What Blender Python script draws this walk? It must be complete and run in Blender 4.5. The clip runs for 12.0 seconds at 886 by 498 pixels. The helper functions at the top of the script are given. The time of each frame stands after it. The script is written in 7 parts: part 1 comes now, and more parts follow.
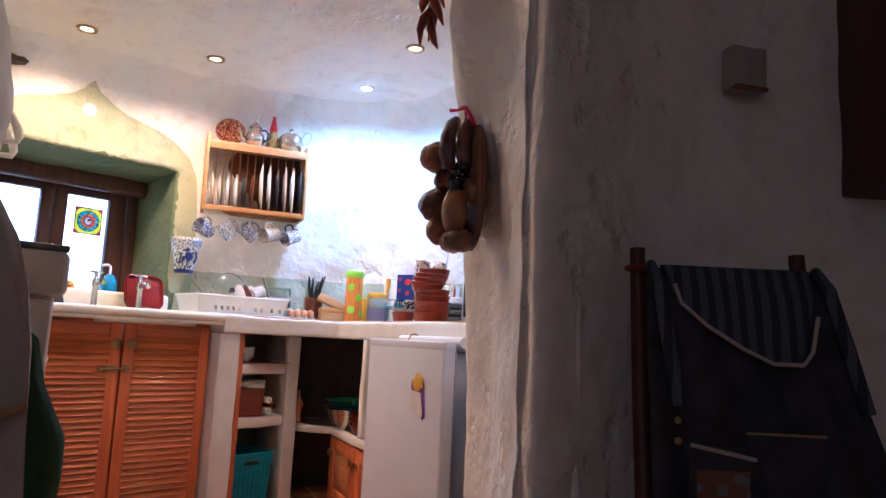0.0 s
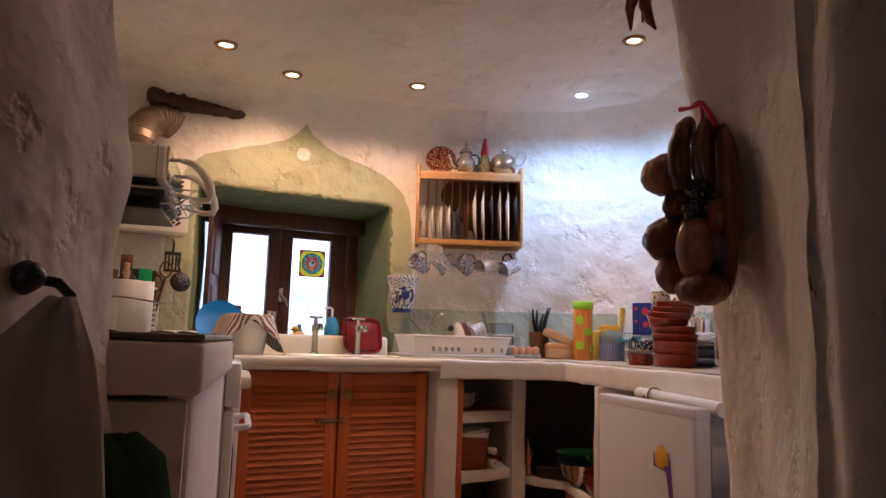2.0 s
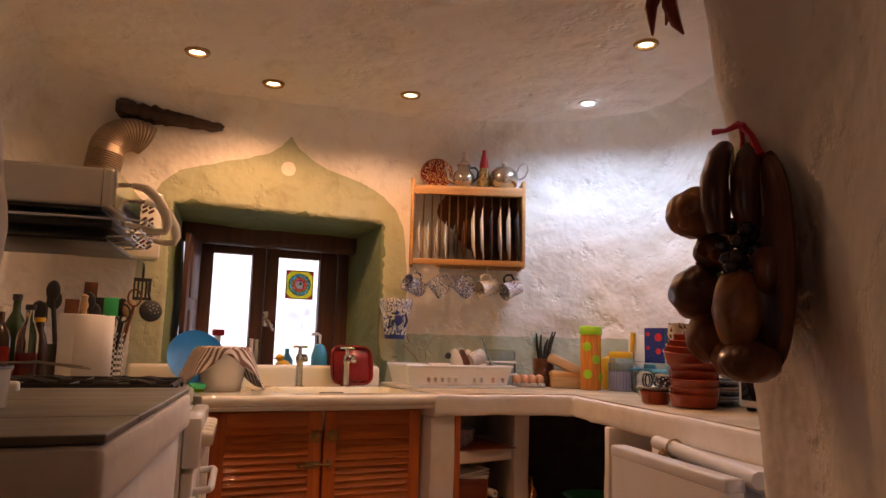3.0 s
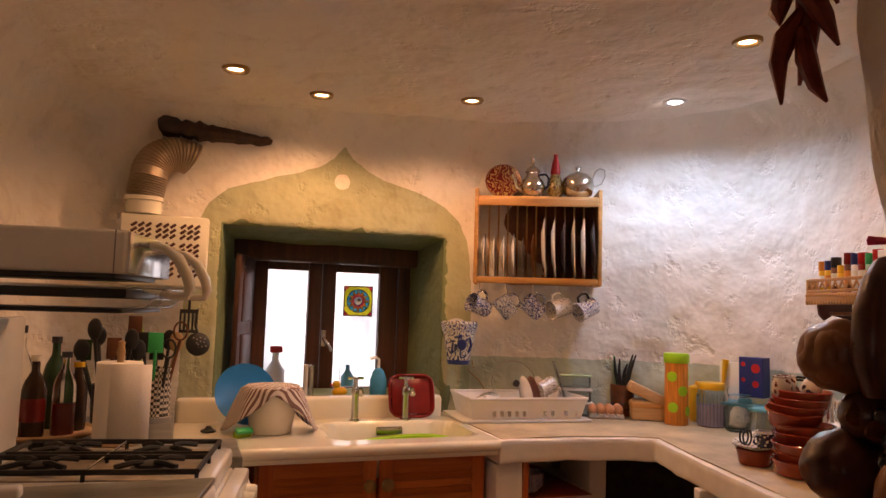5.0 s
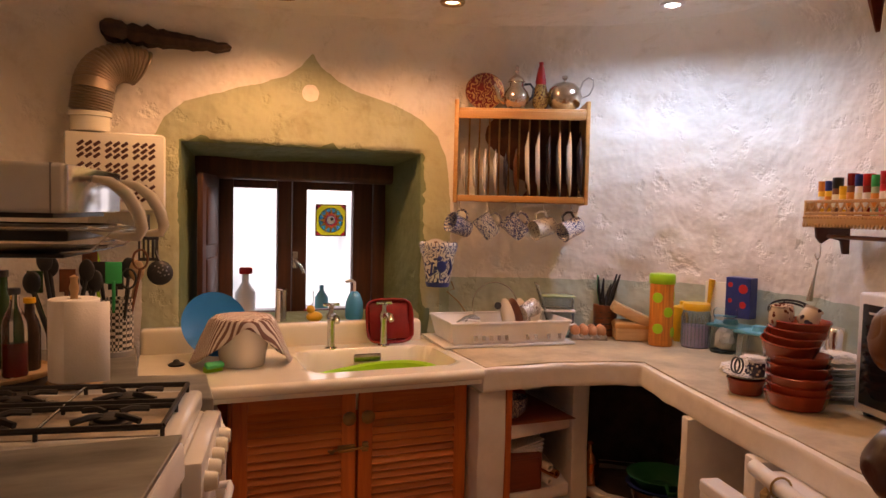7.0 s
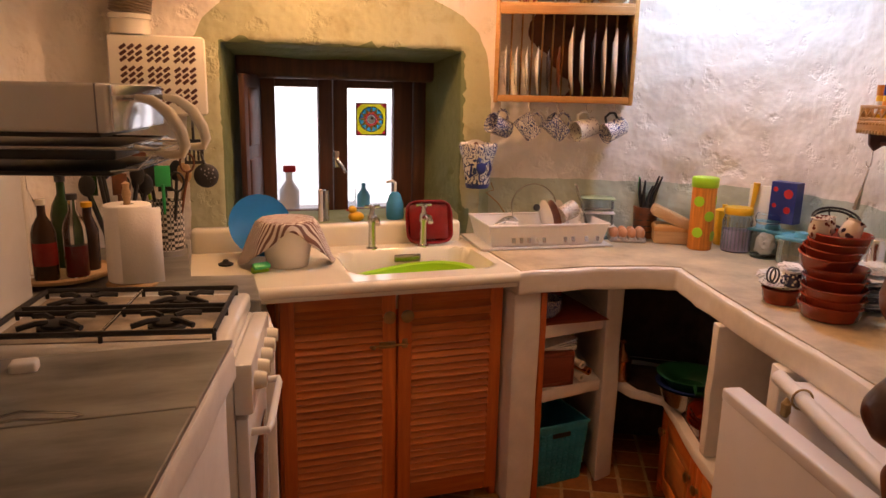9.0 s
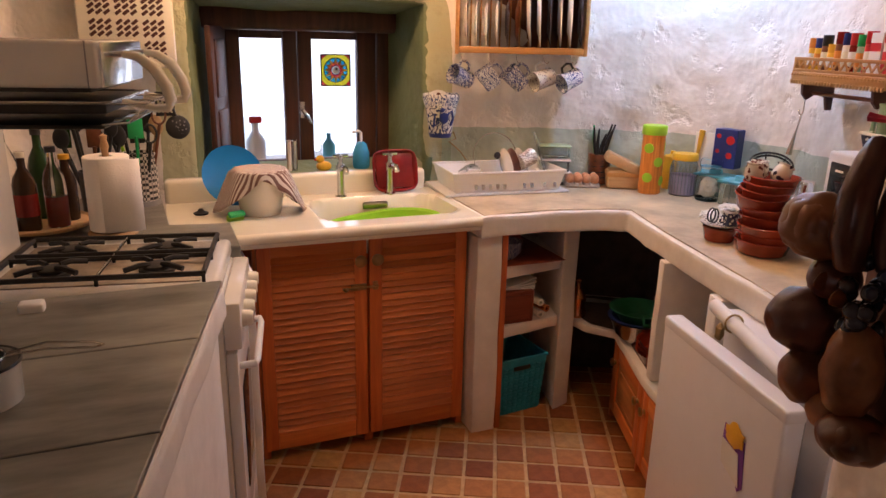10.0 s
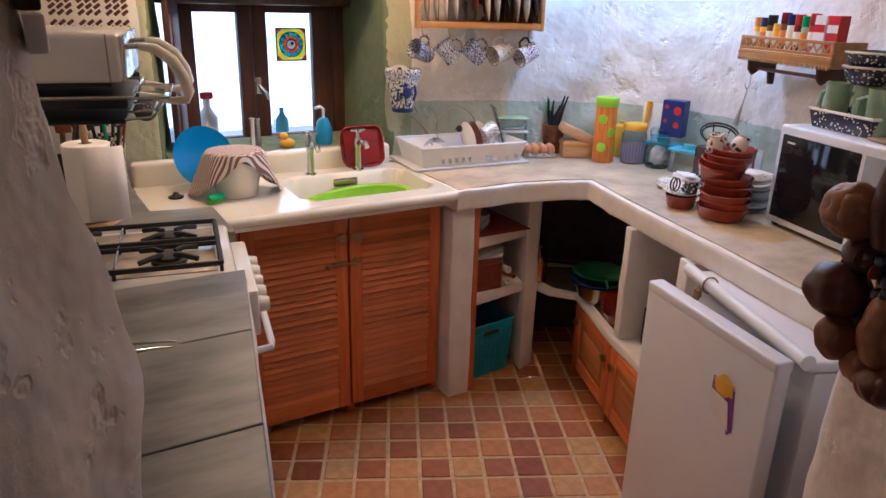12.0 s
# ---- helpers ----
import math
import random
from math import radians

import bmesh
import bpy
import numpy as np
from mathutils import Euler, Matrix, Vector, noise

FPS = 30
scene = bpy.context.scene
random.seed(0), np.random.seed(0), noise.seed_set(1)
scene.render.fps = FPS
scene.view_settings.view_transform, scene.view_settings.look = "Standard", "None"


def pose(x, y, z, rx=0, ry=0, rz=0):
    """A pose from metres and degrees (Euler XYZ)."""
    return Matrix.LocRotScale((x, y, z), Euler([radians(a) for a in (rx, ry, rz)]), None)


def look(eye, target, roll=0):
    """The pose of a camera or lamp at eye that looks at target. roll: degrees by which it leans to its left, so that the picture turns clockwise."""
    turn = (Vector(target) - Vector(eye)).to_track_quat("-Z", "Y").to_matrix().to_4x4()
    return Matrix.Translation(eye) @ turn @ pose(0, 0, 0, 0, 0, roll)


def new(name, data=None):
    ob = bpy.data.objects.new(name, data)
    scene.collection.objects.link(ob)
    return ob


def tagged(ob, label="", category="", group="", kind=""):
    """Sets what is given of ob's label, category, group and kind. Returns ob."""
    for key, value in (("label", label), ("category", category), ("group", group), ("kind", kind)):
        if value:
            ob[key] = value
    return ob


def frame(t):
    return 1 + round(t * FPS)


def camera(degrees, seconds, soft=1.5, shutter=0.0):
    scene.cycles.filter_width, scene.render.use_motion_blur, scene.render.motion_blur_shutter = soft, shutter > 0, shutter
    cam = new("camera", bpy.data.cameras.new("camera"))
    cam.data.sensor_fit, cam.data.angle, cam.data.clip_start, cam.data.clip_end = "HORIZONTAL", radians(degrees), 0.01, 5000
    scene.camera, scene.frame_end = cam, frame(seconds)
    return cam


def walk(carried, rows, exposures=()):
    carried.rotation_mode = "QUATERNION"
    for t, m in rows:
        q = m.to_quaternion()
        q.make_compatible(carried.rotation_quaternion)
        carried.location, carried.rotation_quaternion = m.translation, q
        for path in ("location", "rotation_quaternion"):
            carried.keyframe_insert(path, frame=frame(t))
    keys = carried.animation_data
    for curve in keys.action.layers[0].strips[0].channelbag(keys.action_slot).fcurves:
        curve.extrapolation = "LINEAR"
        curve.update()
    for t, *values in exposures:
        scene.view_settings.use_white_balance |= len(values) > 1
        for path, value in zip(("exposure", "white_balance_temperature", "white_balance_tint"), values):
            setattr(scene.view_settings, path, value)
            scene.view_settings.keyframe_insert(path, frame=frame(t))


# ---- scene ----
cam = camera(64.8, 12.0)
METRES, EYE, TILT, LEAN, TURN = 8.0, 1.5, 0.0, 0.0, 0.0
PATH = [
    (0, (0.202, 0.166, 0.873), (0.075, 2.144, 1.136), 2.8),
    (0.5, (0.243, 0.225, 0.858), (-0.177, 2.162, 1.125), 2.4),
    (1, (0.298, 0.318, 0.905), (-0.33, 2.199, 1.164), 2.1),
    (1.5, (0.254, 0.449, 0.965), (-0.467, 2.296, 1.229), 1.8),
    (2, (0.189, 0.583, 1.023), (-0.592, 2.405, 1.29), 1.7),
    (2.5, (0.111, 0.657, 1.092), (-0.652, 2.487, 1.355), 1.4),
    (3, (0.125, 0.832, 1.149), (-0.668, 2.648, 1.423), 1.5),
    (3.5, (0.125, 0.958, 1.234), (-0.741, 2.739, 1.511), 1.4),
    (3.7, (0.129, 0.987, 1.262), (-0.78, 2.747, 1.543), 1.3),
    (5.3, (0.014, 1.097, 1.44), (-0.975, 2.83, 1.577), 1.5),
    (5.5, (-0.013, 1.107, 1.448), (-0.98, 2.854, 1.56), 1.5),
    (6, (-0.046, 1.133, 1.468), (-0.988, 2.897, 1.509), 1.5),
    (6.5, (-0.06, 1.173, 1.487), (-0.977, 2.95, 1.455), 1.5),
    (6.7, (-0.063, 1.195, 1.49), (-0.968, 2.978, 1.429), 1.5),
    (8.5, (-0.043, 1.241, 1.562), (-1.047, 2.933, 1.205), 1.3),
    (9, (-0.031, 1.207, 1.572), (-1.026, 2.887, 1.138), 1.3),
    (9.5, (0.0, 1.153, 1.59), (-0.97, 2.826, 1.08), 1.2),
    (10, (0.017, 1.061, 1.593), (-0.855, 2.769, 1.022), 1.3),
    (10.5, (0.04, 1.0, 1.619), (-0.741, 2.734, 1.002), 1.4),
    (11, (-0.034, 0.993, 1.664), (-0.75, 2.744, 1.017), 1.5),
    (11.5, (-0.101, 0.928, 1.661), (-0.763, 2.695, 0.996), 1.4),
    (12, (-0.201, 0.889, 1.66), (-0.818, 2.669, 0.991), 1.5),
]
EXPOSURES = [(0.0, 0.92, 4350, 13), (0.5, 0.64, 4400, 13), (1.0, 0.36, 4500, 14), (1.5, 0.06, 4650, 15), (2.0, -0.12, 5250, 20), (2.5, -0.2, 6100, 24), (3.5, -0.46, 7200, 30),
             (6.5, -0.45, 7400, 31), (8.5, -0.32, 7400, 31), (9.5, -0.1, 6500, 25), (10.5, 0.08, 5300, 19), (12.0, 0.15, 4700, 13)]
walk(cam, [(t, look(eye, target, roll)) for t, eye, target, roll in PATH], EXPOSURES)

# ---- plan: the kitchen's own axes, x along the sink, y towards the window ----
KM = pose(-1.62, 2.787, 0, 0, 0, 49.4)


def kp(x, y, z=0.0):
    return KM @ Vector((x, y, z))


# ---- world, lamps ----
world = bpy.data.worlds.new("sky")
scene.world = world
world.use_nodes = True
wn = world.node_tree
sky = wn.nodes.new("ShaderNodeTexSky")
sky.sky_type, sky.sun_disc = "NISHITA", False
sky.sun_elevation, sky.sun_rotation = radians(48), radians(-20)
wn.links.new(sky.outputs[0], wn.nodes["Background"].inputs[0])
wn.nodes["Background"].inputs[1].default_value = 0.15

sun_data = bpy.data.lights.new("sun", "SUN")
sun_data.energy, sun_data.angle, sun_data.color = 3.0, radians(0.5), (1.0, 0.95, 0.88)
sun = new("sun", sun_data)
sun.matrix_world = look((-3, -1, 6), (-2.6, 4.2, 0.5))

# five measured lamps; the last is unseen, added to brighten doors and floor
SPOTS = [(-0.106, 0.083, 0), (0.232, 0.321, 0), (0.835, 0.233, 0), (1.665, 0.009, 1), (1.434, -0.646, 0), (0.42, -0.84, 0)]
WARM, COOL = (1.0, 0.57, 0.27), (0.50, 0.73, 1.0)


def ceiling_z(x, y):
    return 2.235 + 0.052 * max(-1.0, min(2.2, x)) + 0.012 * noise.noise(Vector((x * 2.1, y * 2.1, 3.0))) + 0.004 * noise.noise(Vector((x * 9, y * 9, 1.0)))


for sx, sy, cool in SPOTS:
    ld = bpy.data.lights.new("spot", "SPOT")
    ld.energy, ld.color = (37.0, COOL) if cool else (8.0 if sx < 0 else 10.0 if sy < -0.7 else 17.0 if sx > 1.2 else 25.0, WARM)
    ld.spot_size, ld.spot_blend, ld.shadow_soft_size = radians(162 if cool else 156), 0.75 if cool else 0.7, 0.03
    lo = new("ceiling_lamp", ld)
    lo.location = kp(sx, sy, ceiling_z(sx, sy) - 0.04)

# fill lamp added behind the walker to lift the dim entry; no source seen
entry = bpy.data.lights.new("entry_fill", "AREA")
entry.shape, entry.size, entry.size_y, entry.energy, entry.color = "RECTANGLE", 0.9, 1.6, 2.0, (1.0, 0.80, 0.66)
entry_lamp = new("entry_fill", entry)
entry_lamp.matrix_world = look((-0.4, -1.55, 1.4), (0.1, 1.0, 1.1))

# ---- materials ----

def nodes_of(name):
    m = bpy.data.materials.new(name)
    m.use_nodes = True
    nt = m.node_tree
    return m, nt, nt.nodes["Principled BSDF"]


def tex(nt, scale, detail=4.0, rough=0.55, kind="ShaderNodeTexNoise", stretch=None, dist=0.0):
    co = nt.nodes.new("ShaderNodeTexCoord")
    src = co.outputs["Object"]
    if stretch:
        mp = nt.nodes.new("ShaderNodeMapping")
        mp.inputs["Scale"].default_value = stretch
        nt.links.new(src, mp.inputs[0])
        src = mp.outputs[0]
    n = nt.nodes.new(kind)
    nt.links.new(src, n.inputs["Vector"])
    n.inputs["Scale"].default_value = scale
    if kind == "ShaderNodeTexNoise":
        n.inputs["Detail"].default_value, n.inputs["Roughness"].default_value, n.inputs["Distortion"].default_value = detail, rough, dist
    return n


def ramp(nt, src, stops):
    r = nt.nodes.new("ShaderNodeValToRGB")
    e = r.color_ramp.elements
    while len(e) < len(stops):
        e.new(0.5)
    for el, (p, c) in zip(e, stops):
        el.position, el.color = p, (*c, 1)
    nt.links.new(src, r.inputs[0])
    return r


def mixc(nt, fac, a, b, mode="MIX"):
    m = nt.nodes.new("ShaderNodeMix")
    m.data_type, m.blend_type = "RGBA", mode
    for i, v in ((0, fac), (6, a), (7, b)):
        if hasattr(v, "links"):
            nt.links.new(v, m.inputs[i])
        elif i == 0:
            m.inputs[0].default_value = v
        else:
            m.inputs[i].default_value = (*v, 1)
    return m.outputs[2]


def bump(nt, bsdf, src, strength, distance=0.01, chain=None):
    b = nt.nodes.new("ShaderNodeBump")
    b.inputs["Strength"].default_value, b.inputs["Distance"].default_value = strength, distance
    nt.links.new(src, b.inputs["Height"])
    if chain:
        nt.links.new(chain.outputs[0], b.inputs["Normal"])
    nt.links.new(b.outputs[0], bsdf.inputs["Normal"])
    return b


def simple(name, colour, rough=0.5, metal=0.0, var=0.12, scale=14.0, bmp=0.1, coat=0.0, vary=0.0, stretch=None, fine=90.0, trans=0.0, ior=1.45):
    """A plain surface with variation at two scales, fine relief and some change from piece to piece."""
    m, nt, b = nodes_of(name)
    n1 = tex(nt, scale, 4, 0.6, stretch=stretch)
    lo = tuple(max(0, c * (1 - var)) for c in colour)
    hi = tuple(min(1, c * (1 + var)) for c in colour)
    out = ramp(nt, n1.outputs[0], [(0.3, lo), (0.7, hi)]).outputs[0]
    if vary:
        oi = nt.nodes.new("ShaderNodeObjectInfo")
        r = ramp(nt, oi.outputs["Random"], [(0.0, (1 - vary,) * 3), (1.0, (1.0, 1.0, 1.0))])
        out = mixc(nt, 1.0, out, r.outputs[0], "MULTIPLY")
    nt.links.new(out, b.inputs["Base Color"])
    rr = nt.nodes.new("ShaderNodeMapRange")
    n2 = tex(nt, fine, 3, 0.6, stretch=stretch)
    nt.links.new(n2.outputs[0], rr.inputs[0])
    rr.inputs[3].default_value, rr.inputs[4].default_value = max(0.02, rough * 0.8), min(1, rough * 1.2)
    nt.links.new(rr.outputs[0], b.inputs["Roughness"])
    b.inputs["Metallic"].default_value = metal
    b.inputs["Coat Weight"].default_value = coat
    b.inputs["Transmission Weight"].default_value = trans
    b.inputs["IOR"].default_value = ior
    if bmp:
        bump(nt, b, n2.outputs[0], bmp, 0.002)
    return m


def wood(name, light, dark, axis=2, rough=0.5, vary=0.25, coat=0.04, scale=1.0):
    m, nt, b = nodes_of(name)
    st = [24.0 * scale] * 3
    st[axis] = 1.6 * scale
    n = tex(nt, 1.6, 5, 0.62, stretch=tuple(st), dist=0.6)
    n2 = tex(nt, 6.0, 3, 0.7, stretch=tuple(s * 1.4 for s in st))
    col = ramp(nt, n.outputs[0], [(0.28, dark), (0.5, tuple((a + c) / 2 for a, c in zip(light, dark))), (0.72, light)]).outputs[0]
    oi = nt.nodes.new("ShaderNodeObjectInfo")
    r = ramp(nt, oi.outputs["Random"], [(0.0, (1 - vary, 1 - vary * 1.2, 1 - vary * 1.4)), (1.0, (1.0, 1.0, 1.0))])
    col = mixc(nt, 1.0, col, r.outputs[0], "MULTIPLY")
    nt.links.new(col, b.inputs["Base Color"])
    b.inputs["Roughness"].default_value, b.inputs["Coat Weight"].default_value = rough, coat
    bump(nt, b, n2.outputs[0], 0.15, 0.001)
    return m


def plaster(name, base, green=False, dado=False, rough=0.85):
    """Hand-thrown lime plaster; with the ogee-shaped green field round the window, or the green band over the worktop."""
    m, nt, b = nodes_of(name)
    big = tex(nt, 1.7, 5, 0.6)
    mid = tex(nt, 7.0, 6, 0.65, dist=0.4)
    fine = tex(nt, 38.0, 6, 0.7)
    col = ramp(nt, big.outputs[0], [(0.3, tuple(c * 0.9 for c in base)), (0.7, base)]).outputs[0]
    st = ramp(nt, mid.outputs[0], [(0.30, (0.80, 0.75, 0.68)), (0.46, (1, 1, 1))]).outputs[0]
    col = mixc(nt, 0.6, col, st, "MULTIPLY")
    co = nt.nodes.new("ShaderNodeTexCoord")
    sep = nt.nodes.new("ShaderNodeSeparateXYZ")
    wob = nt.nodes.new("ShaderNodeVectorMath")
    wob.operation = "MULTIPLY_ADD"
    nt.links.new(tex(nt, 14.0, 3, 0.6).outputs["Color"], wob.inputs[0])
    wob.inputs[1].default_value = (0.02, 0.02, 0.02)
    nt.links.new(co.outputs["Object"], wob.inputs[2])
    nt.links.new(wob.outputs[0], sep.inputs[0])

    def math_(op, a, c=None):
        n = nt.nodes.new("ShaderNodeMath")
        n.operation = op
        for i, v in ((0, a), (1, c)):
            if v is None:
                continue
            if hasattr(v, "links"):
                nt.links.new(v, n.inputs[i])
            else:
                n.inputs[i].default_value = v
        return n.outputs[0]

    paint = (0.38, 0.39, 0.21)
    if green:
        d = math_("ABSOLUTE", math_("SUBTRACT", sep.outputs["X"], 0.412))
        prof = [(0.0, 2.135), (0.05, 2.082), (0.11, 2.043), (0.20, 2.003), (0.30, 1.976), (0.40, 1.945), (0.49, 1.905), (0.565, 1.84), (0.61, 1.74), (0.635, 1.5), (0.645, 0.5)]
        r = nt.nodes.new("ShaderNodeValToRGB")
        e = r.color_ramp.elements
        while len(e) < len(prof):
            e.new(0.5)
        for el, (p, h) in zip(e, prof):
            el.position, el.color = p, (h / 2.5,) * 3 + (1,)
        nt.links.new(d, r.inputs[0])
        top = math_("MULTIPLY", r.outputs[0], 2.5)
        inside = math_("LESS_THAN", sep.outputs["Z"], top)
        dz = math_("SUBTRACT", sep.outputs["Z"], 1.982)
        dx = math_("SUBTRACT", sep.outputs["X"], 0.411)
        rr = math_("SQRT", math_("ADD", math_("MULTIPLY", dz, dz), math_("MULTIPLY", dx, dx)))
        inside = math_("MULTIPLY", inside, math_("GREATER_THAN", rr, 0.036))
        inside = math_("MULTIPLY", inside, math_("GREATER_THAN", sep.outputs["Y"], 0.3))
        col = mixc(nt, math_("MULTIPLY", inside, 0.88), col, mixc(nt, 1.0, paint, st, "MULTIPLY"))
    if dado:
        band = math_("MULTIPLY", math_("MULTIPLY", math_("LESS_THAN", sep.outputs["Z"], 1.215), math_("GREATER_THAN", sep.outputs["Z"], 0.93)), math_("MULTIPLY", math_("GREATER_THAN", sep.outputs["X"], 1.0), math_("GREATER_THAN", sep.outputs["Y"], -1.5)))
        col = mixc(nt, math_("MULTIPLY", band, 0.7), col, (0.30, 0.40, 0.30))
    nt.links.new(col, b.inputs["Base Color"])
    b.inputs["Roughness"].default_value = rough
    b1 = bump(nt, b, tex(nt, 6.0, 3, 0.5).outputs[0], 1.0, 0.034)
    pit = tex(nt, 10.0, 4, 0.6)
    pr = ramp(nt, pit.outputs[0], [(0.27, (0, 0, 0)), (0.43, (1, 1, 1))])
    b2 = bump(nt, b, pr.outputs[0], 0.6, 0.012, b1)
    bump(nt, b, fine.outputs[0], 0.35, 0.004, b2)
    return m


M_PLASTER = plaster("white lime plaster", (0.80, 0.76, 0.70))
M_WINWALL = plaster("plaster with green field", (0.80, 0.75, 0.67), green=True, dado=True)
M_DADO = plaster("plaster with green band", (0.80, 0.77, 0.72), dado=True)
# stronger green paint than the field, with the recess's shade darkening its colour
M_GREEN = plaster("green painted plaster darkened for shade", (0.17, 0.21, 0.10))
M_CEIL = plaster("ceiling plaster", (0.84, 0.79, 0.71))
M_COUNTER = simple("painted masonry", (0.78, 0.74, 0.68), 0.75, var=0.08, scale=9, bmp=0.5, fine=30)
M_TOP = simple("worn cement worktop", (0.50, 0.41, 0.27), 0.42, var=0.30, scale=6, bmp=0.25, fine=45)
M_SLATE = simple("grey marbled tile", (0.195, 0.19, 0.165), 0.35, var=0.55, scale=3.5, bmp=0.12, vary=0.15, stretch=(1, 3, 1))
M_ENAMEL = simple("white enamel", (0.80, 0.78, 0.72), 0.22, var=0.03, coat=0.4, bmp=0.03)
M_CREAM = simple("cream enamel", (0.82, 0.78, 0.64), 0.18, var=0.04, scale=6, coat=0.5, bmp=0.03)
M_WHITEP = simple("white plastic", (0.78, 0.77, 0.75), 0.35, var=0.03, bmp=0.03)
M_PINE = wood("orange varnished pine", (0.80, 0.23, 0.040), (0.56, 0.12, 0.018), 2)
M_PINEX = wood("orange varnished pine slat", (0.86, 0.28, 0.050), (0.56, 0.13, 0.020), 0, vary=0.35)
M_PINEL = wood("light varnished pine", (0.62, 0.34, 0.11), (0.42, 0.20, 0.055), 0)
M_DARKW = wood("dark stained window wood", (0.10, 0.035, 0.018), (0.04, 0.014, 0.008), 2, vary=0.1)
M_BLACK = simple("black enamel", (0.02, 0.02, 0.02), 0.35, var=0.2)
M_IRON = simple("dark cast iron", (0.022, 0.021, 0.02), 0.6, metal=0.2, var=0.3, bmp=0.3)
M_STEEL = simple("steel", (0.62, 0.61, 0.58), 0.22, metal=1.0, var=0.06, bmp=0.05)
M_BRASS = simple("aged brass", (0.38, 0.25, 0.10), 0.35, metal=1.0, var=0.25, bmp=0.1)
M_TERRA = simple("terracotta glaze", (0.30, 0.042, 0.019), 0.20, var=0.2, coat=0.3, vary=0.15)
M_GLASS = simple("clear glass", (0.95, 0.97, 0.96), 0.04, var=0.01, bmp=0, trans=1.0, ior=1.45)


def tile_clay():
    m, nt, b = nodes_of("hand-made terracotta tile")
    oi = nt.nodes.new("ShaderNodeObjectInfo")
    base = ramp(nt, oi.outputs["Random"], [(0.0, (0.29, 0.078, 0.020)), (0.4, (0.44, 0.15, 0.036)), (0.75, (0.57, 0.25, 0.065)), (1.0, (0.66, 0.40, 0.13))]).outputs[0]
    n = ramp(nt, tex(nt, 22.0, 5, 0.65).outputs[0], [(0.3, (0.68, 0.62, 0.58)), (0.65, (1.0, 1.0, 1.0))]).outputs[0]
    nt.links.new(mixc(nt, 1.0, base, n, "MULTIPLY"), b.inputs["Base Color"])
    b.inputs["Roughness"].default_value, b.inputs["Coat Weight"].default_value = 0.5, 0.08
    bump(nt, b, tex(nt, 60.0, 4, 0.6).outputs[0], 0.4, 0.003)
    return m


M_TILE = tile_clay()
M_GROUT = simple("sandy grout", (0.60, 0.40, 0.20), 0.8, var=0.2, scale=25, bmp=0.3)
M_BACK = simple("white outside wall", (0.8, 0.78, 0.74), 0.9, var=0.05)


def leak_glass(name):
    m, nt, b = nodes_of(name)
    b.inputs["Base Color"].default_value = (1, 1, 1, 1)
    b.inputs["Roughness"].default_value = 0.0
    b.inputs["Transmission Weight"].default_value = 1.0
    b.inputs["IOR"].default_value = 1.02
    return m


M_PANE = leak_glass("window glass")


# ---- mesh helpers ----
def rough(bm, amp=0.005, cuts=5):
    """Hand-built masonry: faces and edges that wander a little."""
    bmesh.ops.subdivide_edges(bm, edges=[e for e in bm.edges if e.calc_length() > 0.04], cuts=cuts, use_grid_fill=True)
    for v in bm.verts:
        v.co += noise.noise_vector(v.co * 8.0) * amp + noise.noise_vector(v.co * 27.0) * amp * 0.45
    return bm


def thing(name, label, category, at=(0, 0, 0), turn=0.0, group="", m=None):
    ob = new(name)
    ob.empty_display_size = 0.05
    ob.matrix_world = KM @ (m if m is not None else pose(*at, 0, 0, turn))
    return tagged(ob, label, category, group)


def finish(bm, name, material, smooth=True, angle=40):
    me = bpy.data.meshes.new(name)
    bm.normal_update()
    bm.to_mesh(me)
    bm.free()
    for p in me.polygons:
        p.use_smooth = smooth
    if smooth:
        me.set_sharp_from_angle(angle=radians(angle))
    me.materials.append(material)
    return me


def part(name, bm, material, parent=None, label="", smooth=True, m=None):
    ob = new(name, finish(bm, name, material, smooth) if isinstance(bm, bmesh.types.BMesh) else bm)
    ob.parent = parent
    if m is not None:
        ob.matrix_local = m
    if label:
        tagged(ob, label)
    return ob


def solo(name, bm, material, label, category, at=(0, 0, 0), turn=0.0, group="", m=None, smooth=True):
    """A thing that is one mesh."""
    ob = new(name, finish(bm, name, material, smooth) if isinstance(bm, bmesh.types.BMesh) else bm)
    ob.matrix_world = KM @ (m if m is not None else pose(*at, 0, 0, turn))
    return tagged(ob, label, category, group)


def box(a, c, bevel=0.0, bm=None, m=None, seg=2):
    """A box from corner a to corner c, with rounded edges."""
    t = bmesh.new()
    bmesh.ops.create_cube(t, size=1)
    a, c = Vector(a), Vector(c)
    for v in t.verts:
        v.co = Vector(((v.co.x + 0.5) * (c.x - a.x) + a.x, (v.co.y + 0.5) * (c.y - a.y) + a.y, (v.co.z + 0.5) * (c.z - a.z) + a.z))
    if bevel:
        bmesh.ops.bevel(t, geom=t.edges[:], offset=bevel, segments=seg, affect="EDGES", profile=0.5)
    return join(bm, t, m)


def join(bm, t, m=None):
    if m is not None:
        bmesh.ops.transform(t, matrix=m, verts=t.verts[:])
    if bm is None:
        return t
    vs = [bm.verts.new(v.co) for v in t.verts]
    t.verts.index_update()
    for f in t.faces:
        try:
            bm.faces.new([vs[v.index] for v in f.verts])
        except ValueError:
            pass
    t.free()
    return bm


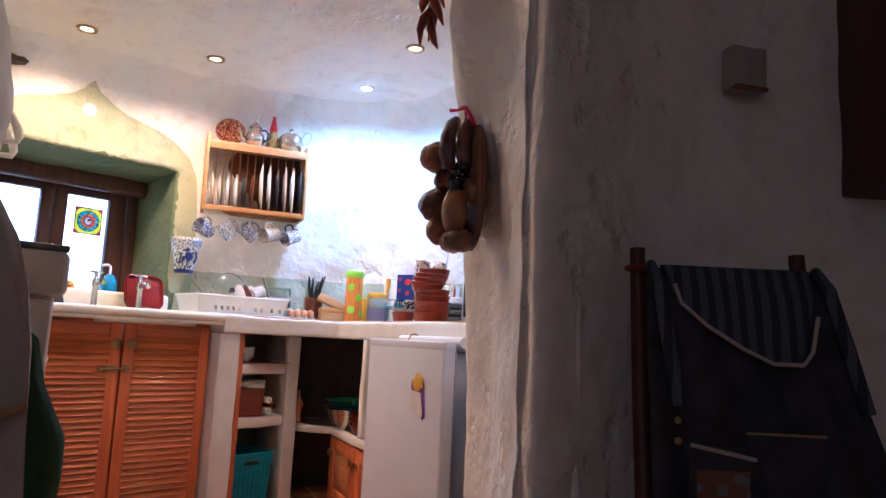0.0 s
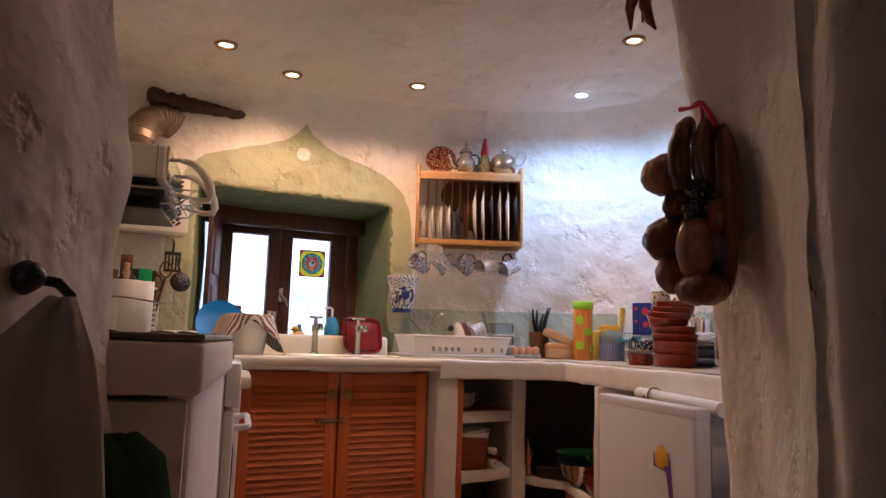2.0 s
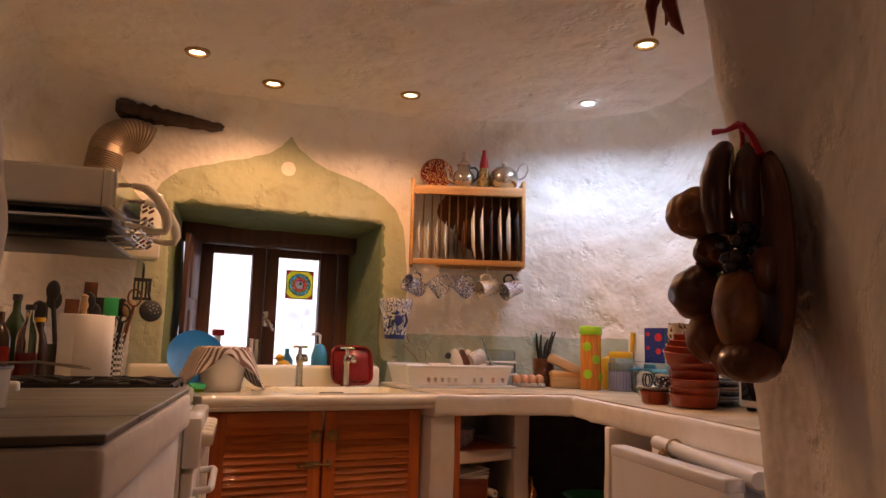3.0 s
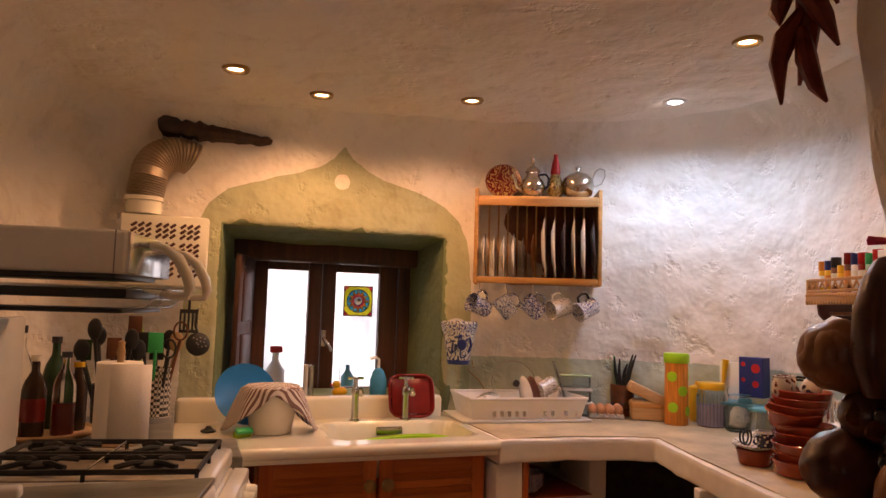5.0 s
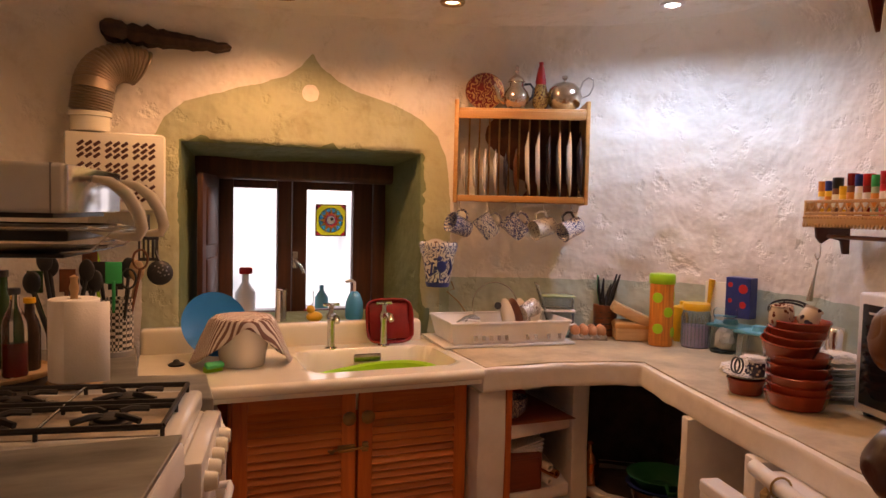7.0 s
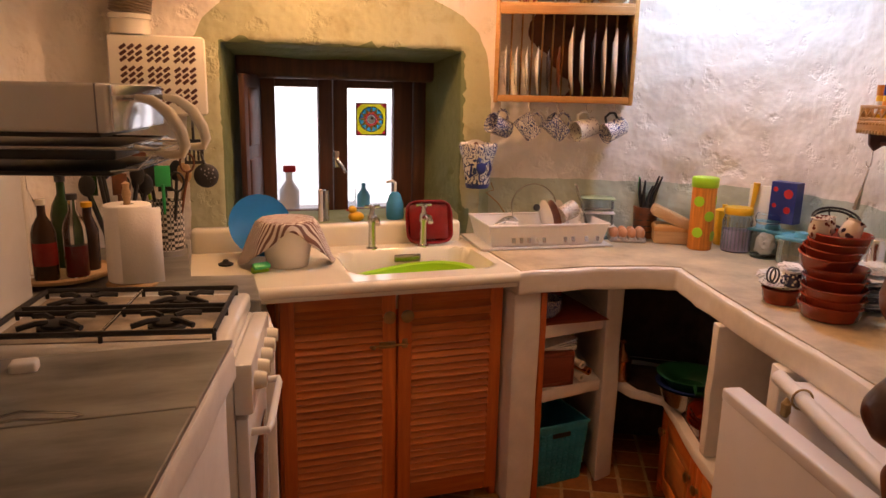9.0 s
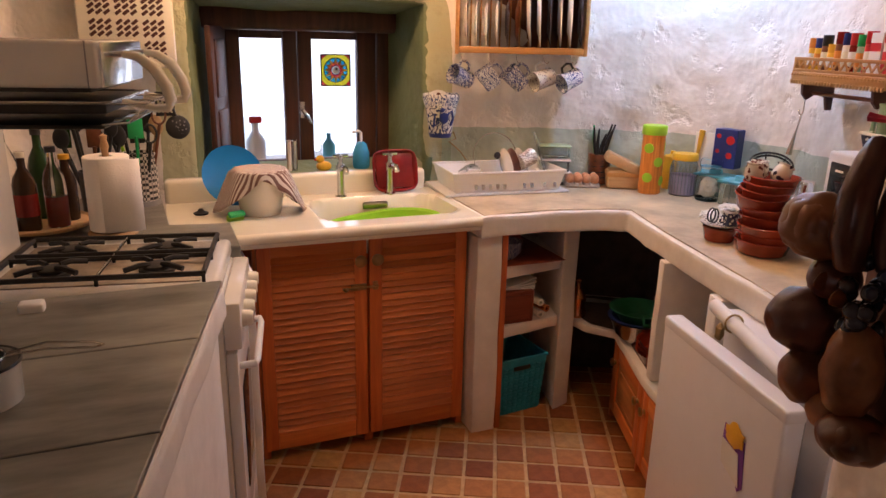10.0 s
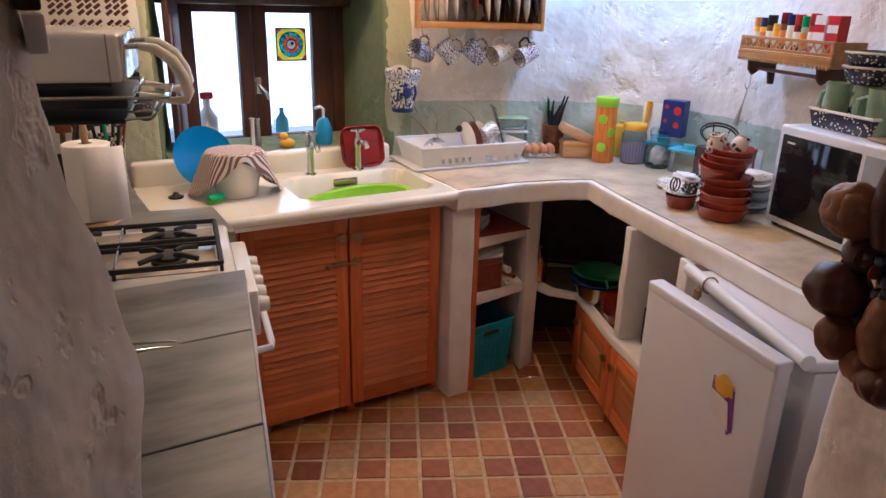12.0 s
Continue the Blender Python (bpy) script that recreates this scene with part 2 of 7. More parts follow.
def lathe(profile, seg=28, bm=None, m=None, sweep=None):
    """A turned body from (radius, height) pairs."""
    t = bmesh.new()
    rings = []
    for r, z in profile:
        if r < 1e-5:
            rings.append([t.verts.new((0, 0, z))])
        else:
            rings.append([t.verts.new((r * math.cos(2 * math.pi * i / seg), r * math.sin(2 * math.pi * i / seg), z)) for i in range(seg)])
    for p, q in zip(rings, rings[1:]):
        for i in range(seg):
            j = (i + 1) % seg
            if len(p) == 1 and len(q) == 1:
                continue
            if len(p) == 1:
                t.faces.new((p[0], q[j], q[i]))
            elif len(q) == 1:
                t.faces.new((p[i], p[j], q[0]))
            else:
                t.faces.new((p[i], p[j], q[j], q[i]))
    return join(bm, t, m)


def tube(points, r, seg=8, bm=None, m=None, closed=False):
    """A round bar bent through the points; r a number or one for each point."""
    t = bmesh.new()
    pts = [Vector(p) for p in points]
    n = len(pts)
    rs = r if isinstance(r, (list, tuple)) else [r] * n
    rings, up = [], None
    for i, p in enumerate(pts):
        d = (pts[(i + 1) % n] - pts[i - 1]) if closed else (pts[min(n - 1, i + 1)] - pts[max(0, i - 1)])
        d.normalize()
        if up is None:
            up = Vector((0, 0, 1)) if abs(d.z) < 0.9 else Vector((1, 0, 0))
        s = d.cross(up).normalized()
        up = s.cross(d).normalized()
        rings.append([t.verts.new(p + rs[i] * (math.cos(2 * math.pi * k / seg) * s + math.sin(2 * math.pi * k / seg) * up)) for k in range(seg)])
    for i in range(n if closed else n - 1):
        p, q = rings[i], rings[(i + 1) % n]
        for k in range(seg):
            t.faces.new((p[k], p[(k + 1) % seg], q[(k + 1) % seg], q[k]))
    if not closed:
        t.faces.new(rings[0][::-1]), t.faces.new(rings[-1])
    return join(bm, t, m)


def ball(rx, ry, rz, at=(0, 0, 0), bumps=0.0, seed=0, sub=3, bm=None, freq=9.0):
    t = bmesh.new()
    bmesh.ops.create_icosphere(t, subdivisions=sub, radius=1)
    for v in t.verts:
        k = 1 + bumps * noise.noise(Vector((v.co.x * freq * rx * 10, v.co.y * freq * ry * 10, v.co.z * freq * rz * 10 + seed * 7.3)))
        v.co = Vector((v.co.x * rx * k + at[0], v.co.y * ry * k + at[1], v.co.z * rz * k + at[2]))
    return join(bm, t)


def prism(outline, z0, z1, bevel=0.0, bm=None, m=None):
    """A plate with the outline given in plan."""
    t = bmesh.new()
    f = t.faces.new([t.verts.new((x, y, z0)) for x, y in outline])
    f.normal_update()
    if f.normal.z > 0:
        f.normal_flip()
    e = bmesh.ops.extrude_face_region(t, geom=[f])
    bmesh.ops.translate(t, vec=(0, 0, z1 - z0), verts=[v for v in e["geom"] if isinstance(v, bmesh.types.BMVert)])
    bmesh.ops.recalc_face_normals(t, faces=t.faces[:])
    if bevel:
        bmesh.ops.bevel(t, geom=t.edges[:], offset=bevel, segments=2, affect="EDGES", profile=0.5)
    return join(bm, t, m)


# ---- the large structure ----
def w2k(x, y):
    p = KM.inverted() @ Vector((x, y, 0))
    return (p.x, p.y)


PLAN = {
    "wall_west": [(-0.50, -1.56), (-0.62, -1.42), (-0.80, -1.25), (-0.82, -0.5), (-0.80, 0.25), (-0.72, 0.52), (-0.55, 0.655), (-0.35, 0.68)],
    "wall_window": [(-0.35, 0.68), (-0.1, 0.68), (0.895, 0.68), (1.05, 0.685)],
    "wall_north": [(1.05, 0.685), (1.30, 0.63), (1.62, 0.50), (1.92, 0.32), (2.10, 0.06), (2.12, -0.28)],
    "wall_east": [(2.12, -0.28), (1.97, -0.9), (1.80, -1.5), (1.55, -1.92), (1.15, -1.93), (0.78, -1.66)],
    "wall_jamb": [(0.78, -1.66), (0.635, -1.88), (0.43, -2.115), (0.305, -2.26), w2k(0.31, 1.50), w2k(0.43, 1.60), w2k(0.60, 1.72), w2k(0.9, 1.80), w2k(1.7, 1.86)],
    "wall_south": [w2k(1.7, 1.86), w2k(1.78, 1.7), w2k(1.8, 0.0), w2k(1.7, -1.7), w2k(0.0, -1.8), w2k(-1.8, -1.7), w2k(-1.9, 0.0), w2k(-1.85, 1.05), w2k(-1.6, 1.12)],
    "wall_entry": [w2k(-1.6, 1.12), w2k(-1.15, 1.10), (-0.80, -1.83), (-0.69, -1.88), (-0.600, -1.82), (-0.540, -1.69), (-0.50, -1.56)],
}
KINDS = {"wall_window": M_WINWALL, "wall_north": M_DADO, "wall_east": M_DADO}


def smooth_path(pts, before, after, step):
    """Catmull-Rom through the plan's points, so that the walls flow round their corners."""
    p = [Vector((*before, 0))] + [Vector((*q, 0)) for q in pts] + [Vector((*after, 0))]
    out = []
    for i in range(1, len(p) - 2):
        n = max(2, int((p[i + 1] - p[i]).length / step))
        for k in range(n):
            t = k / n
            a, b, c, d = p[i - 1], p[i], p[i + 1], p[i + 2]
            out.append(0.5 * ((2 * b) + (c - a) * t + (2 * a - 5 * b + 4 * c - d) * t * t + (3 * b - 3 * c + d - a) * t ** 3))
    out.append(p[-2])
    return out


def wall_point(q, nrm, z, calm):
    """A point of the wall: lumpy plaster, leaning in under the ceiling. nrm points out of the room."""
    top = 2.268 + 0.052 * max(-1.0, min(2.2, q.x))
    p = Vector((q.x, q.y, z))
    c = max(0.0, (z - (top - 0.30)) / 0.32)
    phi = min(1.0, c) * math.pi / 2
    inward = 0.26 * (1 - math.cos(min(phi, math.pi / 2)))
    if c > 0:
        z = top - 0.30 + 0.30 * math.sin(min(phi, math.pi / 2)) + 0.32 * max(0.0, c - 1.0)
    wob = 0.030 * noise.noise(p * 2.2) + 0.016 * noise.noise(p * 7) + 0.007 * noise.noise(p * 16)
    q2 = p + nrm * (wob * calm - inward)
    # both jambs of the arch lean and bulge unevenly
    w = max(0.0, 1 - math.hypot(q.x - 0.76, q.y + 1.67) / 0.45)
    lean = max(-0.24, min(0.16, (1.10 - z) * 0.38)) * min(1.0, w * 1.3)
    lean -= 0.036 * min(1.0, w * 1.3) * max(0.0, min(1.0, (z - 1.50) / 0.25))
    q2 += Vector((0.85, 0.5, 0)) * lean
    w = max(0.0, 1 - math.hypot(q.x + 0.50, q.y + 1.62) / 0.35)
    q2.x += w * ((1.32 - min(z, 1.9)) * 0.10 + 0.02 * noise.noise(Vector((2, 5, z * 5))))
    q2.z = z
    return q2


def build_walls():
    """Both rooms' walls as one flowing skin; the length by the south side is an object of its own."""
    names = list(PLAN)
    opening = (-0.1, 0.895, 0.985, 1.75)
    zs = [0.985 * k / 33 for k in range(34)] + [0.985 + 0.765 * k / 26 for k in range(1, 27)] + [1.75 + 0.75 * k / 28 for k in range(1, 29)]
    for name, members, mat in (("wall_north", names[:5] + names[6:], M_WINWALL), ("wall_south", names[5:6], M_PLASTER)):
        order = members if name == "wall_south" else [names[6]] + names[:5]
        pts = []
        for nm in order:
            i = names.index(nm)
            if nm == "wall_window":
                xs = [-0.35 + 0.025 * k for k in range(10)] + [-0.1 + 0.995 * k / 40 for k in range(41)] + [0.9337, 0.9725, 1.0112, 1.05]
                seg = [Vector((x, 0.68 + (0.005 if x > 1.04 else 0), 0)) for x in xs]
            else:
                seg = smooth_path(PLAN[nm], PLAN[names[i - 1]][-2], PLAN[names[(i + 1) % 7]][1], 0.03)
            pts += seg if not pts else seg[1:]
        bm = bmesh.new()
        grid = []
        for k, q in enumerate(pts):
            d = (pts[min(len(pts) - 1, k + 1)] - pts[max(0, k - 1)]).normalized()
            nrm = Vector((-d.y, d.x, 0))
            calm = 0.55 if (-0.36 < q.x < 1.06 and q.y > 0.6) or q.y < -1.6 else 1.0
            grid.append([bm.verts.new(wall_point(q, nrm, z, calm)) for z in zs])
        for a in range(len(grid) - 1):
            for c in range(len(zs) - 1):
                xm, zm = (pts[a].x + pts[a + 1].x) / 2, (zs[c] + zs[c + 1]) / 2
                if opening[0] < xm < opening[1] and opening[2] < zm < opening[3] and pts[a].y > 0.6 and name == "wall_north":
                    continue
                bm.faces.new((grid[a][c], grid[a][c + 1], grid[a + 1][c + 1], grid[a + 1][c]))
        ob = new(name, finish(bm, name, mat, True, 180))
        ob.matrix_world = KM
        tagged(ob, "lumpy hand-plastered cream wall, green field round the window" if name == "wall_north" else "lumpy hand-plastered white wall", kind="structure")
        so = ob.modifiers.new("thickness", "SOLIDIFY")
        so.thickness, so.offset = 0.10, 1.0


build_walls()


def sheet(x0, x1, y0, y1, step, zf, flip=False):
    bm = bmesh.new()
    nx, ny = int((x1 - x0) / step), int((y1 - y0) / step)
    g = [[bm.verts.new((x0 + (x1 - x0) * i / nx, y0 + (y1 - y0) * j / ny, zf(x0 + (x1 - x0) * i / nx, y0 + (y1 - y0) * j / ny))) for j in range(ny + 1)] for i in range(nx + 1)]
    for i in range(nx):
        for j in range(ny):
            q = (g[i][j], g[i + 1][j], g[i + 1][j + 1], g[i][j + 1])
            bm.faces.new(q[::-1] if flip else q)
    return bm


bm = sheet(-3.6, 2.6, -5.6, 0.95, 0.04, ceiling_z, True)
ceil = new("ceiling", finish(bm, "ceiling", M_CEIL, True, 180))
ceil.matrix_world = KM
tagged(ceil, "low uneven cream plastered ceiling", kind="structure")
so = ceil.modifiers.new("thickness", "SOLIDIFY")
so.thickness, so.offset = 0.2, -1.0

bm = box((-4.0, -6.0, -0.12), (2.8, 1.0, -0.004))
fl = new("floor", finish(bm, "floor", M_GROUT, False))
fl.matrix_world = KM
tagged(fl, "terracotta tiled floor with sandy joints", kind="structure")

lint = new("lintel", finish(box((-0.95, -2.5, 2.08), (1.2, -1.5, 2.5), 0.04), "lintel", M_PLASTER))
lint.matrix_world = KM
tagged(lint, "thick plastered head of the archway", kind="structure")


def niche():
    """The splayed recess round the window: a funnel of four lumpy faces and the sill."""
    bm = bmesh.new()
    a = (-0.1, 0.895, 0.985, 1.75)
    c = (0.0, 0.845, 0.955, 1.695)
    rings = []
    n = 24
    for k in range(n + 1):
        t = k / n
        y = 0.68 + (1.16 - 0.68) * t
        tt = min(1.0, t * 1.12)
        x0, x1, z0, z1 = (a[i] + (c[i] - a[i]) * tt for i in range(4))
        ring = []
        m = 20
        for e in range(4):
            for j in range(m):
                s = j / m
                p = [(x0 + (x1 - x0) * s, z0), (x1, z0 + (z1 - z0) * s), (x1 - (x1 - x0) * s, z1), (x0, z1 - (z1 - z0) * s)][e]
                v = Vector((p[0], y, p[1]))
                amp = min(1.0, t * 4)
                off = 0.012 * noise.noise(v * 5) * amp
                inward = Vector(((x0 + x1) / 2 - p[0], 0, (z0 + z1) / 2 - p[1])).normalized()
                v = v + inward * off
                if k == 0:
                    q = wall_point(Vector((p[0], 0.68, 0)), Vector((0, 1, 0)), p[1], 0.55)
                    v = Vector((p[0], q.y - 0.001, p[1]))
                ring.append(bm.verts.new(v))
        rings.append(ring)
    for r, q in zip(rings, rings[1:]):
        for i in range(len(r)):
            j = (i + 1) % len(r)
            bm.faces.new((r[i], q[i], q[j], r[j]))
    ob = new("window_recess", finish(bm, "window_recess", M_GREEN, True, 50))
    ob.matrix_world = KM
    tagged(ob, "deep splayed window recess painted moss green, darkened for its shade", kind="structure")
    so = ob.modifiers.new("thickness", "SOLIDIFY")
    so.thickness, so.offset = 0.05, 1.0


niche()


# ---- the window ----
def sun_catcher_colours():
    m, nt, b = nodes_of("stained glass")
    co = nt.nodes.new("ShaderNodeTexCoord")
    ln = nt.nodes.new("ShaderNodeVectorMath")
    ln.operation = "LENGTH"
    nt.links.new(co.outputs["Object"], ln.inputs[0])
    r = ramp(nt, ln.outputs["Value"], [(0.0, (0.9, 0.9, 0.9)), (0.018, (0.02, 0.02, 0.02)), (0.021, (0.55, 0.02, 0.03)), (0.036, (0.02, 0.02, 0.02)), (0.039, (0.01, 0.30, 0.42)), (0.052, (0.02, 0.02, 0.02)), (0.056, (0.70, 0.62, 0.02)), (0.080, (0.45, 0.02, 0.04))])
    r.color_ramp.interpolation = "CONSTANT"
    nt.links.new(r.outputs[0], b.inputs["Base Color"])
    b.inputs["Roughness"].default_value = 0.2
    b.inputs["Transmission Weight"].default_value = 0.6
    return m


def window():
    w = new("window_1")
    w.matrix_world = KM @ pose(0, 1.06, 0)
    tagged(w, "small dark wooden casement window with two glazed leaves", kind="structure")
    f = bmesh.new()
    box((0.02, 0, 0.955), (0.07, 0.07, 1.715), 0.004, f)
    box((0.79, 0, 0.955), (0.85, 0.07, 1.715), 0.004, f)
    box((0.07, 0.0, 1.646), (0.79, 0.07, 1.715), 0.002, f)
    box((0.02, 0.03, 1.63), (0.85, 0.06, 1.80), 0.002, f)
    box((0.07, 0, 0.935), (0.79, 0.07, 0.962), 0.004, f)
    part("window_frame", f, M_DARKW, w)
    for x0, x1 in ((0.075, 0.398), (0.402, 0.785)):
        leaf = part("casement", box((x0, 0.006, 0.968), (x0 + (0.062 if x0 < 0.2 else 0.066), 0.05, 1.65), 0.006), M_DARKW, w)
        lf = bmesh.new()
        box((x1 - (0.066 if x0 < 0.2 else 0.095), 0.006, 0.968), (x1, 0.05, 1.65), 0.006, lf)
        xa, xb = x0 + 0.062, x1 - (0.066 if x0 < 0.2 else 0.095)
        box((xa, 0.008, 1.588), (xb, 0.048, 1.65), 0.005, lf)
        box((xa, 0.008, 0.968), (xb, 0.048, 1.022), 0.005, lf)
        part("casement_rails", lf, M_DARKW, leaf)
        pn = part("pane", box((xa - 0.004, 0.024, 1.018), (xb + 0.004, 0.028, 1.592)), M_PANE, leaf, smooth=False)
        pn.visible_shadow = False
    h = bmesh.new()
    box((0.40, -0.012, 1.22), (0.425, 0.006, 1.30), 0.004, h)
    tube([(0.412, -0.01, 1.26), (0.412, -0.035, 1.26), (0.43, -0.045, 1.235), (0.445, -0.045, 1.20)], 0.008, 8, h)
    part("window_handle", h, M_STEEL, w, "nickel lever handle")
    # the inner shutter, folded back against the recess
    s = thing("window_shutter", "dark wooden inner shutter with two raised panels, folded open", "shutter", (0.062, 1.035, 0.975), -108)
    part("shutter_frame", box((0, -0.012, 0), (0.27, 0.012, 0.66), 0.004), M_DARKW, s)
    for z in (0.06, 0.36):
        p = bmesh.new()
        box((0.05, -0.022, z), (0.22, 0.02, z + 0.25), 0.012, p)
        part("shutter_panel", p, M_DARKW, s)


window()
# outside: the glaring white yard, beyond what the camera can hold
def glare():
    m, nt, b = nodes_of("sunlit white yard")
    n = tex(nt, 2.5, 4, 0.6)
    nt.links.new(ramp(nt, n.outputs[0], [(0.34, (0.20, 0.27, 0.33)), (0.48, (0.6, 0.66, 0.7)), (0.62, (1, 1, 1))]).outputs[0], b.inputs["Emission Color"])
    b.inputs["Emission Strength"].default_value = 1.7
    return m


yard = new("backdrop", finish(box((-3, 2.9, -1), (4, 3.1, 3.4)), "backdrop", glare()))
yard.matrix_world = KM
tagged(yard, "glaring sunlit whitewashed yard", kind="structure")
ground = new("ground", finish(box((-60, 1.25, -1.1), (60, 90, -1.0)), "ground", M_BACK))
ground.matrix_world = KM
tagged(ground, "pale yard ground", kind="structure")


# ---- worktops and masonry ----
def masonry():
    # left counter
    t = thing("masonry_counter", "plastered masonry counter beside the cooker", "counter", (-0.012, -0.030, 0.0))
    part("front", rough(prism([(-0.37, -1.52), (-0.22, -0.68), (-0.140, -0.68), (-0.325, -1.52)], 0.0, 0.93, 0.008)), M_COUNTER, t)
    part("cheek", rough(box((-0.78, -0.70, 0), (-0.16, -0.665, 0.917), 0.006)), M_COUNTER, t)
    part("cheek", rough(box((-0.78, -1.55, 0), (-0.335, -1.50, 0.917), 0.006)), M_COUNTER, t)
    for y0, y1 in ((-0.990, -0.655), (-1.328, -0.993), (-1.56, -1.331)):
        def ex(y):
            return -0.137 + 0.22 * (y + 0.735)
        part("worktop_tile", prism([(-0.8, y0), (ex(y0), y0), (ex(y1), y1), (-0.8, y1)], 1.014, 1.026, 0.003), M_SLATE, t, smooth=False)
    part("worktop_edge", rough(prism([(-0.8, -1.572), (-0.318, -1.572), (-0.114, -0.652), (-0.8, -0.652)], 0.928, 1.013, 0.012)), M_COUNTER, t, "rough white plaster edge")
    t = thing("corner_ledge", "grey tiled ledge behind the cooker and beside the sink", "worktop")
    part("base", rough(prism([(-0.80, -0.04), (-0.05, -0.19), (-0.05, 0.11), (-0.24, 0.14), (-0.26, 0.66), (-0.80, 0.66)], 0.87, 0.925, 0.005)), M_COUNTER, t)
    part("worktop_tile", prism([(-0.80, -0.045), (-0.035, -0.195), (-0.035, 0.11), (-0.235, 0.14), (-0.255, 0.66), (-0.80, 0.66)], 0.927, 0.967, 0.005), M_SLATE, t, smooth=False)
    part("cheek", rough(box((-0.09, -0.18, 0), (0.0, 0.09, 0.869), 0.01)), M_COUNTER, t)
    # right counter: top sheet round the corner
    t = thing("corner_worktop", "worn cement worktop on white plastered piers, running round the corner", "worktop")
    top = [(0.875, -0.03), (1.17, -0.02), (1.42, -0.075), (1.49, -0.11), (1.40, -0.40), (1.27, -0.95), (1.10, -1.60), (1.75, -1.75), (2.0, -1.0), (2.16, -0.25), (2.14, 0.10), (1.95, 0.36), (1.35, 0.66), (0.90, 0.70)]
    part("worktop", rough(prism(top, 0.865, 0.950, 0.010)), M_COUNTER, t)
    inn = [(0.89, -0.012), (1.17, -0.002), (1.43, -0.058), (1.508, -0.10), (1.42, -0.40), (1.29, -0.95), (1.12, -1.60), (1.74, -1.74), (1.99, -1.0), (2.15, -0.25), (2.13, 0.09), (1.94, 0.35), (1.34, 0.65), (0.905, 0.69)]
    part("worktop_surface", prism(inn, 0.9505, 0.956, 0.002), M_TOP, t, "buff cement worktop surface")
    part("pier", rough(box((0.875, 0.0, 0), (0.985, 0.6, 0.865), 0.008)), M_COUNTER, t)
    part("pier", rough(prism([(1.305, 0.06), (1.40, 0.085), (1.50, 0.45), (1.40, 0.47)], 0, 0.865, 0.010)), M_COUNTER, t)
    part("pier", rough(prism([(1.355, -0.505), (1.375, -0.455), (1.90, -0.62), (1.88, -0.67)], 0.401, 0.865, 0.008)), M_COUNTER, t)
    part("pier", rough(prism([(1.265, -0.865), (1.29, -0.80), (1.85, -0.98), (1.83, -1.05)], 0.0, 0.865, 0.008)), M_COUNTER, t)
    for z in (0.665, 0.40):
        part("shelf", rough(prism([(0.985, 0.02), (1.31, 0.08), (1.41, 0.46), (0.985, 0.6)], z, z + 0.055, 0.010)), M_COUNTER, t)
    part("shelf", rough(prism([(1.41, 0.33), (1.44, 0.05), (1.525, -0.05), (1.355, -0.47), (1.255, -0.80), (1.80, -0.95), (2.0, -0.2), (1.95, 0.2), (1.45, 0.55)], 0.36, 0.40, 0.01)), M_COUNTER, t)
    # dark sheets added to imitate the shade inside the corner recess
    shade_tone = simple("dark render for recess shade", (0.085, 0.064, 0.05), 0.9, var=0.3)
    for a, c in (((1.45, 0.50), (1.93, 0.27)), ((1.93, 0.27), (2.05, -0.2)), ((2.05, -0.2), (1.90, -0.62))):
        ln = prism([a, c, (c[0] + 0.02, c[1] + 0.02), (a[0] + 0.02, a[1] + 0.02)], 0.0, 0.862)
        part("recess_shade_sheet", ln, shade_tone, t, "added dark sheet for the shade at the back of the corner recess", smooth=False)
    part("ledge_shade_sheet", prism([(1.43, 0.33), (1.46, 0.06), (1.555, -0.06), (1.395, -0.47), (1.80, -0.62), (1.98, -0.2), (1.93, 0.2), (1.45, 0.5)], 0.3985, 0.4005), shade_tone, t, "added dark sheet for the shade on the ledge", smooth=False)
    part("trim_post", box((0.988, 0.005, 0), (1.012, 0.04, 0.865), 0.003), M_PINE, t, "orange pine edging post")


masonry()


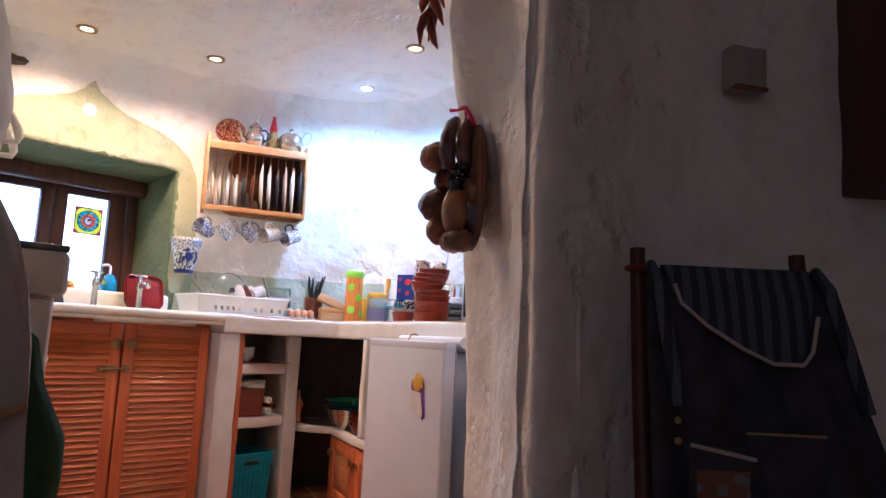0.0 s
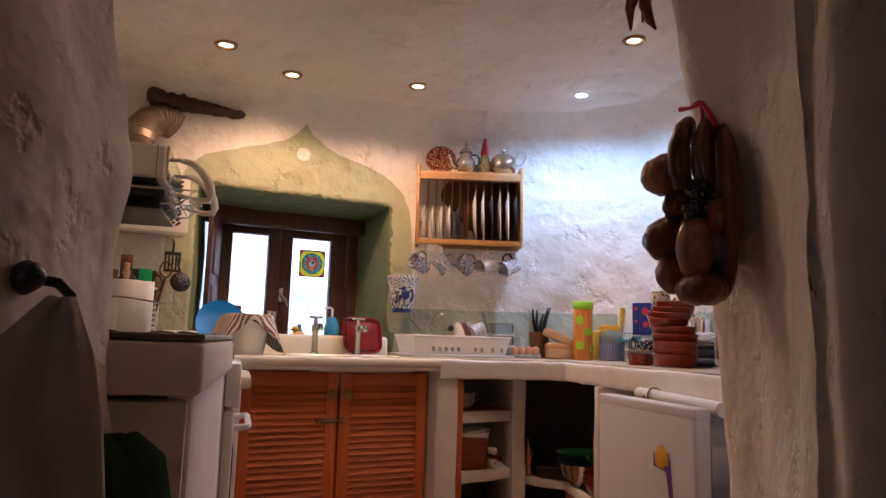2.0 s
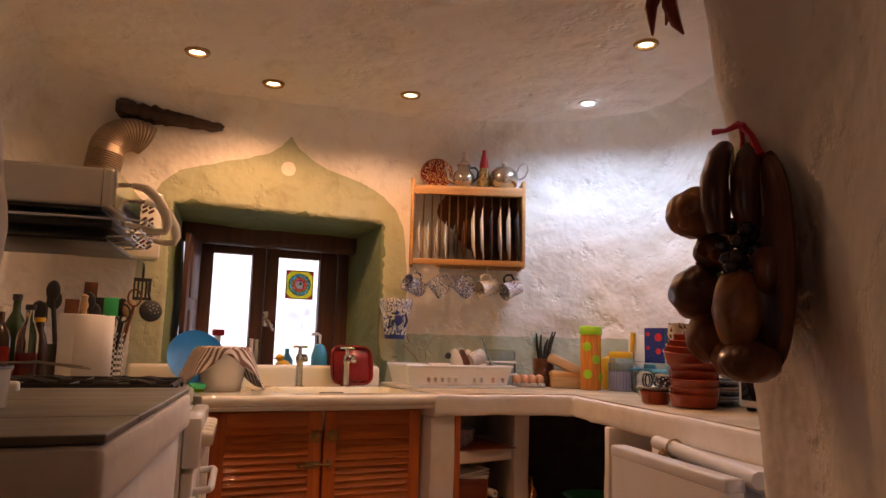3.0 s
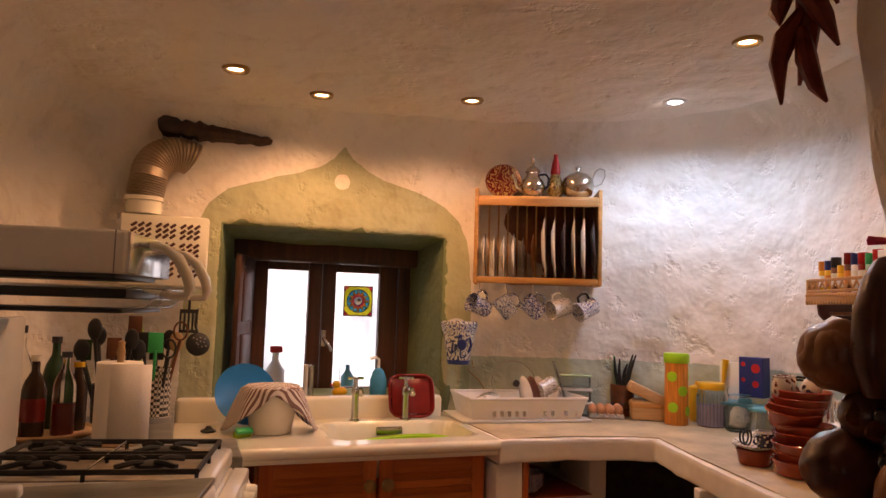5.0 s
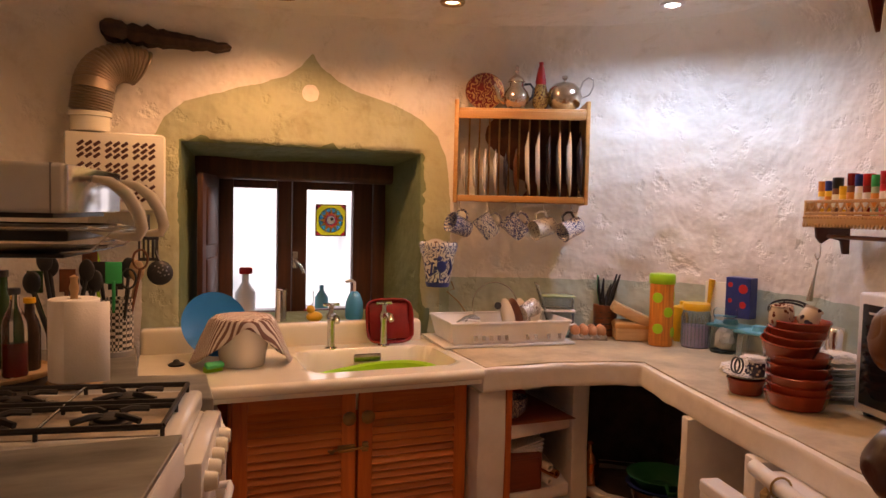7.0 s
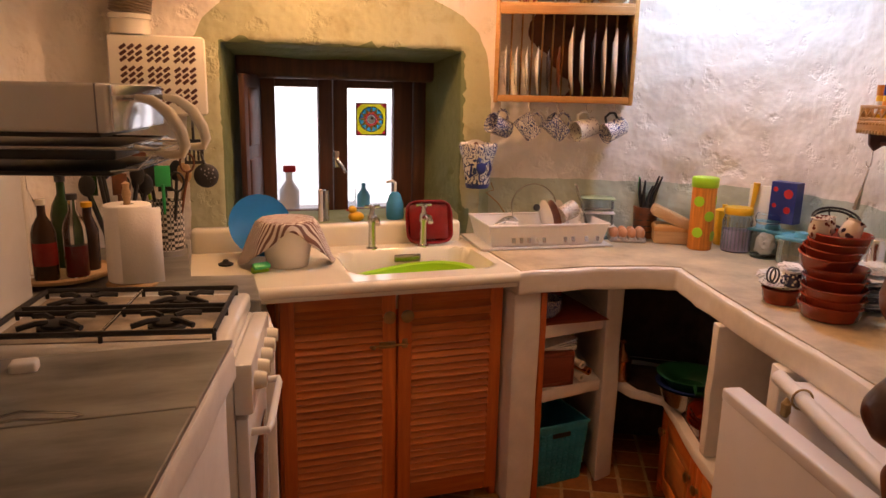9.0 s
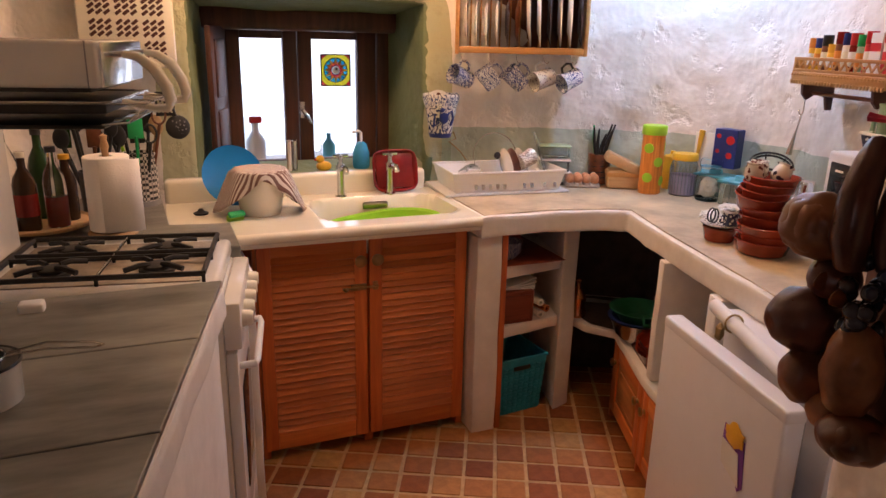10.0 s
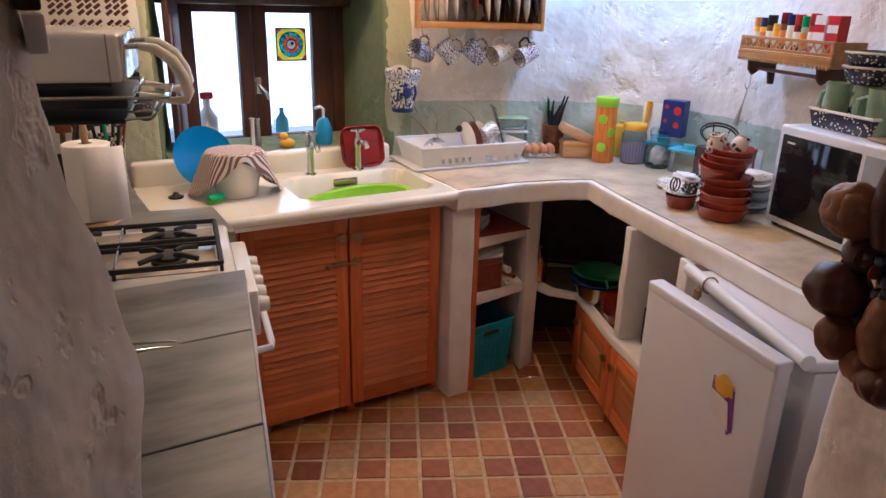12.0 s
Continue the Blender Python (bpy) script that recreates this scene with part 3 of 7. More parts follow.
# ---- sink and its doors ----
def sink():
    t = thing("kitchen_sink", "cream enamel sink with drainer and raised back", "sink")
    bm = bmesh.new()
    x0, x1, y0, y1 = -0.24, 0.875, -0.02, 0.56
    bx0, bx1, by0, by1 = 0.30, 0.83, 0.07, 0.43
    nx, ny = 64, 36
    g = []
    for i in range(nx + 1):
        col = []
        for j in range(ny + 1):
            x, y = x0 + (x1 - x0) * i / nx, y0 + (y1 - y0) * j / ny
            cx, cy, hx, hy, rr = (bx0 + bx1) / 2, (by0 + by1) / 2, (bx1 - bx0) / 2, (by1 - by0) / 2, 0.08
            qx, qy = max(abs(x - cx) - hx + rr, 0), max(abs(y - cy) - hy + rr, 0)
            d = math.hypot(qx, qy) - rr
            k = max(0.0, min(1.0, (-d + 0.01) / 0.05))
            z = 0.955 - 0.17 * (k * k * (3 - 2 * k))
            if x < 0.25:
                z -= 0.004
            col.append(bm.verts.new((x, y, z)))
        g.append(col)
    for i in range(nx):
        for j in range(ny):
            bm.faces.new((g[i][j], g[i + 1][j], g[i + 1][j + 1], g[i][j + 1]))
    edge = [e for e in bm.edges if e.is_boundary]
    r = bmesh.ops.extrude_edge_only(bm, edges=edge)
    vs = [v for v in r["geom"] if isinstance(v, bmesh.types.BMVert)]
    for v in vs:
        v.co.z = 0.90
    part("basin", bm, M_CREAM, t)
    part("front_lip", tube([(x0, y0 - 0.002, 0.935), (0.3, y0 - 0.004, 0.935), (x1, y0 - 0.002, 0.935)], 0.020, 12), M_CREAM, t)
    part("splashback", box((x0, 0.535, 0.93), (x1 - 0.02, 0.60, 1.045), 0.018, seg=3), M_CREAM, t)
    part("overflow", box((0.53, 0.415, 0.905), (0.64, 0.425, 0.935), 0.006), M_STEEL, t, "chrome overflow slot")
    for x in (0.45, 0.665):
        tap = thing("pillar_tap", "worn chrome pillar tap with cross head on the sink's back", "tap", (x, 0.47, 0.952), group="taps on the sink")
        part("tap_body", lathe([(0.0, 0), (0.026, 0), (0.026, 0.006), (0.016, 0.012), (0.014, 0.10), (0.018, 0.11), (0.018, 0.135), (0.010, 0.145), (0.008, 0.175), (0.0, 0.178)], 18), M_STEEL, tap)
        part("spout", tube([(0, 0, 0.115), (0, -0.04, 0.135), (0, -0.085, 0.135), (0, -0.10, 0.118)], 0.011, 10), M_STEEL, tap)
        hd = bmesh.new()
        tube([(-0.032, 0, 0.175), (0.032, 0, 0.175)], 0.006, 8, hd)
        tube([(0, -0.032, 0.175), (0, 0.032, 0.175)], 0.006, 8, hd)
        part("cross_head", hd, M_STEEL, tap)


sink()


def louvre_door(x0, x1, parent, z0=0.048, z1=0.887, y=0.075, n=27):
    d = part("door", box((x0, y, z0), (x0 + 0.05, y + 0.022, z1), 0.003), M_PINE, parent)
    part("stile", box((x1 - 0.05, y, z0), (x1, y + 0.022, z1), 0.003), M_PINE, d)
    part("rail", box((x0 + 0.05, y + 0.001, z1 - 0.055), (x1 - 0.05, y + 0.021, z1), 0.003), M_PINEX, d)
    part("rail", box((x0 + 0.05, y + 0.001, z0), (x1 - 0.05, y + 0.021, z0 + 0.075), 0.003), M_PINEX, d)
    a, c = z0 + 0.075, z1 - 0.055
    me = finish(box((x0 + 0.048, -0.0035, -0.0175), (x1 - 0.048, 0.0035, 0.0175)), "slat", M_PINEX, False)
    for k in range(n):
        z = a + (c - a) * (k + 0.5) / n
        part("slat", me, M_PINEX, d, m=pose(0, y + 0.008, z, -35, 0, 0))
    return d


def sink_cabinet():
    t = thing("sink_cabinet", "orange pine cabinet with two louvred doors under the sink", "cabinet")
    part("post", box((0.03, 0.10, 0), (0.06, 0.14, 0.895), 0.003), M_PINE, t)
    part("post", box((0.44, 0.10, 0), (0.475, 0.14, 0.895), 0.003), M_PINE, t)
    part("post", box((0.845, 0.10, 0), (0.873, 0.14, 0.895), 0.003), M_PINE, t)
    part("plinth_shadow_board", box((0.03, 0.5, 0), (0.87, 0.52, 0.895)), M_PINE, t)
    part("top_rail", box((0.06, 0.10, 0.887), (0.845, 0.13, 0.905)), M_PINEX, t)
    for x0, x1, hx in ((0.04, 0.447, 0.42), (0.458, 0.862, 0.485)):
        d = louvre_door(x0, x1, t)
        part("knob", lathe([(0, 0), (0.012, 0), (0.009, 0.008), (0.022, 0.014), (0.024, 0.022), (0.015, 0.03), (0, 0.032)], 14, m=pose(hx, 0.075, 0.795, 90)), M_BRASS, d, "scalloped brass knob")
    b = bmesh.new()
    box((0.385, 0.068, 0.675), (0.445, 0.075, 0.70), 0.002, b)
    tube([(0.35, 0.062, 0.688), (0.49, 0.062, 0.688)], 0.005, 8, b)
    box((0.47, 0.066, 0.672), (0.49, 0.075, 0.705), 0.002, b)
    ball(0.009, 0.009, 0.009, (0.36, 0.052, 0.688), bm=b, sub=2)
    part("slide_bolt", b, M_BRASS, t, "small brass sliding bolt")


sink_cabinet()


# ---- more materials ----
def decor(name, a, b, scale=60.0, kind="voronoi", rough=0.2, cut=0.35):
    """Glazed ware with a small painted pattern."""
    m, nt, bs = nodes_of(name)
    co = nt.nodes.new("ShaderNodeTexCoord")
    if kind == "check":
        t = nt.nodes.new("ShaderNodeTexChecker")
        nt.links.new(co.outputs["Object"], t.inputs["Vector"])
        t.inputs["Scale"].default_value = scale
        t.inputs["Color1"].default_value, t.inputs["Color2"].default_value = (*a, 1), (*b, 1)
        nt.links.new(t.outputs[0], bs.inputs["Base Color"])
    elif kind == "wave":
        w = nt.nodes.new("ShaderNodeTexWave")
        nt.links.new(co.outputs["Object"], w.inputs["Vector"])
        w.inputs["Scale"].default_value, w.inputs["Distortion"].default_value, w.inputs["Detail"].default_value = scale, 16.0, 1.5
        w.inputs["Detail Scale"].default_value = 2.2
        r = ramp(nt, w.outputs["Fac"], [(cut, a), (cut + 0.08, b)])
        nt.links.new(r.outputs[0], bs.inputs["Base Color"])
    else:
        v = nt.nodes.new("ShaderNodeTexVoronoi")
        nt.links.new(co.outputs["Object"], v.inputs["Vector"])
        v.inputs["Scale"].default_value = scale
        r = ramp(nt, v.outputs["Distance"], [(cut, b), (cut + 0.06, a)])
        nt.links.new(r.outputs[0], bs.inputs["Base Color"])
    bs.inputs["Roughness"].default_value = rough
    return m


def stripes(name, a, b, scale, axis="X", rough=0.9):
    m, nt, bs = nodes_of(name)
    co = nt.nodes.new("ShaderNodeTexCoord")
    w = nt.nodes.new("ShaderNodeTexWave")
    w.bands_direction = axis
    nt.links.new(co.outputs["Object"], w.inputs["Vector"])
    w.inputs["Scale"].default_value, w.inputs["Distortion"].default_value = scale, 0.4
    nt.links.new(ramp(nt, w.outputs["Fac"], [(0.45, a), (0.55, b)]).outputs[0], bs.inputs["Base Color"])
    bs.inputs["Roughness"].default_value = rough
    bump(nt, bs, tex(nt, 300, 2).outputs[0], 0.3, 0.001)
    return m


M_BLUEW = decor("blue and white glaze", (0.72, 0.70, 0.66), (0.035, 0.05, 0.20), 230, cut=0.52)
M_SWIRL = decor("blue scrolls on white glaze", (0.05, 0.07, 0.20), (0.74, 0.72, 0.67), 30, "wave", cut=0.30)
M_DOTS = decor("dark glaze with white dots", (0.035, 0.035, 0.07), (0.75, 0.72, 0.62), 85, cut=0.28)
M_CHECK = decor("black and white check", (0.03, 0.03, 0.03), (0.70, 0.66, 0.58), 90, "check", 0.35)
M_CLOTH = stripes("striped tea towel", (0.74, 0.68, 0.62), (0.20, 0.11, 0.09), 34, "Y")
M_DENIM = stripes("dark striped cloth", (0.022, 0.026, 0.042), (0.075, 0.085, 0.105), 11, "X")
M_DARKCLOTH = simple("dark denim", (0.035, 0.033, 0.042), 0.9, var=0.4, scale=18, bmp=0.5, fine=220)
M_APRON = simple("ecru cotton", (0.42, 0.36, 0.31), 0.95, var=0.12, scale=10, bmp=0.5, fine=260)
M_TRIMC = simple("ochre cloth edging", (0.35, 0.24, 0.10), 0.9)
M_COATG = simple("dark green wool", (0.02, 0.06, 0.025), 0.95, var=0.3, bmp=0.5, fine=200)
M_TEAL = simple("teal woven plastic", (0.025, 0.29, 0.40), 0.5, var=0.2, bmp=0.2)
M_BLUEP = simple("bright blue plastic", (0.01, 0.20, 0.55), 0.3, var=0.05)
M_LIME = simple("lime green plastic", (0.32, 0.62, 0.02), 0.35, var=0.06)
M_GREENP = simple("green plastic", (0.02, 0.42, 0.12), 0.4)
M_REDG = simple("oxblood glaze", (0.22, 0.015, 0.015), 0.2, var=0.2, coat=0.4)
M_CERAM = simple("white glaze", (0.76, 0.74, 0.70), 0.15, var=0.04, bmp=0.02)
M_DPLATE = simple("dark brown glaze", (0.045, 0.03, 0.03), 0.2, var=0.2)
M_PAPER = simple("kitchen paper", (0.84, 0.81, 0.76), 0.95, var=0.03, bmp=0.4, fine=160)
M_GRNB = simple("dark green glass", (0.02, 0.05, 0.015), 0.06, var=0.2)
M_DRKL = simple("dark liquid in glass", (0.04, 0.02, 0.012), 0.06, var=0.2)
M_REDL = simple("red sauce", (0.20, 0.015, 0.012), 0.25)
M_SILVER = simple("tarnished silver", (0.62, 0.57, 0.50), 0.2, metal=1.0, var=0.25, scale=20, bmp=0.2)
M_COPPER = simple("copper", (0.70, 0.32, 0.16), 0.25, metal=1.0, var=0.2)
M_BASKET = wood("split wood basket", (0.62, 0.42, 0.22), (0.42, 0.26, 0.12), 0, 0.6)
M_EGG = simple("brown egg shell", (0.62, 0.30, 0.16), 0.5, var=0.1, vary=0.25)
M_ORANGE = simple("orange spaghetti", (0.62, 0.22, 0.03), 0.5, var=0.25, stretch=(8, 8, 0.5))
M_YELLOW = simple("yellow plastic", (0.75, 0.42, 0.02), 0.35)
M_NAVY = simple("navy box print", (0.015, 0.03, 0.16), 0.4)
M_REDP = simple("red plastic", (0.50, 0.02, 0.02), 0.35)
M_LBLUE = simple("pale blue plastic", (0.10, 0.38, 0.50), 0.35)
M_PURPLE = simple("purple card", (0.22, 0.07, 0.35), 0.6)
M_MAROON = simple("carved dark aubergine wood", (0.085, 0.030, 0.022), 0.3, var=0.5, scale=12, coat=0.35, bmp=0.5, fine=40)
M_NUT = simple("carved brown wood", (0.15, 0.050, 0.020), 0.34, var=0.5, scale=13, coat=0.25, bmp=0.5, fine=40)
M_NUTL = simple("carved light brown wood", (0.25, 0.10, 0.038), 0.36, var=0.45, scale=13, coat=0.2, bmp=0.5, fine=40)
M_BOARD = wood("carved board wood", (0.17, 0.065, 0.028), (0.10, 0.036, 0.016), 2, 0.85, coat=0.0)
M_CHILLI = simple("dried dark red chilli", (0.20, 0.035, 0.018), 0.3, var=0.4, scale=30, bmp=0.3)
M_RIBBON = simple("red ribbon", (0.55, 0.02, 0.05), 0.5)
M_FOIL = simple("ribbed aluminium hose", (0.36, 0.28, 0.20), 0.4, metal=0.7, var=0.15)
M_BEAM = simple("rough old beam", (0.055, 0.03, 0.02), 0.9, var=0.5, scale=30, bmp=1.0, fine=60)
M_CABIN = simple("dark red brown cabinet", (0.07, 0.022, 0.012), 0.5, var=0.25)
M_SOCK = simple("grey beige plastic plate", (0.36, 0.32, 0.28), 0.5)
M_FRIDGE = simple("white refrigerator paint", (0.74, 0.74, 0.78), 0.3, var=0.02, bmp=0.06)
M_GREENG = simple("sage green glaze", (0.32, 0.44, 0.28), 0.2, var=0.2)
M_SHINE = simple("polished aluminium", (0.85, 0.85, 0.85), 0.18, metal=1.0, var=0.03, bmp=0.02)
M_GREYPL = simple("grey plastic", (0.30, 0.30, 0.30), 0.5)
M_LILAC = simple("lilac card", (0.5, 0.42, 0.7), 0.6)
M_DKGLASS = simple("smoked oven glass", (0.012, 0.012, 0.014), 0.06, bmp=0)
M_SOAP = simple("blue liquid soap", (0.05, 0.30, 0.55), 0.15)


# ---- downlights, beam, lintel ----
def glow():
    m, nt, b = nodes_of("lit lamp face")
    b.inputs["Emission Color"].default_value = (1, 0.80, 0.50, 1)
    b.inputs["Emission Strength"].default_value = 14
    return m


def glow_cool():
    m, nt, b = nodes_of("lit cool lamp face")
    b.inputs["Emission Color"].default_value = (0.75, 0.88, 1, 1)
    b.inputs["Emission Strength"].default_value = 30
    return m


M_GLOW, M_GLOWC = glow(), glow_cool()
# the added unseen lamp gets the same fitting as the measured ones
for sx, sy, cool in SPOTS:
    z = ceiling_z(sx, sy)
    t = thing("ceiling_downlight", "small recessed downlight with a cool white lamp, lit" if cool else "small recessed brass-rimmed downlight with a warm lamp, lit", "ceiling light", (sx, sy, z - 0.004), group="downlights in the ceiling")
    part("rim", lathe([(0.046, 0.012), (0.048, 0.0), (0.043, -0.007), (0.031, -0.006), (0.027, 0.006), (0.027, 0.012)], 28), M_WHITEP if cool else M_BRASS, t)
    g = part("lamp_face", lathe([(0.0, -0.010), (0.020, -0.006), (0.030, 0.002), (0.027, 0.010)] if cool else [(0.0, 0.002), (0.028, 0.002), (0.027, 0.010)], 20), M_GLOWC if cool else M_GLOW, t)
    for o in t.children:
        o.visible_shadow = False


def beam():
    bm = bmesh.new()
    n = 26
    rings = []
    for i in range(n + 1):
        s = i / n
        x = -0.37 + 0.45 * s
        h = (0.040 if s < 0.35 else 0.040 - 0.026 * (s - 0.35) / 0.65) * (1 if 0 < i < n else 0.35) * (1 + 0.35 * noise.noise(Vector((i * 0.7, 1, 2))))
        zc = 2.128 - 0.022 * s + 0.006 * noise.noise(Vector((i * 0.5, 4, 2)))
        y = 0.625 if s > 0.2 else 0.585 + 0.2 * s
        rings.append([bm.verts.new(p) for p in ((x, y - 0.03, zc - h * 0.8), (x, y - 0.035, zc), (x, y - 0.02, zc + h * 0.8), (x, y + 0.12, zc + h), (x, y + 0.12, zc - h))])
    for p, q in zip(rings, rings[1:]):
        for k in range(5):
            bm.faces.new((p[k], q[k], q[(k + 1) % 5], p[(k + 1) % 5]))
    bm.faces.new(rings[0]), bm.faces.new(rings[-1][::-1])
    bmesh.ops.recalc_face_normals(bm, faces=bm.faces[:])
    o = solo("exposed_beam", bm, M_BEAM, "", "", (0, 0, 0), smooth=False)
    tagged(o, "broken dark old beam showing in the plaster", "beam")


beam()
o = solo("window_lintel", box((-0.04, 0.975, 1.622), (0.88, 1.055, 1.735), 0.030, seg=4), M_DARKW, "dark rounded wooden lintel over the window", "lintel")


# ---- extractor box with its hose ----
def extractor():
    t = thing("extractor_vent", "off-white plastic extractor box with slotted grille on the corner wall", "extractor fan", (-0.478, 0.50, 1.474))
    part("housing", box((0, 0.012, 0), (0.325, 0.15, 0.278), 0.016, seg=3), M_CREAM, t)
    part("grille", box((0.004, 0, 0.004), (0.321, 0.014, 0.274), 0.006), M_CREAM, t)
    slot = finish(box((-0.0125, -0.0012, -0.0056), (0.0125, 0.0012, 0.0056), 0.0010), "slot", M_MAROON)
    for gx in range(3):
        for gz in range(3):
            for i in range(3):
                for j in range(3):
                    part("slot", slot, M_MAROON, t, m=pose(0.052 + gx * 0.088 + i * 0.0255, -0.0006, 0.045 + gz * 0.074 + j * 0.0205, 0, -38, 0))
    h = thing("extractor_hose", "ribbed flexible aluminium hose rising from the extractor box into the wall", "hose", (-0.40, 0.56, 1.752))
    part("collar", lathe([(0.064, 0), (0.066, 0.002), (0.066, 0.05), (0.072, 0.052), (0.072, 0.068), (0.06, 0.07), (0.06, 0.0)], 28), M_CREAM, h)
    pts, rs = [], []
    n = 78
    for i in range(n):
        s = i / (n - 1)
        if s < 0.35:
            p = Vector((0.012 * s / 0.35, 0, 0.07 + 0.085 * s / 0.35))
        else:
            a = (s - 0.35) / 0.65 * radians(118)
            p = Vector((0.012 + 0.105 * (1 - math.cos(a)), 0.035 * a, 0.155 + 0.105 * math.sin(a)))
        pts.append(p)
        rs.append(0.068 + (0.003 if i % 3 else -0.003))
    part("hose", tube(pts, rs, 24), M_FOIL, h)


extractor()


# ---- cooker with eye-level grill ----
def cooker():
    t = thing("gas_cooker", "white gas cooker with black pan supports and raised lid", "cooker", m=pose(-0.065, -0.215, 0.015, 0, 0, -10) @ pose(0.055, 0.035, 0))
    y0, y1 = -0.465, -0.045
    part("body", box((-0.62, y0, -0.013), (-0.05, y1, 0.93), 0.008), M_ENAMEL, t)
    part("hob_tray", box((-0.63, y0 - 0.01, 0.93), (-0.055, y1 + 0.01, 0.985), 0.014, seg=3), M_ENAMEL, t)
    part("hob_well", box((-0.585, y0 + 0.03, 0.984), (-0.10, y1 - 0.03, 0.989), 0.002), simple("stained enamel", (0.44, 0.37, 0.28), 0.25, var=0.35, scale=12, coat=0.3), t, "stained hob surface")
    part("front_panel", prism([(-0.05, y0), (-0.005, y0 + 0.005), (-0.005, y1 - 0.005), (-0.05, y1)], 0.80, 0.93, 0.008), M_ENAMEL, t)
    d = part("oven_door", box((-0.05, y0 + 0.008, 0.22), (-0.018, y1 - 0.008, 0.79), 0.008), M_ENAMEL, t)
    part("oven_glass", box((-0.019, y0 + 0.08, 0.34), (-0.0145, y1 - 0.08, 0.66), 0.002), M_DKGLASS, d)
    part("oven_handle", tube([(-0.02, y0 + 0.05, 0.735), (0.022, y0 + 0.05, 0.74), (0.026, y0 + 0.08, 0.74), (0.026, y1 - 0.08, 0.74), (0.022, y1 - 0.05, 0.74), (-0.02, y1 - 0.05, 0.735)], 0.010, 10), M_WHITEP, d)
    part("drawer_front", box((-0.05, y0 + 0.008, 0.07), (-0.02, y1 - 0.008, 0.21), 0.008), M_ENAMEL, t)
    for k in range(5):
        part("knob", lathe([(0, 0), (0.023, 0), (0.021, 0.022), (0.017, 0.03), (0, 0.031)], 18, m=pose(-0.006, y0 + 0.05 + k * 0.08, 0.872, 0, 90, 0)), M_CREAM, t)
    # pan supports: a black frame with cross bars and fingers
    s = bmesh.new()
    xa, xb, ya, yb, z = -0.59, -0.09, y0 + 0.025, y1 - 0.025, 1.008
    ym = (ya + yb) / 2
    for y in (ya, ym - 0.02, ym + 0.02, yb):
        tube([(xa, y, z), (xb, y, z)], 0.0072, 6, s)
    for x in (xa, xb):
        tube([(x, ya, z), (x, yb, z)], 0.0072, 6, s)
    for x in (xa, (xa + xb) / 2, xb):
        for y in (ya, ym, yb):
            tube([(x, y, 0.986), (x, y, z)], 0.005, 6, s)
    part("pan_support", s, M_IRON, t, "black wire pan support")
    part("divider_rod", tube([((xa + xb) / 2, ya, z), ((xa + xb) / 2, yb, z)], 0.004, 8), M_STEEL, t, "steel divider rod")
    for cx in (-0.465, -0.215):
        for cy in (ya + 0.095, yb - 0.095):
            b = part("burner", lathe([(0, 0.989), (0.045, 0.989), (0.045, 0.998), (0.036, 1.0), (0.036, 1.008), (0.028, 1.011), (0, 1.011)], 24, m=pose(cx, cy, 0)), M_IRON, t)
            for a in range(4):
                f = bmesh.new()
                c, q = math.cos(radians(45 + 90 * a)), math.sin(radians(45 + 90 * a))
                tube([(cx + c * 0.10, cy + q * 0.07, z), (cx + c * 0.05, cy + q * 0.045, z + 0.007), (cx + c * 0.022, cy + q * 0.022, z + 0.004)], 0.0072, 6, f)
                part("support_finger", f, M_IRON, b)
    part("lid", box((-0.655, y0 + 0.01, 0.985), (-0.632, y1 - 0.005, 1.35), 0.008, m=None), M_ENAMEL, t, "raised white hob lid")


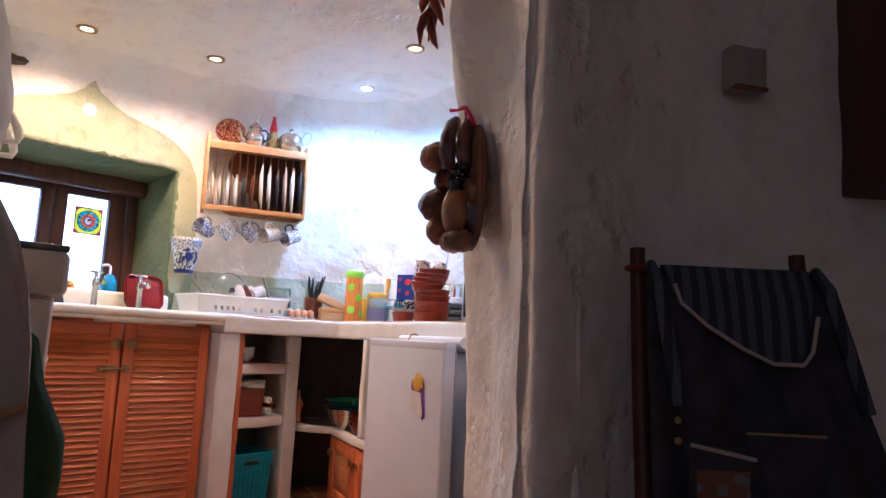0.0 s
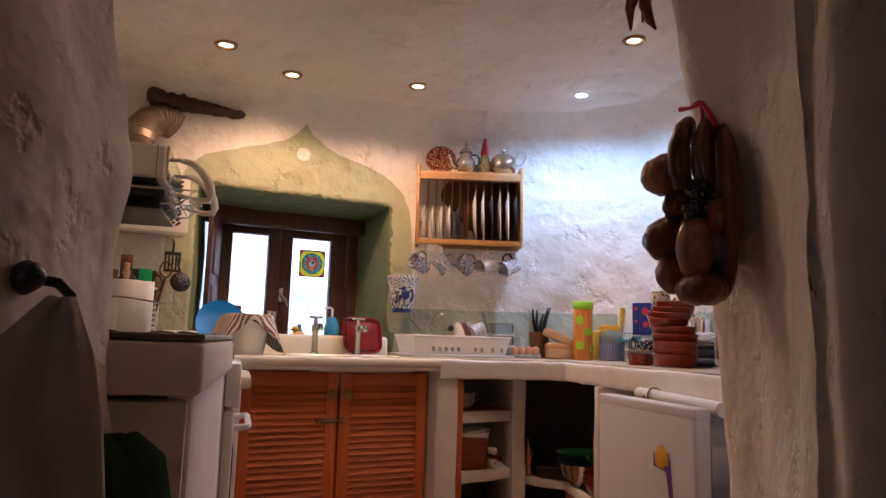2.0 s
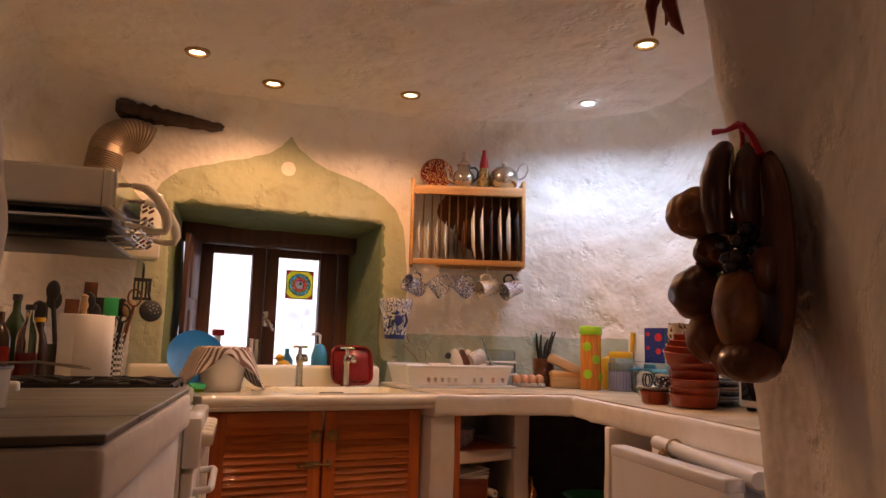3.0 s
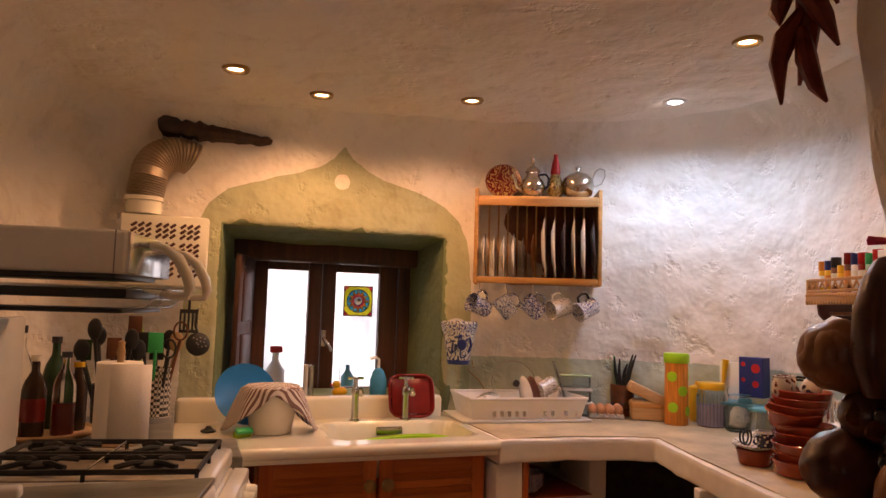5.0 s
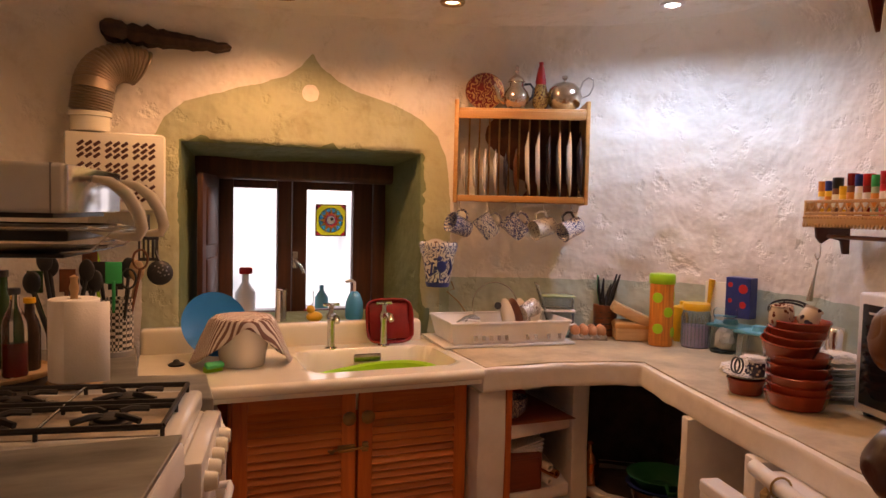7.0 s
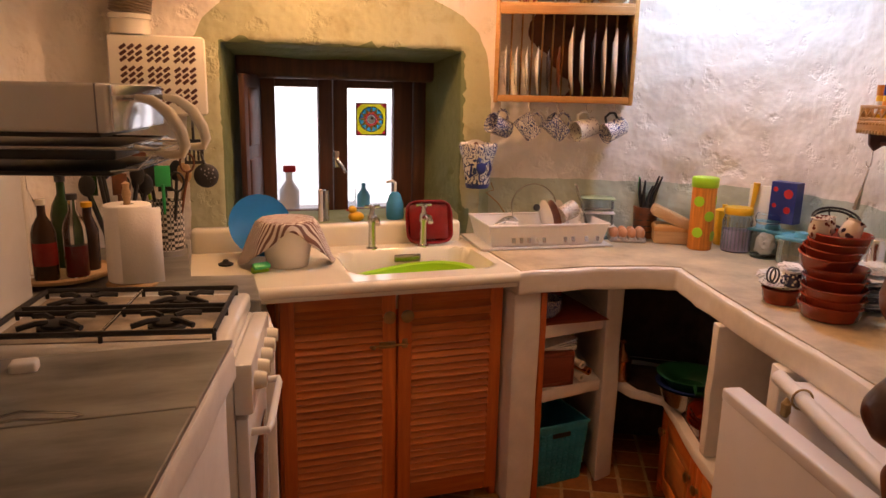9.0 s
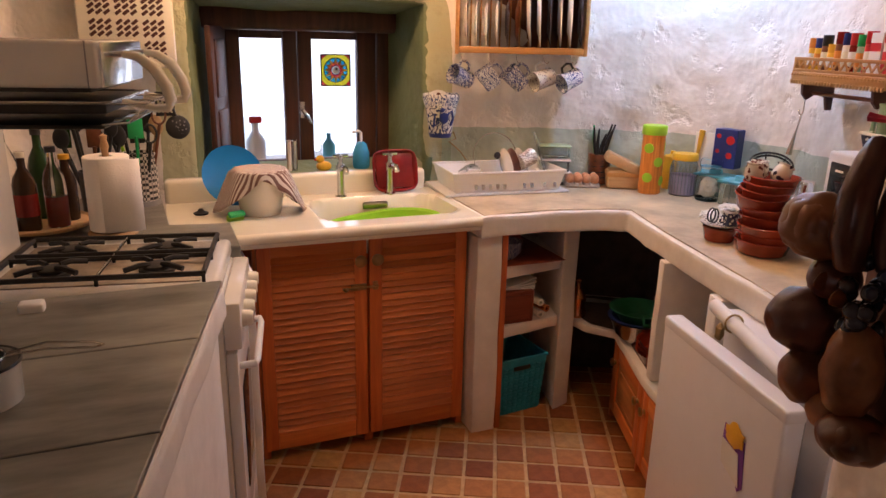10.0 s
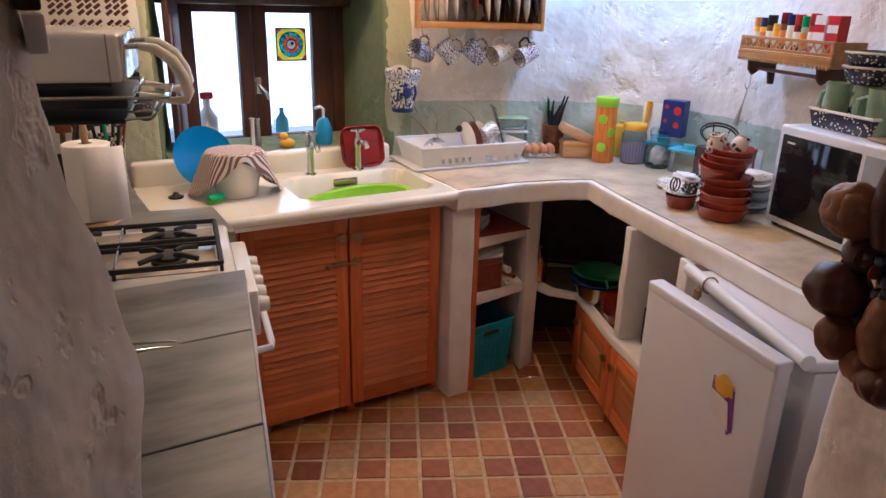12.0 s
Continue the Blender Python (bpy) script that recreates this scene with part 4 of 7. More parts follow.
def grill():
    t = thing("eye_level_grill", "white wall-mounted grill over the cooker with curved handles and black pan", "grill", (-0.346, -0.656, 0), -11)
    L = 0.40
    part("canopy", box((-0.46, 0, 1.478), (-0.003, L, 1.578), 0.010, seg=3), M_ENAMEL, t)
    part("front_plate", box((-0.003, 0.004, 1.480), (0.003, L - 0.004, 1.575), 0.002), M_SHINE, t, "polished metal front")
    part("seam", box((-0.03, -0.001, 1.479), (-0.027, L + 0.001, 1.5775), 0), M_GREYPL, t)
    part("burner_underside", box((-0.44, 0.02, 1.468), (-0.03, L - 0.02, 1.479), 0.002), M_BLACK, t)
    pn = part("grill_pan", box((-0.45, 0.01, 1.422), (0.0, L - 0.01, 1.446), 0.006), M_BLACK, t, "black enamelled grill pan")
    part("pan_rim", tube([(-0.45, 0.005, 1.447), (0.01, 0.005, 1.447), (0.01, L - 0.005, 1.447), (-0.45, L - 0.005, 1.447)], 0.004, 6, closed=True), M_STEEL, pn)
    part("lower_tray", box((-0.45, 0.02, 1.388), (-0.01, L - 0.02, 1.398), 0.004), M_BLACK, t, "black drip tray")
    w = bmesh.new()
    for y in (0.0, 0.11, 0.26):
        tube([(0.0, y, 1.446), (0.085, y, 1.446), (0.045, y, 1.405), (-0.01, y, 1.400)], 0.003, 6, w)
    for x, z in ((0.085, 1.446), (0.065, 1.424), (0.045, 1.405)):
        tube([(x, 0.0, z), (x, 0.26, z)], 0.0025, 6, w)
    part("wire_rack", w, M_STEEL, t)
    part("bracket", box((-0.50, 0.03, 1.40), (-0.44, L - 0.03, 1.57), 0.004), M_ENAMEL, t)
    for y in (0.07, 0.30):
        hb = tube([(0.03, y, 1.550), (0.062, y, 1.545), (0.095, y, 1.520), (0.118, y, 1.480), (0.125, y, 1.450), (0.118, y, 1.432), (0.09, y, 1.430), (0.02, y, 1.446)], [0.008, 0.011, 0.014, 0.014, 0.013, 0.011, 0.009, 0.006], 12)
        part("grill_handle", hb, M_CREAM, t, "curved white plastic handle")
        part("handle_stem", tube([(-0.01, y, 1.548), (0.035, y, 1.550)], 0.006, 8), M_STEEL, t)


cooker()
grill()


# ---- things on the left worktop ----
def bottle(name, at, r, h, neck, mat, cap, label, capmat=None):
    t = thing(name, label, "bottle", at)
    part("glass_body", lathe([(0, 0), (r * 0.9, 0), (r, 0.006), (r, h * 0.58), (r * 0.82, h * 0.68), (neck, h * 0.80), (neck * 0.95, h * 0.95), (0, h * 0.95)], 20), mat, t)
    part("cap", lathe([(0, h * 0.93), (neck * 1.25, h * 0.93), (neck * 1.25, h), (0, h)], 14), capmat or M_BLACK, t)
    if label.startswith("sauce"):
        part("paper_label", lathe([(r + 0.0008, h * 0.2), (r + 0.0008, h * 0.48)], 20), M_REDL, t)
    return t


tr = thing("round_tray", "round wooden turntable on the grey tiled ledge", "tray", (-0.625, 0.20, 0.967))
part("disc", lathe([(0, 0.012), (0.14, 0.012), (0.15, 0.016), (0.155, 0.026), (0.15, 0.032), (0.142, 0.024), (0, 0.022)], 40), M_BASKET, tr)
part("base", lathe([(0, 0), (0.07, 0), (0.07, 0.012), (0, 0.012)], 24), M_BASKET, tr)
bottle("oil_bottle", (-0.70, 0.16, 0.9895), 0.036, 0.34, 0.012, M_GLASS, 0, "tall clear glass oil bottle half full on the turntable")
bottle("vinegar_bottle", (-0.645, 0.10, 0.9895), 0.035, 0.25, 0.012, M_DRKL, 0, "sauce bottle of dark liquid with a red label on the turntable", M_CREAM)
bottle("wine_bottle", (-0.62, 0.28, 0.9895), 0.037, 0.30, 0.013, M_GRNB, 0, "dark green glass bottle on the turntable")
bottle("chilli_oil_bottle", (-0.565, 0.13, 0.9895), 0.034, 0.26, 0.013, M_GLASS, 0, "clear bottle of red oil with a black cap on the turntable")
part("contents", lathe([(0, 0.004), (0.030, 0.004), (0.030, 0.10), (0, 0.10)], 18), M_REDL, bpy.data.objects["chilli_oil_bottle"], "red oil")
bottle("mustard_bottle", (-0.54, 0.22, 0.9895), 0.030, 0.22, 0.014, M_DRKL, 0, "brown bottle with an orange cap on the turntable", M_YELLOW)

pr = thing("paper_towel_roll", "white kitchen roll on a turned wooden stand", "kitchen roll", (-0.405, 0.075, 0.967))
part("stand", lathe([(0, 0), (0.075, 0), (0.078, 0.006), (0.072, 0.014), (0.012, 0.016), (0.010, 0.27), (0.014, 0.285), (0.009, 0.305), (0.012, 0.318), (0, 0.325)], 24), M_BASKET, pr)
part("roll", lathe([(0.02, 0.018), (0.066, 0.018), (0.069, 0.021), (0.069, 0.252), (0.066, 0.255), (0.02, 0.255)], 36), M_PAPER, pr)
sh = bmesh.new()
cols = [(-0.02, -0.0685), (0.03, -0.0715), (0.065, -0.070), (0.098, -0.062)]
a = [sh.verts.new((x, y, 0.020)) for x, y in cols]
c = [sh.verts.new((x, y, 0.252)) for x, y in cols]
for k in range(3):
    sh.faces.new((a[k], a[k + 1], c[k + 1], c[k]))
lf = part("loose_sheet", sh, M_PAPER, pr)
so = lf.modifiers.new("thickness", "SOLIDIFY")
so.thickness = 0.0015


def crock():
    t = thing("utensil_crock", "black and white checked crock full of kitchen utensils", "utensil holder", (-0.315, 0.50, 0.967))
    part("pot", lathe([(0, 0), (0.052, 0), (0.056, 0.004), (0.058, 0.19), (0.061, 0.194), (0.061, 0.20), (0.054, 0.20), (0.050, 0.01), (0, 0.01)], 28), M_CHECK, t)
    part("foot", lathe([(0, -0.0), (0.062, 0.0), (0.062, 0.018), (0.056, 0.02)], 28), M_GREYPL, t)
    rnd = random.Random(3)
    kinds = [("wooden_spoon", M_BASKET), ("ladle", M_BLACK), ("spatula", M_BLACK), ("pasta_server", M_LIME), ("wooden_spoon", M_BLACK), ("tongs", M_BLACK), ("spatula", M_GREENP), ("masher", M_BLACK), ("whisk", M_NUT)]
    for k, (nm, mt) in enumerate(kinds):
        a = 2 * math.pi * k / len(kinds) + 0.3
        u = thing(nm, "kitchen utensil standing in the checked crock", "kitchen utensil", (-0.315 + 0.025 * math.cos(a), 0.50 + 0.025 * math.sin(a), 0.984), group="utensils in the crock")
        tx, ty, h = 0.055 * math.cos(a) + rnd.uniform(-0.02, 0.02), 0.05 * math.sin(a), rnd.uniform(0.21, 0.30)
        part("handle", tube([(0, 0, 0), (tx * 0.5, ty * 0.5, h * 0.5), (tx, ty, h)], 0.006, 8), mt, u)
        if nm in ("spatula", "tongs"):
            hb = box((tx - 0.026, ty - 0.002, h - 0.01), (tx + 0.026, ty + 0.002, h + 0.065), 0.0018)
        elif nm in ("masher", "whisk"):
            hb = tube([(tx + 0.024 * math.sin(w), ty, h + 0.035 - 0.034 * math.cos(w)) for w in [6.2832 * j / 18 for j in range(18)]], 0.0045, 6, closed=True)
        else:
            hb = ball(0.026, 0.010, 0.040, (tx, ty, h + 0.02), 0.05, k, 3) if nm != "pasta_server" else ball(0.022, 0.016, 0.045, (tx, ty, h + 0.02), 0.35, k, 3, freq=30)
        part("head", hb, mt, u)


crock()


def jar_with_tools():
    t = thing("dark_utensil_jar", "dark jar of wooden and black utensils against the corner wall", "utensil holder", (-0.47, 0.42, 0.967))
    part("pot", lathe([(0, 0), (0.05, 0), (0.055, 0.15), (0.05, 0.15), (0.046, 0.008), (0, 0.008)], 24), M_BLACK, t)
    rnd = random.Random(8)
    for k in range(9):
        a = 2 * math.pi * k / 9
        u = thing("cooking_spoon", "dark cooking spoon standing in the dark jar", "kitchen utensil", (-0.47 + 0.02 * math.cos(a), 0.42 + 0.02 * math.sin(a), 0.974), group="spoons in the dark jar")
        tx, ty, h = 0.075 * math.cos(a), 0.05 * math.sin(a), rnd.uniform(0.22, 0.32)
        mt = [M_BLACK, M_NUT, M_BLACK, M_BLACK, M_GRNB, M_BLACK][k % 6]
        part("handle", tube([(0, 0, 0), (tx * 0.5, ty * 0.5, h * 0.5), (tx, ty, h)], 0.007, 8), mt, u)
        bw = box((tx - 0.022, ty - 0.002, h - 0.005), (tx + 0.026, ty + 0.002, h + 0.070), 0.0018) if k % 3 == 1 else ball(0.024 + 0.003 * (k % 2), 0.009, 0.038, (tx, ty, h + 0.02), 0.0, k, 3)
        part("bowl", bw, mt, u)


jar_with_tools()


def hanging_tools():
    t = thing("slotted_turner", "black slotted turner hanging on the green wall corner", "kitchen utensil", (-0.21, 0.49, 1.46))
    part("handle", tube([(0, 0.10, 0.0), (0, 0.04, -0.01), (0, 0, -0.03), (0, 0, -0.07)], 0.005, 8), M_BLACK, t)
    b = bmesh.new()
    box((-0.034, -0.002, -0.085), (0.034, 0.002, -0.07), 0.001, b)
    for k in range(5):
        box((-0.034 + k * 0.0148, -0.002, -0.150), (-0.026 + k * 0.0148, 0.002, -0.083), 0.001, b)
    box((-0.034, -0.002, -0.160), (0.034, 0.002, -0.148), 0.001, b)
    part("blade", b, M_BLACK, t)
    t = thing("skimmer", "round black perforated skimmer hanging beside the turner", "kitchen utensil", (-0.175, 0.485, 1.33))
    part("handle", tube([(0, 0.12, 0.06), (-0.01, 0.05, 0.04), (-0.01, 0, 0.0), (0, -0.005, -0.03)], 0.005, 8), M_BLACK, t)
    part("bowl", lathe([(0, 0.012), (0.03, 0.008), (0.044, 0), (0.045, -0.002), (0.03, 0.005), (0, 0.009)], 28, m=pose(0.004, 0, -0.072, 80, 0, 10)), M_BLACK, t)
    hole = finish(lathe([(0, 0.001), (0.0028, 0.001), (0.0028, -0.001), (0, -0.001)], 8), "hole", M_GREYPL)
    for k in range(18):
        a, r = k * 2.4, 0.008 * math.sqrt(k)
        part("hole", hole, M_GREYPL, t, m=pose(0.004 + r * math.cos(a), -0.0125 + 0.004 * (r / 0.034), -0.072 + r * math.sin(a), 90, 0, 0))


hanging_tools()


def milk_pan():
    t = thing("milk_pan", "small white enamel pan with black rim on the grey tiles", "saucepan", (-0.545, -1.17, 1.0105))
    part("pan", lathe([(0, 0), (0.055, 0), (0.062, 0.01), (0.064, 0.075), (0.067, 0.08), (0.064, 0.082), (0.058, 0.012), (0, 0.008)], 30), M_ENAMEL, t)
    part("rim", lathe([(0.064, 0.079), (0.068, 0.081), (0.066, 0.085), (0.062, 0.083)], 30), M_BLACK, t)
    s = thing("tea_strainer", "wire tea strainer lying across the white pan", "strainer", (-0.545, -1.17, 1.098))
    part("mesh_bowl", lathe([(0.0, -0.03), (0.02, -0.026), (0.036, -0.012), (0.042, 0.0), (0.043, 0.002), (0.036, -0.008), (0.0, -0.027)], 24), M_IRON, s)
    part("ring", tube([(0.044 * math.cos(a / 24 * 6.283), 0.044 * math.sin(a / 24 * 6.283), 0.002) for a in range(24)], 0.0022, 6, closed=True), M_STEEL, s)
    part("wire_handle", tube([(0.043, 0.008, 0.002), (0.10, 0.03, 0.004), (0.17, 0.025, -0.004), (0.185, 0.02, -0.008), (0.17, 0.008, -0.006), (0.10, 0.005, 0.003), (0.044, -0.005, 0.002)], 0.0018, 6), M_STEEL, s)
    c = thing("plug_with_cable", "white plug and coiled cable on the grey tiles", "plug", (-0.53, -0.76, 1.0105))
    part("plug", box((-0.02, -0.02, 0.0), (0.03, 0.02, 0.035), 0.008, seg=3), M_WHITEP, c)
    part("cable", tube([(0.0, -0.02, 0.012), (0.05, -0.07, 0.006), (0.03, -0.12, 0.006), (-0.05, -0.13, 0.006), (-0.12, -0.09, 0.006), (-0.2, -0.1, 0.006)], 0.004, 8), M_WHITEP, c)


milk_pan()


# ---- things round the sink ----
def sink_things():
    t = solo("blue_plate", lathe([(0, 0), (0.07, 0.002), (0.10, 0.012), (0.118, 0.02), (0.120, 0.024), (0.10, 0.017), (0.07, 0.008), (0, 0.006)], 44), M_BLUEP, "bright blue plastic plate leaning against the sink back", "plate", m=pose(0.01, 0.455, 1.065, 68, 0, 12))
    t = thing("draining_pot", "white bowl upside down under a brown striped tea towel", "pot", (0.095, 0.29, 0.952))
    part("pot_body", lathe([(0.070, 0), (0.074, 0.0), (0.098, 0.14), (0.100, 0.15), (0.0, 0.160)], 36), M_ENAMEL, t)
    bm = bmesh.new()
    n, r = 72, 16
    rings = []
    for j in range(r):
        s = j / (r - 1)
        ring = []
        for i in range(n):
            a = 2 * math.pi * i / n
            side = abs(math.cos(a + 0.15)) ** 1.5
            reach = 0.115 + 0.165 * side + 0.015 * math.sin(3 * a + 1)
            run = reach * s
            if run < 0.098:
                rad, z = run, 0.168 - 0.05 * max(0.0, run - 0.07)
            else:
                over = run - 0.098
                rad, z = 0.104 + over * (0.16 + 0.20 * side), 0.1666 - over * 0.92
            rad *= 1 + 0.05 * math.sin(7 * a + 0.6) * min(1, max(0.0, run - 0.09) * 14)
            ring.append(bm.verts.new((rad * math.cos(a), rad * math.sin(a), max(z, 0.004 + 0.003 * math.sin(5 * a)))))
        rings.append(ring)
    for p, q in zip(rings, rings[1:]):
        for i in range(n):
            bm.faces.new((p[i], p[(i + 1) % n], q[(i + 1) % n], q[i]))
    o = solo("tea_towel", bm, M_CLOTH, "cream tea towel with brown stripes draped over the upturned bowl", "tea towel", (0.095, 0.29, 0.953), 6)
    so = o.modifiers.new("thickness", "SOLIDIFY")
    so.thickness = 0.003
    t = thing("scrubbing_brush", "small green scrubbing brush leaning on the bowl", "brush", (-0.01, 0.195, 0.953), 25)
    part("back", box((-0.032, -0.012, 0.018), (0.032, 0.014, 0.034), 0.006, m=pose(0, 0, 0, 25)), M_GREENP, t)
    bb = bmesh.new()
    for i in range(10):
        for j in range(4):
            box((-0.030 + i * 0.0062, -0.010 + j * 0.0055, 0.0), (-0.0265 + i * 0.0062, -0.007 + j * 0.0055, 0.019), 0, bb)
    part("bristles", bb, M_LIME, t, smooth=False)
    t = thing("sink_plug", "dark rubber sink plug with chain lying on the drainer", "plug", (-0.12, 0.33, 0.952))
    part("disc", lathe([(0, 0), (0.026, 0), (0.028, 0.005), (0.012, 0.012), (0.008, 0.02), (0, 0.02)], 20), M_IRON, t)
    t = thing("washing_bowl", "lime green flexible bowl lying in the sink", "bowl", m=pose(0.58, 0.25, 0.80) @ Matrix.Scale(0.9, 4))
    bm = bmesh.new()
    n = 40
    rg = []
    for s, z in ((0.0, 0.0), (0.75, 0.003), (0.92, 0.05), (1.0, 0.115), (1.04, 0.118), (0.96, 0.11), (0.88, 0.05), (0.7, 0.008), (0.0, 0.006)):
        rg.append([bm.verts.new((0.225 * s * math.cos(6.2832 * i / n) * (1 + 0.12 * abs(math.cos(6.2832 * i / n)) ** 3), 0.145 * s * math.sin(6.2832 * i / n), z + 0.01 * s * math.sin(2 * 6.2832 * i / n))) for i in range(n)])
    for p, q in zip(rg, rg[1:]):
        for i in range(n):
            bm.faces.new((p[i], p[(i + 1) % n], q[(i + 1) % n], q[i]))
    bmesh.ops.remove_doubles(bm, verts=bm.verts[:], dist=1e-5)
    part("shell", bm, M_LIME, t)
    t = thing("red_dish", "oxblood glazed square baking dish leaning behind the tap", "baking dish", m=pose(0.70, 0.515, 1.045, 76, 0, 0))
    b = bmesh.new()
    box((-0.085, -0.075, 0), (0.085, 0.075, 0.012), 0.005, b)
    part("base", b, M_REDG, t)
    rim = [(0.098 * (abs(math.cos(a)) ** 0.45) * (1 if math.cos(a) > 0 else -1), 0.088 * (abs(math.sin(a)) ** 0.45) * (1 if math.sin(a) > 0 else -1), 0.02 + 0.002 * math.sin(12 * a)) for a in [6.2832 * k / 48 for k in range(48)]]
    w = bmesh.new()
    lo = [w.verts.new((x * 0.86, y * 0.86, 0.002)) for x, y, z in rim]
    hi = [w.verts.new(p) for p in rim]
    for k in range(48):
        w.faces.new((lo[k], lo[(k + 1) % 48], hi[(k + 1) % 48], hi[k]))
    part("side", w, M_REDG, t)
    part("rim", tube(rim, 0.005, 8, closed=True), M_REDG, t)
    t = thing("rubber_duck", "small yellow rubber duck on the window sill", "rubber duck", m=pose(0.44, 0.74, 1.0205) @ Matrix.Scale(1.35, 4))
    part("duck_body", ball(0.026, 0.018, 0.017, (0, 0, 0.014), sub=3), M_YELLOW, t)
    part("head", ball(0.014, 0.013, 0.013, (-0.012, 0, 0.038), sub=3), M_YELLOW, t)
    part("beak", ball(0.007, 0.006, 0.003, (-0.027, 0, 0.036), sub=2), M_REDP, t)
    t = thing("soap_bottle", "blue hand soap bottle with white pump on the sill", "soap dispenser", m=pose(0.62, 0.76, 1.0205) @ Matrix.Scale(1.15, 4))
    part("bottle_body", lathe([(0, 0), (0.030, 0), (0.034, 0.01), (0.034, 0.06), (0.022, 0.095), (0.012, 0.105), (0, 0.107)], 24), M_SOAP, t)
    part("pump", tube([(0, 0, 0.10), (0, 0, 0.14), (-0.012, 0, 0.148), (-0.035, 0, 0.143)], 0.006, 8), M_WHITEP, t)
    for x, c in ((0.29, 0), (0.315, 1)):
        solo("toothbrush_tube", lathe([(0, 0), (0.011, 0), (0.011, 0.13), (0.013, 0.135), (0, 0.14)], 12), M_STEEL if c else M_CLOTH, "slim upright tube on the window sill", "tube", (x, 0.76, 1.0205))
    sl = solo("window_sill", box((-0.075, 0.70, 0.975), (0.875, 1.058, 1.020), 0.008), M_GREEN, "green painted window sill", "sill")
    sl["kind"] = "structure"
    # things on the ledge outside
    for x, h, r, mt, lb in ((0.22, 0.20, 0.05, M_WHITEP, "white plastic bottle on the ledge outside"), (0.10, 0.11, 0.07, M_CERAM, "white bowl on the ledge outside"), (0.60, 0.14, 0.035, M_LBLUE, "pale blue bottle on the ledge outside"), (0.53, 0.20, 0.03, M_GLASS, "clear glass bottle on the ledge outside")):
        solo("ledge_bottle", lathe([(0, 0), (r, 0), (r, h * 0.55), (r * 0.35, h * 0.8), (r * 0.35, h), (0, h)], 20), mt, lb, "bottle", (x, 1.33, 0.97))
    solo("red_nozzle", box((-0.03, -0.01, 0), (0.035, 0.01, 0.035), 0.008), M_REDP, "red spray nozzle on the white bottle outside", "nozzle", (0.22, 1.33, 1.17))
    led = solo("outside_ledge", box((-0.3, 1.2, 0.90), (1.2, 1.55, 0.97), 0.01), M_BACK, "white ledge outside the window", "ledge")
    led["kind"] = "structure"
    c = thing("sun_catcher", "square stained glass hanging with a sun wheel on the window pane", "hanging ornament", (0.578, 1.05, 1.447))
    part("glass", box((-0.068, -0.002, -0.072), (0.068, 0.002, 0.072), 0.001), M_STAINED, c)
    f = bmesh.new()
    for a in ((-0.072, -0.003, -0.076, 0.072, 0.003, -0.070), (-0.072, -0.003, 0.070, 0.072, 0.003, 0.076), (-0.074, -0.003, -0.076, -0.068, 0.003, 0.076), (0.068, -0.003, -0.076, 0.074, 0.003, 0.076)):
        box(a[:3], a[3:], 0.001, f)
    part("frame", f, M_BLACK, c)
    ry = bmesh.new()
    for k in range(12):
        a = 6.2832 * k / 12
        tube([(0.030 * math.cos(a), -0.003, 0.030 * math.sin(a)), (0.055 * math.cos(a), -0.003, 0.055 * math.sin(a))], [0.008, 0.0015], 5, ry)
    part("rays", ry, M_YELLOW, c)
    part("centre", lathe([(0, 0.001), (0.016, 0.001), (0.016, -0.001), (0, -0.001)], 20, m=pose(0, -0.005, 0, 90)), M_CERAM, c)
    part("swirl", lathe([(0, 0.001), (0.008, 0.001), (0.008, -0.001), (0, -0.001)], 16, m=pose(0.003, -0.007, 0.006, 90)), M_BLACK, c)


M_STAINED = sun_catcher_colours()
sink_things()


# ---- plate rack, its plates and mugs ----
def along(p, ang, x, y=0.0):
    a = radians(ang)
    return (p[0] + x * math.cos(a) - y * math.sin(a), p[1] + x * math.sin(a) + y * math.cos(a))


RP, RA = (0.991, 0.556), -24.1


